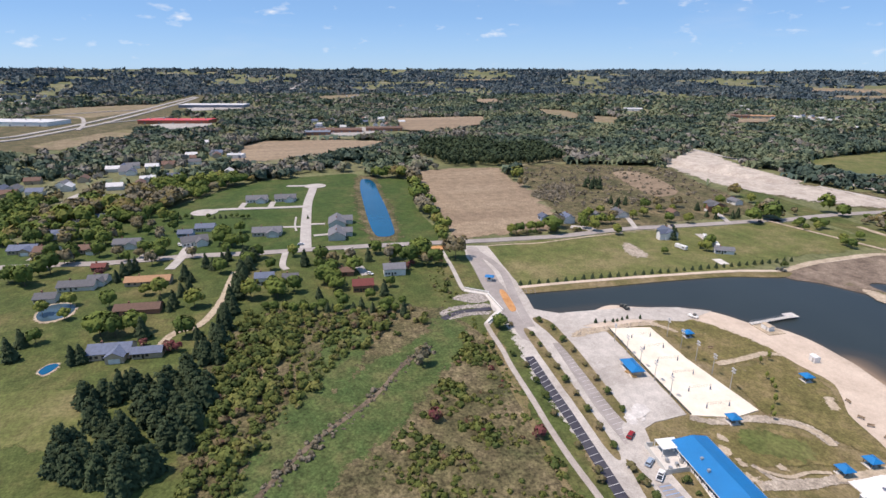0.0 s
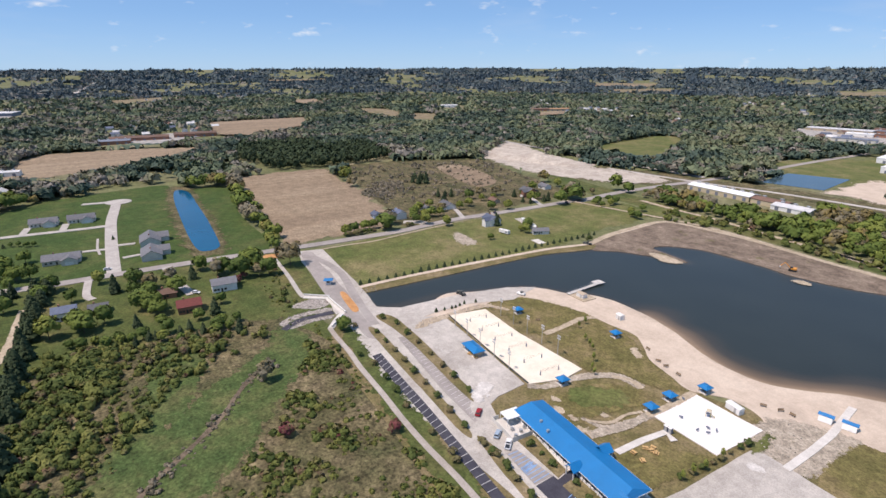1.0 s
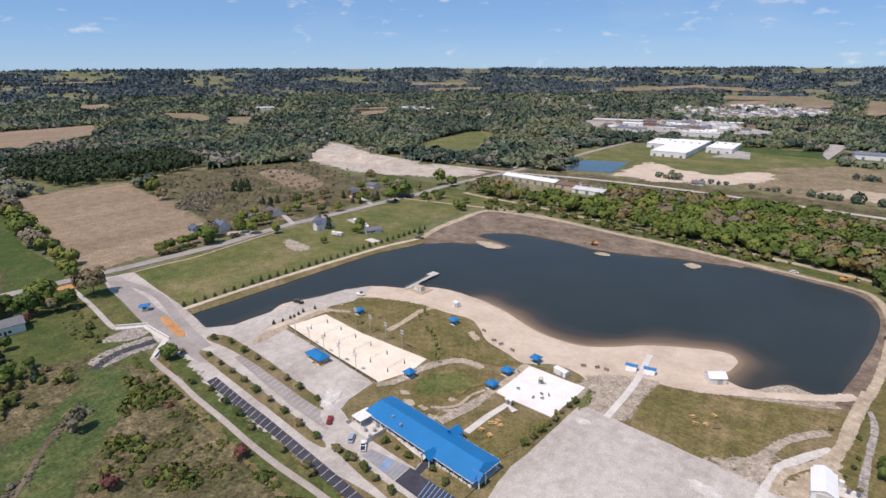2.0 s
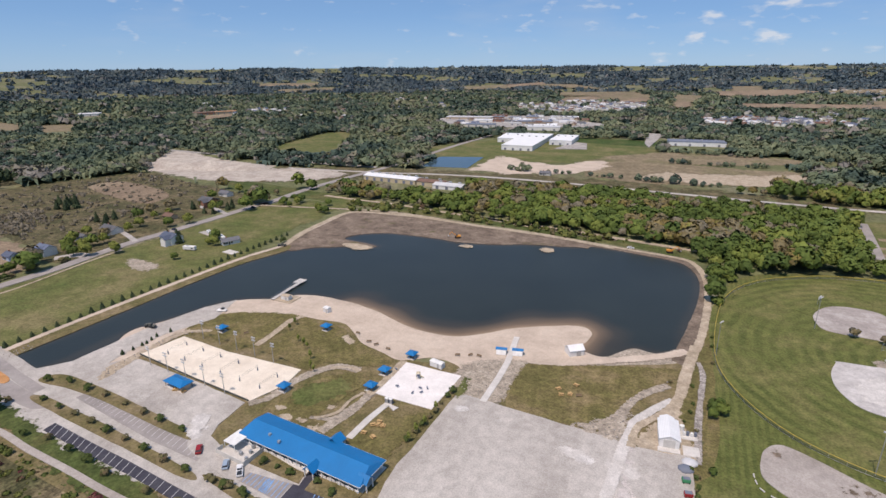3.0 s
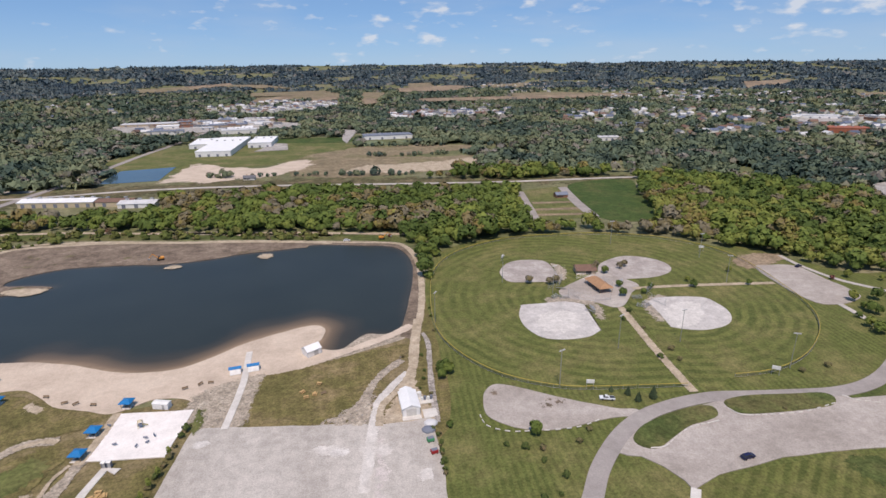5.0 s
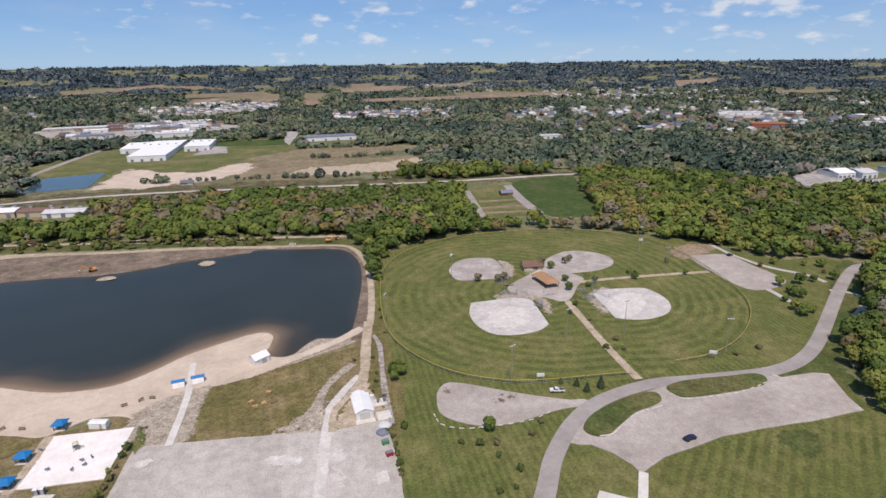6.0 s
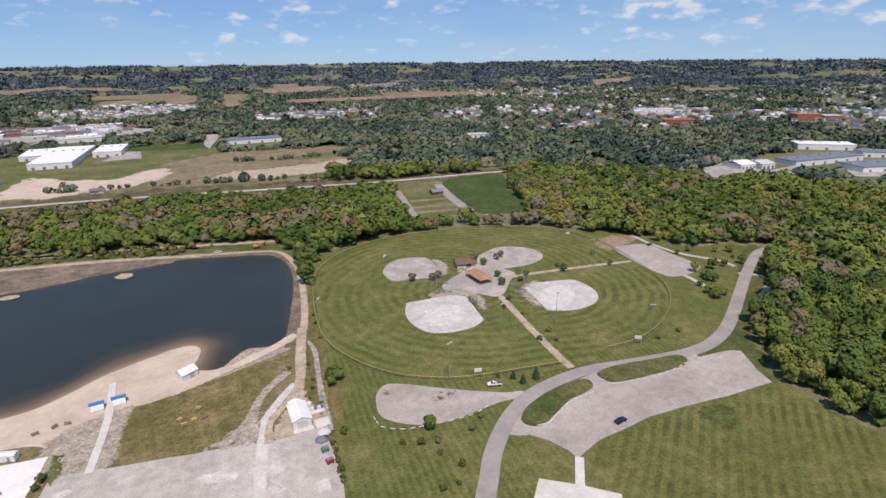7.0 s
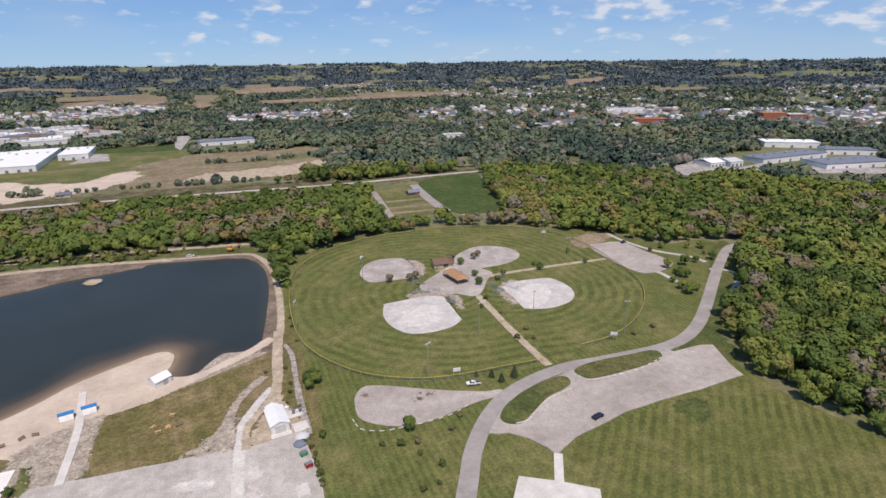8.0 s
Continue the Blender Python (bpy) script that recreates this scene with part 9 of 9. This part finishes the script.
# the park
plant(shrub, [(-208.0, 107.7), (-197.3, 106.5), (-187.7, 105.7), (-177.9, 104.5), (-167.8, 103.0), (-158.2, 102.3), (-147.8, 101.0), (-137.5, 99.5), (-127.5, 98.6), (-220.0, 117.3), (-210.7, 120.0), (-198.9, 119.0), (-188.4, 118.3), (-176.5, 116.9), (-165.0, 115.4), (-155.7, 114.4), (-144.4, 113.3), (-219.2, 101.9), (-193.0, 91.4), (-183.0, 93.2), (-170.2, 91.5), (-159.8, 90.1), (-149.4, 88.2), (-131.1, 87.3), (-118.8, 86.9), (-115.0, 85.9), (-117.8, 98.5), (-116.1, 98.2), (-111.4, 97.8), (-110.1, 97.9), (-103.9, 97.0), (-97.8, 96.0), (-90.6, 94.8)], 15, 1.1, 1.6, 0.5)
plant(shrub, [(-198.1, 84.4), (-205.5, 86.8), (-101.8, 110.4), (-96.3, 109.3), (-107.0, 110.5), (-86.3, 109.2), (-79.8, 107.2), (-70.0, 137.1), (-69.0, 141.9), (-68.2, 146.7), (-67.5, 151.5), (-67.1, 155.3), (-66.9, 160.7), (-66.4, 165.6), (-65.6, 169.2)], 16, 0.8, 1.3, 0.4)
plant(young, [(-211.1, 143.9), (-210.2, 148.5), (-209.7, 152.8), (-209.4, 155.0), (-210.1, 158.2), (-210.7, 161.6), (-208.7, 167.7)], 17, 0.5, 0.75, 0.4)
plant(slim, [(-146.3, 182.2), (-141.2, 179.3), (-138.2, 177.7), (-131.5, 170.5), (-127.2, 164.5), (-124.2, 162.3), (-156.3, 189.2), (-157.6, 195.1), (-68.8, 136.8), (-68.4, 141.8), (-67.4, 146.7), (-67.1, 156.1)], 18, 0.8, 1.1, 0.3)
# the ball park
plant(spruce, [(88.3, 168.8), (93.6, 165.8), (95.5, 161.4), (101.8, 162.1)], 19, 0.34, 0.46)
plant(green, [(25.7, 187.7), (29.1, 191.3), (28.3, 195.2)], 20, 0.42, 0.58)
plant(green[:1], [(24.3, 157.1)], 79, 0.3, 0.3)
plant(green[1:2], [(52.2, 148.5)], 80, 0.58, 0.58)
plant(shrub, [(41.0, 144.7), (46.6, 142.1), (51.0, 135.6), (52.4, 141.0), (55.4, 127.9), (70.9, 148.1), (65.4, 142.4), (51.4, 121.0), (46.0, 120.5), (144.8, 148.1)], 21, 0.7, 1.25)
plant(green, [(145.2, 253.1), (132.8, 251.7), (152.5, 259.3), (136.9, 284.3), (136.3, 264.1), (177.6, 264.9), (176.5, 257.0), (210.0, 274.8), (208.4, 254.6)], 22, 0.34, 0.55)
plant(bare, [(130.6, 287.3), (135.6, 293.9), (148.7, 289.9), (153.4, 293.4), (88.7, 277.1), (99.5, 273.9), (103.4, 274.9)], 23, 0.45, 0.6)
plant(green + red, [(246.8, 226.6), (244.4, 217.6), (243.9, 213.0), (245.5, 210.3), (233.1, 208.7), (229.9, 199.6), (229.2, 193.1), (235.5, 194.3), (259.7, 225.8), (269.7, 226.5), (283.1, 225.6), (294.2, 244.3), (286.9, 235.5), (285.9, 248.3), (270.9, 255.6), (260.1, 254.5)], 24, 0.35, 0.7)
plant(shrub, [(170.1, 169.9), (182.8, 171.5), (125.5, 215.1), (120.1, 224.9), (127.3, 194.3), (126.3, 185.7), (119.4, 188.9), (127.2, 233.1)], 25, 0.9, 1.5)
plant(shrub, [(19.5, 206.4), (19.6, 193.8), (18.5, 187.8), (20.2, 177.4), (18.3, 156.7), (19.5, 152.9), (19.5, 147.7), (19.6, 143.9), (19.0, 139.0), (19.4, 134.6), (16.5, 181.7), (11.7, 206.8)], 26, 0.5, 0.9, 0.3)
plant(shrub, fill([(33.8, 316.5), (36.5, 316.0), (28.9, 244.7), (27.7, 226.8), (25.7, 227.1), (27.9, 265.6)], 14, 27, 0.45), 27, 0.6, 0.9, 0.2)
plant(green[:2], [(26.3, 192.3)], 62, 0.5, 0.6)
plant(green[1:2], [(-219.4, 96.3)], 63, 0.9, 0.9)
plant(shrub, [(20.2, 153.9), (20.1, 149.1), (19.7, 144.4), (19.7, 140.1), (19.5, 136.0), (29.0, 253.2), (28.6, 244.1), (27.8, 228.5)], 64, 0.7, 1.05, 0.2)


# ---- scrub of the rough meadow, and the thicket beside the ditch ----
def bushes(name, places, k, low, high, tall, label, material="scrub", shift=0.0):
    x, y = np.array(places).T
    n = len(x)
    r = rng.uniform(low, high, n) * (0.6 + 0.7 * wave(x, y, 40, 21))
    t = np.clip(0.75 * rng.beta(1.6, 1.6, n) + 0.2 * wave(x, y, 22, 23) + shift, 0, 0.84)
    odd = rng.uniform(size=n)
    t[odd < 0.06] = 0.88
    t[odd < 0.004] = 1.0
    me = leafy(x, y, r, r * tall, t, 7, k * 7, 0.5)
    me.materials.append(M[material])
    return tagged(new(name, me), label, "shrubs", kind="stuff")


rough = fill([(-236.3, 88.2), (-205.8, 86.7), (-144.2, 78.9), (-108.7, 79.4), (-87.4, 77.7), (-82.8, 41.5), (-112.4, -4.6), (-129.8, 2.4), (-148.0, 25.7), (-167.9, 46.7), (-196.6, 64.9)], 2.2, 31, 0.8)
keep = wave(np.array(rough)[:, 0], np.array(rough)[:, 1], 34, 22) + rng.uniform(0, 0.6, len(rough)) > 0.78
bushes("scrub", [p for p, q in zip(rough, keep) if q], 6, 0.35, 1.7, 0.95, "low scattered bushes in rough grass", shift=-0.05)
thicket = fill([(-247.4, -32.7), (-268.7, -19.7), (-260.8, 2.1), (-235.8, 6.0), (-207.5, -2.6), (-181.2, -9.5), (-160.3, -15.0), (-143.1, -18.7), (-121.6, -34.7), (-145.8, -35.2), (-166.0, -33.6), (-198.5, -29.1)], 3.0, 32, 0.85)
bushes("thicket", thicket, 24, 0.9, 2.9, 1.5, "dense thicket of yellow green and brown brush", "scrub", -0.09)
mixed = fill([(-267.0, -14.2), (-264.3, 13.5), (-252.3, 34.9), (-235.0, 48.6), (-221.3, 35.1), (-210.6, 18.6), (-191.4, 7.5), (-172.6, -3.8), (-159.3, -11.5), (-166.3, -15.1), (-184.9, -9.5), (-216.2, 0.1)], 3.4, 45, 0.8)
bushes("scrub", mixed, 12, 0.6, 2.2, 1.4, "mixed brush between thicket and green strip", shift=0.02)
hedge = fill([(-283.6, -8.6), (-269.3, 13.9), (-260.4, 36.2), (-254.0, 64.8), (-238.5, 69.5), (-223.7, 46.1), (-228.2, 31.1), (-240.0, 11.5), (-240.3, -9.0)], 5.5, 33, 0.55)
bushes("thicket", hedge, 16, 1.0, 2.6, 1.6, "brush at the end of the gardens")
bank = fill([(-137.0, -17.7), (-150.7, -6.4), (-163.3, 5.2), (-174.6, 18.3), (-185.3, 30.4), (-202.8, 44.5), (-215.3, 58.7), (-206.8, 61.6), (-193.2, 44.6), (-178.4, 30.9), (-165.6, 19.1), (-155.3, 6.4), (-143.8, -4.9), (-132.8, -14.5)], 2.1, 34, 0.7)
bushes("ditch_brush", bank, 9, 0.25, 1.1, 1.1, "dead brown brush along the ditch", "twig", 0.2)
edge = fill([(-329.5, 93.0), (-319.7, 99.0), (-269.5, 92.5), (-259.3, 85.2), (-266.8, 81.7)], 4, 35, 0.6) + fill([(-220.4, 86.8), (-214.1, 87.8), (-190.4, 85.7), (-178.9, 84.6), (-186.4, 82.8), (-201.3, 83.6)], 4, 46, 0.7)
bushes("scrub", edge, 14, 0.8, 2.0, 1.4, "bushes beside the footpath")
rows = fill([(-314.9, 85.2), (-313.6, 89.6), (-239.1, 78.7), (-240.4, 74.6)], 3.0, 36, 0.5)
bushes("vine_rows", rows, 10, 0.5, 0.9, 1.2, "rows of low planted bushes")
strip = fill([(-252.0, 387.4), (-220.6, 402.8), (-162.1, 400.7), (-111.4, 393.8), (-68.9, 385.6), (-25.9, 376.9), (-27.5, 389.5), (-72.2, 400.0), (-116.8, 409.9), (-170.1, 418.9), (-225.2, 429.8), (-264.6, 419.7)], 6.0, 37, 0.75)
bushes("scrub", strip, 12, 1.2, 3.2, 1.6, "bushes between lake track and railway", shift=0.1)
strip = fill([(-143.9, 406.4), (-61.7, 391.8), (-4.8, 384.5), (32.8, 368.4), (33.8, 377.7), (-63.2, 403.3), (-146.7, 415.3)], 6.0, 38, 0.6)
bushes("scrub", strip, 12, 1.2, 3.0, 1.6, "bushes between lake track and railway", shift=0.1)
fallow = fill([(-611.2, 287.0), (-601.7, 391.9), (-560.7, 461.6), (-487.1, 440.5), (-408.8, 419.1), (-405.1, 351.2), (-407.5, 241.6), (-418.1, 233.6), (-489.5, 249.7)], 6, 39, 0.5)
bushes("scrub", fallow, 4, 0.4, 1.9, 1.1, "grey brush in the fallow field", "twig", 0.2)
bushes("scrub", fill([(-472.6, 234.4), (-506.4, 262.6), (-524.0, 292.0), (-500.9, 298.5), (-464.9, 278.2), (-449.8, 256.7), (-452.4, 241.7)], 3.4, 74, 0.9), 6, 0.8, 2.0, 1.3, "grey bare brush standing in a drift", "twig", 0.5)
pines = fill([(-754.3, 195.3), (-868.1, 229.7), (-837, 340), (-775.1, 324.8), (-772.7, 399.5), (-652.7, 372.2), (-633.0, 328.7), (-641.3, 269.5), (-649.4, 211.8)], 7.5, 40, 0.9)
px, py = np.array(pines).T
me = leafy(px, py, rng.uniform(2.6, 4.2, len(px)), rng.uniform(11, 17, len(px)), np.clip(rng.normal(0.3, 0.2, len(px)), 0, 1), 5, 36, 0.46)
me.materials.append(M["needle"])
tagged(new("pine_plantation", me), "dark plantation of tall pines", "woods", kind="stuff")
OPEN.append(np.array([(-754.3, 195.3), (-868.1, 229.7), (-837, 340), (-775.1, 324.8), (-772.7, 399.5), (-652.7, 372.2), (-633.0, 328.7), (-641.3, 269.5), (-649.4, 211.8)]))


row = []
for line in ([(-1.4, 742.3), (41.2, 733.8), (82.8, 735.4), (127.3, 741.8), (146.2, 752.8)], [(-178.2, 628.3), (-132.9, 626.2), (-84.7, 623.9), (-33.4, 615.4), (20.3, 606.6), (60.0, 605.7)], [(-3.0, 835.9), (70.5, 819.8), (124.7, 814.7)]):
    for (ax, ay), (bx, by) in zip(line, line[1:]):
        n = int(math.dist((ax, ay), (bx, by)) / 7)
        row += [(ax + (bx - ax) * i / n + 2 * math.sin(7 * i), ay + (by - ay) * i / n + 2 * math.cos(5 * i)) for i in range(n) if (i * 7) % 5]
bushes("hedgerow", row, 14, 2.2, 4.6, 1.7, "dark hedgerow between the stripped fields", "hazy_far_leaf", -0.15)

# ---- loose stones on the banks ----
rocks = []
for area, gap in (([(-245.9, 74.7), (-249.6, 82.0), (-249.7, 91.5), (-248.3, 101.2), (-243.3, 100.5), (-245.7, 90.1), (-244.3, 80.3), (-240.4, 74.6)], 1.3), ([(-260.8, 85.7), (-264.0, 96.6), (-258.4, 104.5), (-251.1, 102.3), (-251.6, 95.4), (-255.2, 88.6)], 1.5), ([(-241.7, 79.5), (-240.3, 91.2), (-238.6, 99.3), (-235.9, 96.4), (-236.7, 86.9), (-236.2, 74.8)], 1.2),
                  ([(21.8, 227.1), (23.2, 227.4), (24.3, 216.7), (22.8, 198.7), (21.3, 179.4), (20.9, 160.2), (19.8, 160.0), (20.5, 179.2), (21.7, 198.4), (22.9, 216.4)], 1.0), ([(-206.0, 147.1), (-207.2, 134.3), (-203.6, 127.0), (-200.2, 126.3), (-201.9, 144.0), (-201.1, 167.1), (-191.7, 174.5), (-194.8, 175.3), (-204.9, 168.4)], 1.4),
                  ([(-20.0, 167.2), (-8.6, 174.9), (-0.2, 193.1), (10.8, 207.9), (12.1, 203.7), (1.0, 187.7), (-2.4, 171.8), (-2.9, 163.5), (-11.6, 163.9)], 1.6), ([(-260.0, 123.9), (-259.1, 135.8), (-253.7, 133.8), (-254.4, 123.1)], 1.2), ([(-65.0, 173.2), (-65.7, 185.7), (-63.1, 193.2), (-56.7, 192.4), (-53.2, 172.2)], 2.2)):
    rocks += fill(area, gap, 70 + len(rocks), 0.7)
size = rng.uniform(0.12, 0.5, (len(rocks), 1)) * rng.uniform(0.7, 1.3, (len(rocks), 3))
me = clumps(np.column_stack([np.array(rocks), np.full(len(rocks), 0.42)]), size, np.zeros(len(rocks)))
me.materials.append(M["stone"])
tagged(new("rubble", me), "pale broken stones strewn over the banks", "stones", kind="stuff")

# ---- the woods themselves ----
x, y = spots(115, 345, 7.0, -80)
k = free(x, y, (1.0, 1.02))
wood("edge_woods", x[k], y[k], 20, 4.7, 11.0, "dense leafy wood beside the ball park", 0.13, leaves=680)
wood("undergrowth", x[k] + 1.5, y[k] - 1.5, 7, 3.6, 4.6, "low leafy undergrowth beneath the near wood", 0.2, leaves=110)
x, y = spots(345, 620, 7.8)
k = free(x, y, (1.0, 1.03, 1.06))
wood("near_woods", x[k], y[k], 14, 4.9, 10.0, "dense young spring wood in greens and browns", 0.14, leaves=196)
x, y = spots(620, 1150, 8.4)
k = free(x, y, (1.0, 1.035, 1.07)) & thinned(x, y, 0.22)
wood("middle_woods", x[k], y[k], 7, 5.2, 8.5, "spring woods in mixed greens beyond the lake", 0.12, "hazy_far_leaf", 32, 0.7, 0.7)
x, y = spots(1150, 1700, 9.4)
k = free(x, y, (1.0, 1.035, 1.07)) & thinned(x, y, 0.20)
wood("middle_woods", x[k], y[k], 5, 5.6, 8.0, "spring woods in mixed greens beyond the lake", 0.12, "hazy_far_leaf", 15, 0, 0.5)
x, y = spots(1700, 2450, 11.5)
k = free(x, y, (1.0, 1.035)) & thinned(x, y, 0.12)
wood("far_woods", x[k], y[k], 3, 6.0, 7.5, "distant spring woods", 0.12, "hazy_far_leaf", 8, 0, 0.4)
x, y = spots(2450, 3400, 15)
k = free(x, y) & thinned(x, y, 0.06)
wood("far_woods", x[k], y[k], 3, 7.0, 6.2, "distant spring woods", 0.12, "hazy_horizon_leaf", 6, 0, 0.3)
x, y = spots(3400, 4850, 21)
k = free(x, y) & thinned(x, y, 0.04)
wood("horizon_woods", x[k], y[k], 3, 9.5, 4.6, "woods that fill the flat horizon", 0.10, "hazy_horizon_leaf", 4, 0, 0.2)


def understorey(r0, r1, rows, columns, tall, material):
    """A leaf-coloured sheet added between the crowns of close woods: no bare floor shows, and dark gaps lift as in
    haze.
    """
    r = (r0 + (r1 - r0) * np.linspace(0, 1, rows) ** 1.2)[:, None] + rng.uniform(-4, 4, (rows, columns))
    a = np.radians(90 + np.linspace(-68, 117, columns))[None] + rng.uniform(-0.0007, 0.0007, (rows, columns))
    x, y = (r * np.cos(a)).ravel(), (r * np.sin(a)).ravel()
    stand = free(x, y, (1.0, 1.03)) & closed(x, y)
    up = np.where(stand, tall * rng.uniform(0.7, 1.2, len(x)), -2.5)
    tint = np.clip(drifts(x, y) - 0.05 + rng.normal(0, 0.06, len(x)), 0, 0.74)
    i, j = (q.ravel() for q in np.meshgrid(np.arange(rows - 1), np.arange(columns - 1), indexing="ij"))
    quad = np.stack([i * columns + j, i * columns + j + 1, (i + 1) * columns + j + 1, (i + 1) * columns + j], -1)
    quad = quad[stand[quad].sum(1) > 2]
    me = raw_mesh(np.column_stack([x, y, ground_z(x, y) + up]), np.concatenate([quad[:, [0, 2, 1]], quad[:, [0, 3, 2]]]), tint)
    me.materials.append(M[material])
    return tagged(new("understorey", me), "added green sheet that lifts the dark gaps of distant woods", "woods", kind="stuff")


# added sheets, no real growth: they brighten the gaps as haze would
understorey(640, 2420, 130, 700, 5.6, "hazy_far_leaf")
understorey(2440, 4860, 70, 900, 4.0, "hazy_horizon_leaf")

# ---- clouds: a ring of sky far off, paler low down, on which small fair-weather clouds drift ----
m, tree, b = blank("cloud")
tree.nodes.remove(b)
out = tree.nodes["Material Output"]
g = tree.nodes.new("ShaderNodeNewGeometry")
place = node(tree, "SeparateXYZ")
tree.links.new(g.outputs["Position"], place.inputs[0])


def sums(a, k, c):
    n = node(tree, "Math")
    n.operation = "MULTIPLY_ADD"
    for i, v in enumerate((a, k, c)):
        if isinstance(v, float):
            n.inputs[i].default_value = v
        else:
            tree.links.new(v, n.inputs[i])
    return n.outputs[0]


def puffs(size, tall, detail, rough):
    mp = tree.nodes.new("ShaderNodeMapping")
    mp.inputs["Scale"].default_value = (1.0, 1.0, tall)
    tree.links.new(g.outputs["Position"], mp.inputs[0])
    n = node(tree, "TexNoise", Scale=1 / size, Detail=detail, Roughness=rough)
    tree.links.new(mp.outputs[0], n.inputs["Vector"])
    return n.outputs["Fac"]


field = sums(puffs(1000, 2.6, 2.0, 0.5), 0.40, puffs(215, 2.7, 4.0, 0.50))
field = sums(place.outputs[0], 0.06 / 4880, field)
field = sums(place.outputs[2], 0.16 / 900, field)
bright = ramp(tree, field, [(0.86, grey(0)), (0.95, grey(0.36)), (1.08, grey(0.72))])
veil = ramp(tree, sums(place.outputs[0], 0.16 / 4880, sums(puffs(900, 5.0, 5.0, 0.55), 1.0, 0.0)), [(0.45, grey(0)), (0.85, grey(0.30))])
low = ramp(tree, sums(place.outputs[2], 1 / 900, 0.0), [(0.12, grey(0.36)), (0.55, grey(0.06)), (1.0, grey(0.0))])
skin = None
for mask, colour, strength in ((low, (0.56, 0.70, 0.90, 1), 0.86), (veil, (0.66, 0.76, 0.92, 1), 0.86), (bright, (0.90, 0.92, 0.98, 1), 0.92)):
    glow = node(tree, "Emission", Color=colour, Strength=strength)
    mixer = tree.nodes.new("ShaderNodeMixShader")
    tree.links.new(mask, mixer.inputs[0])
    tree.links.new(skin or node(tree, "BsdfTransparent").outputs[0], mixer.inputs[1])
    tree.links.new(glow.outputs[0], mixer.inputs[2])
    skin = mixer.outputs[0]
tree.links.new(skin, out.inputs["Surface"])
bm = bmesh.new()
ring = [(4880 * math.cos(2 * math.pi * i / 96), 4880 * math.sin(2 * math.pi * i / 96)) for i in range(96)]
feet, tops = [bm.verts.new((*p, 60)) for p in ring], [bm.verts.new((*p, 1100)) for p in ring]
for i in range(96):
    j = (i + 1) % 96
    bm.faces.new((feet[i], feet[j], tops[j], tops[i]))
tagged(obj("backdrop", bm, m), "pale blue sky with small white clouds", "sky", kind="structure")
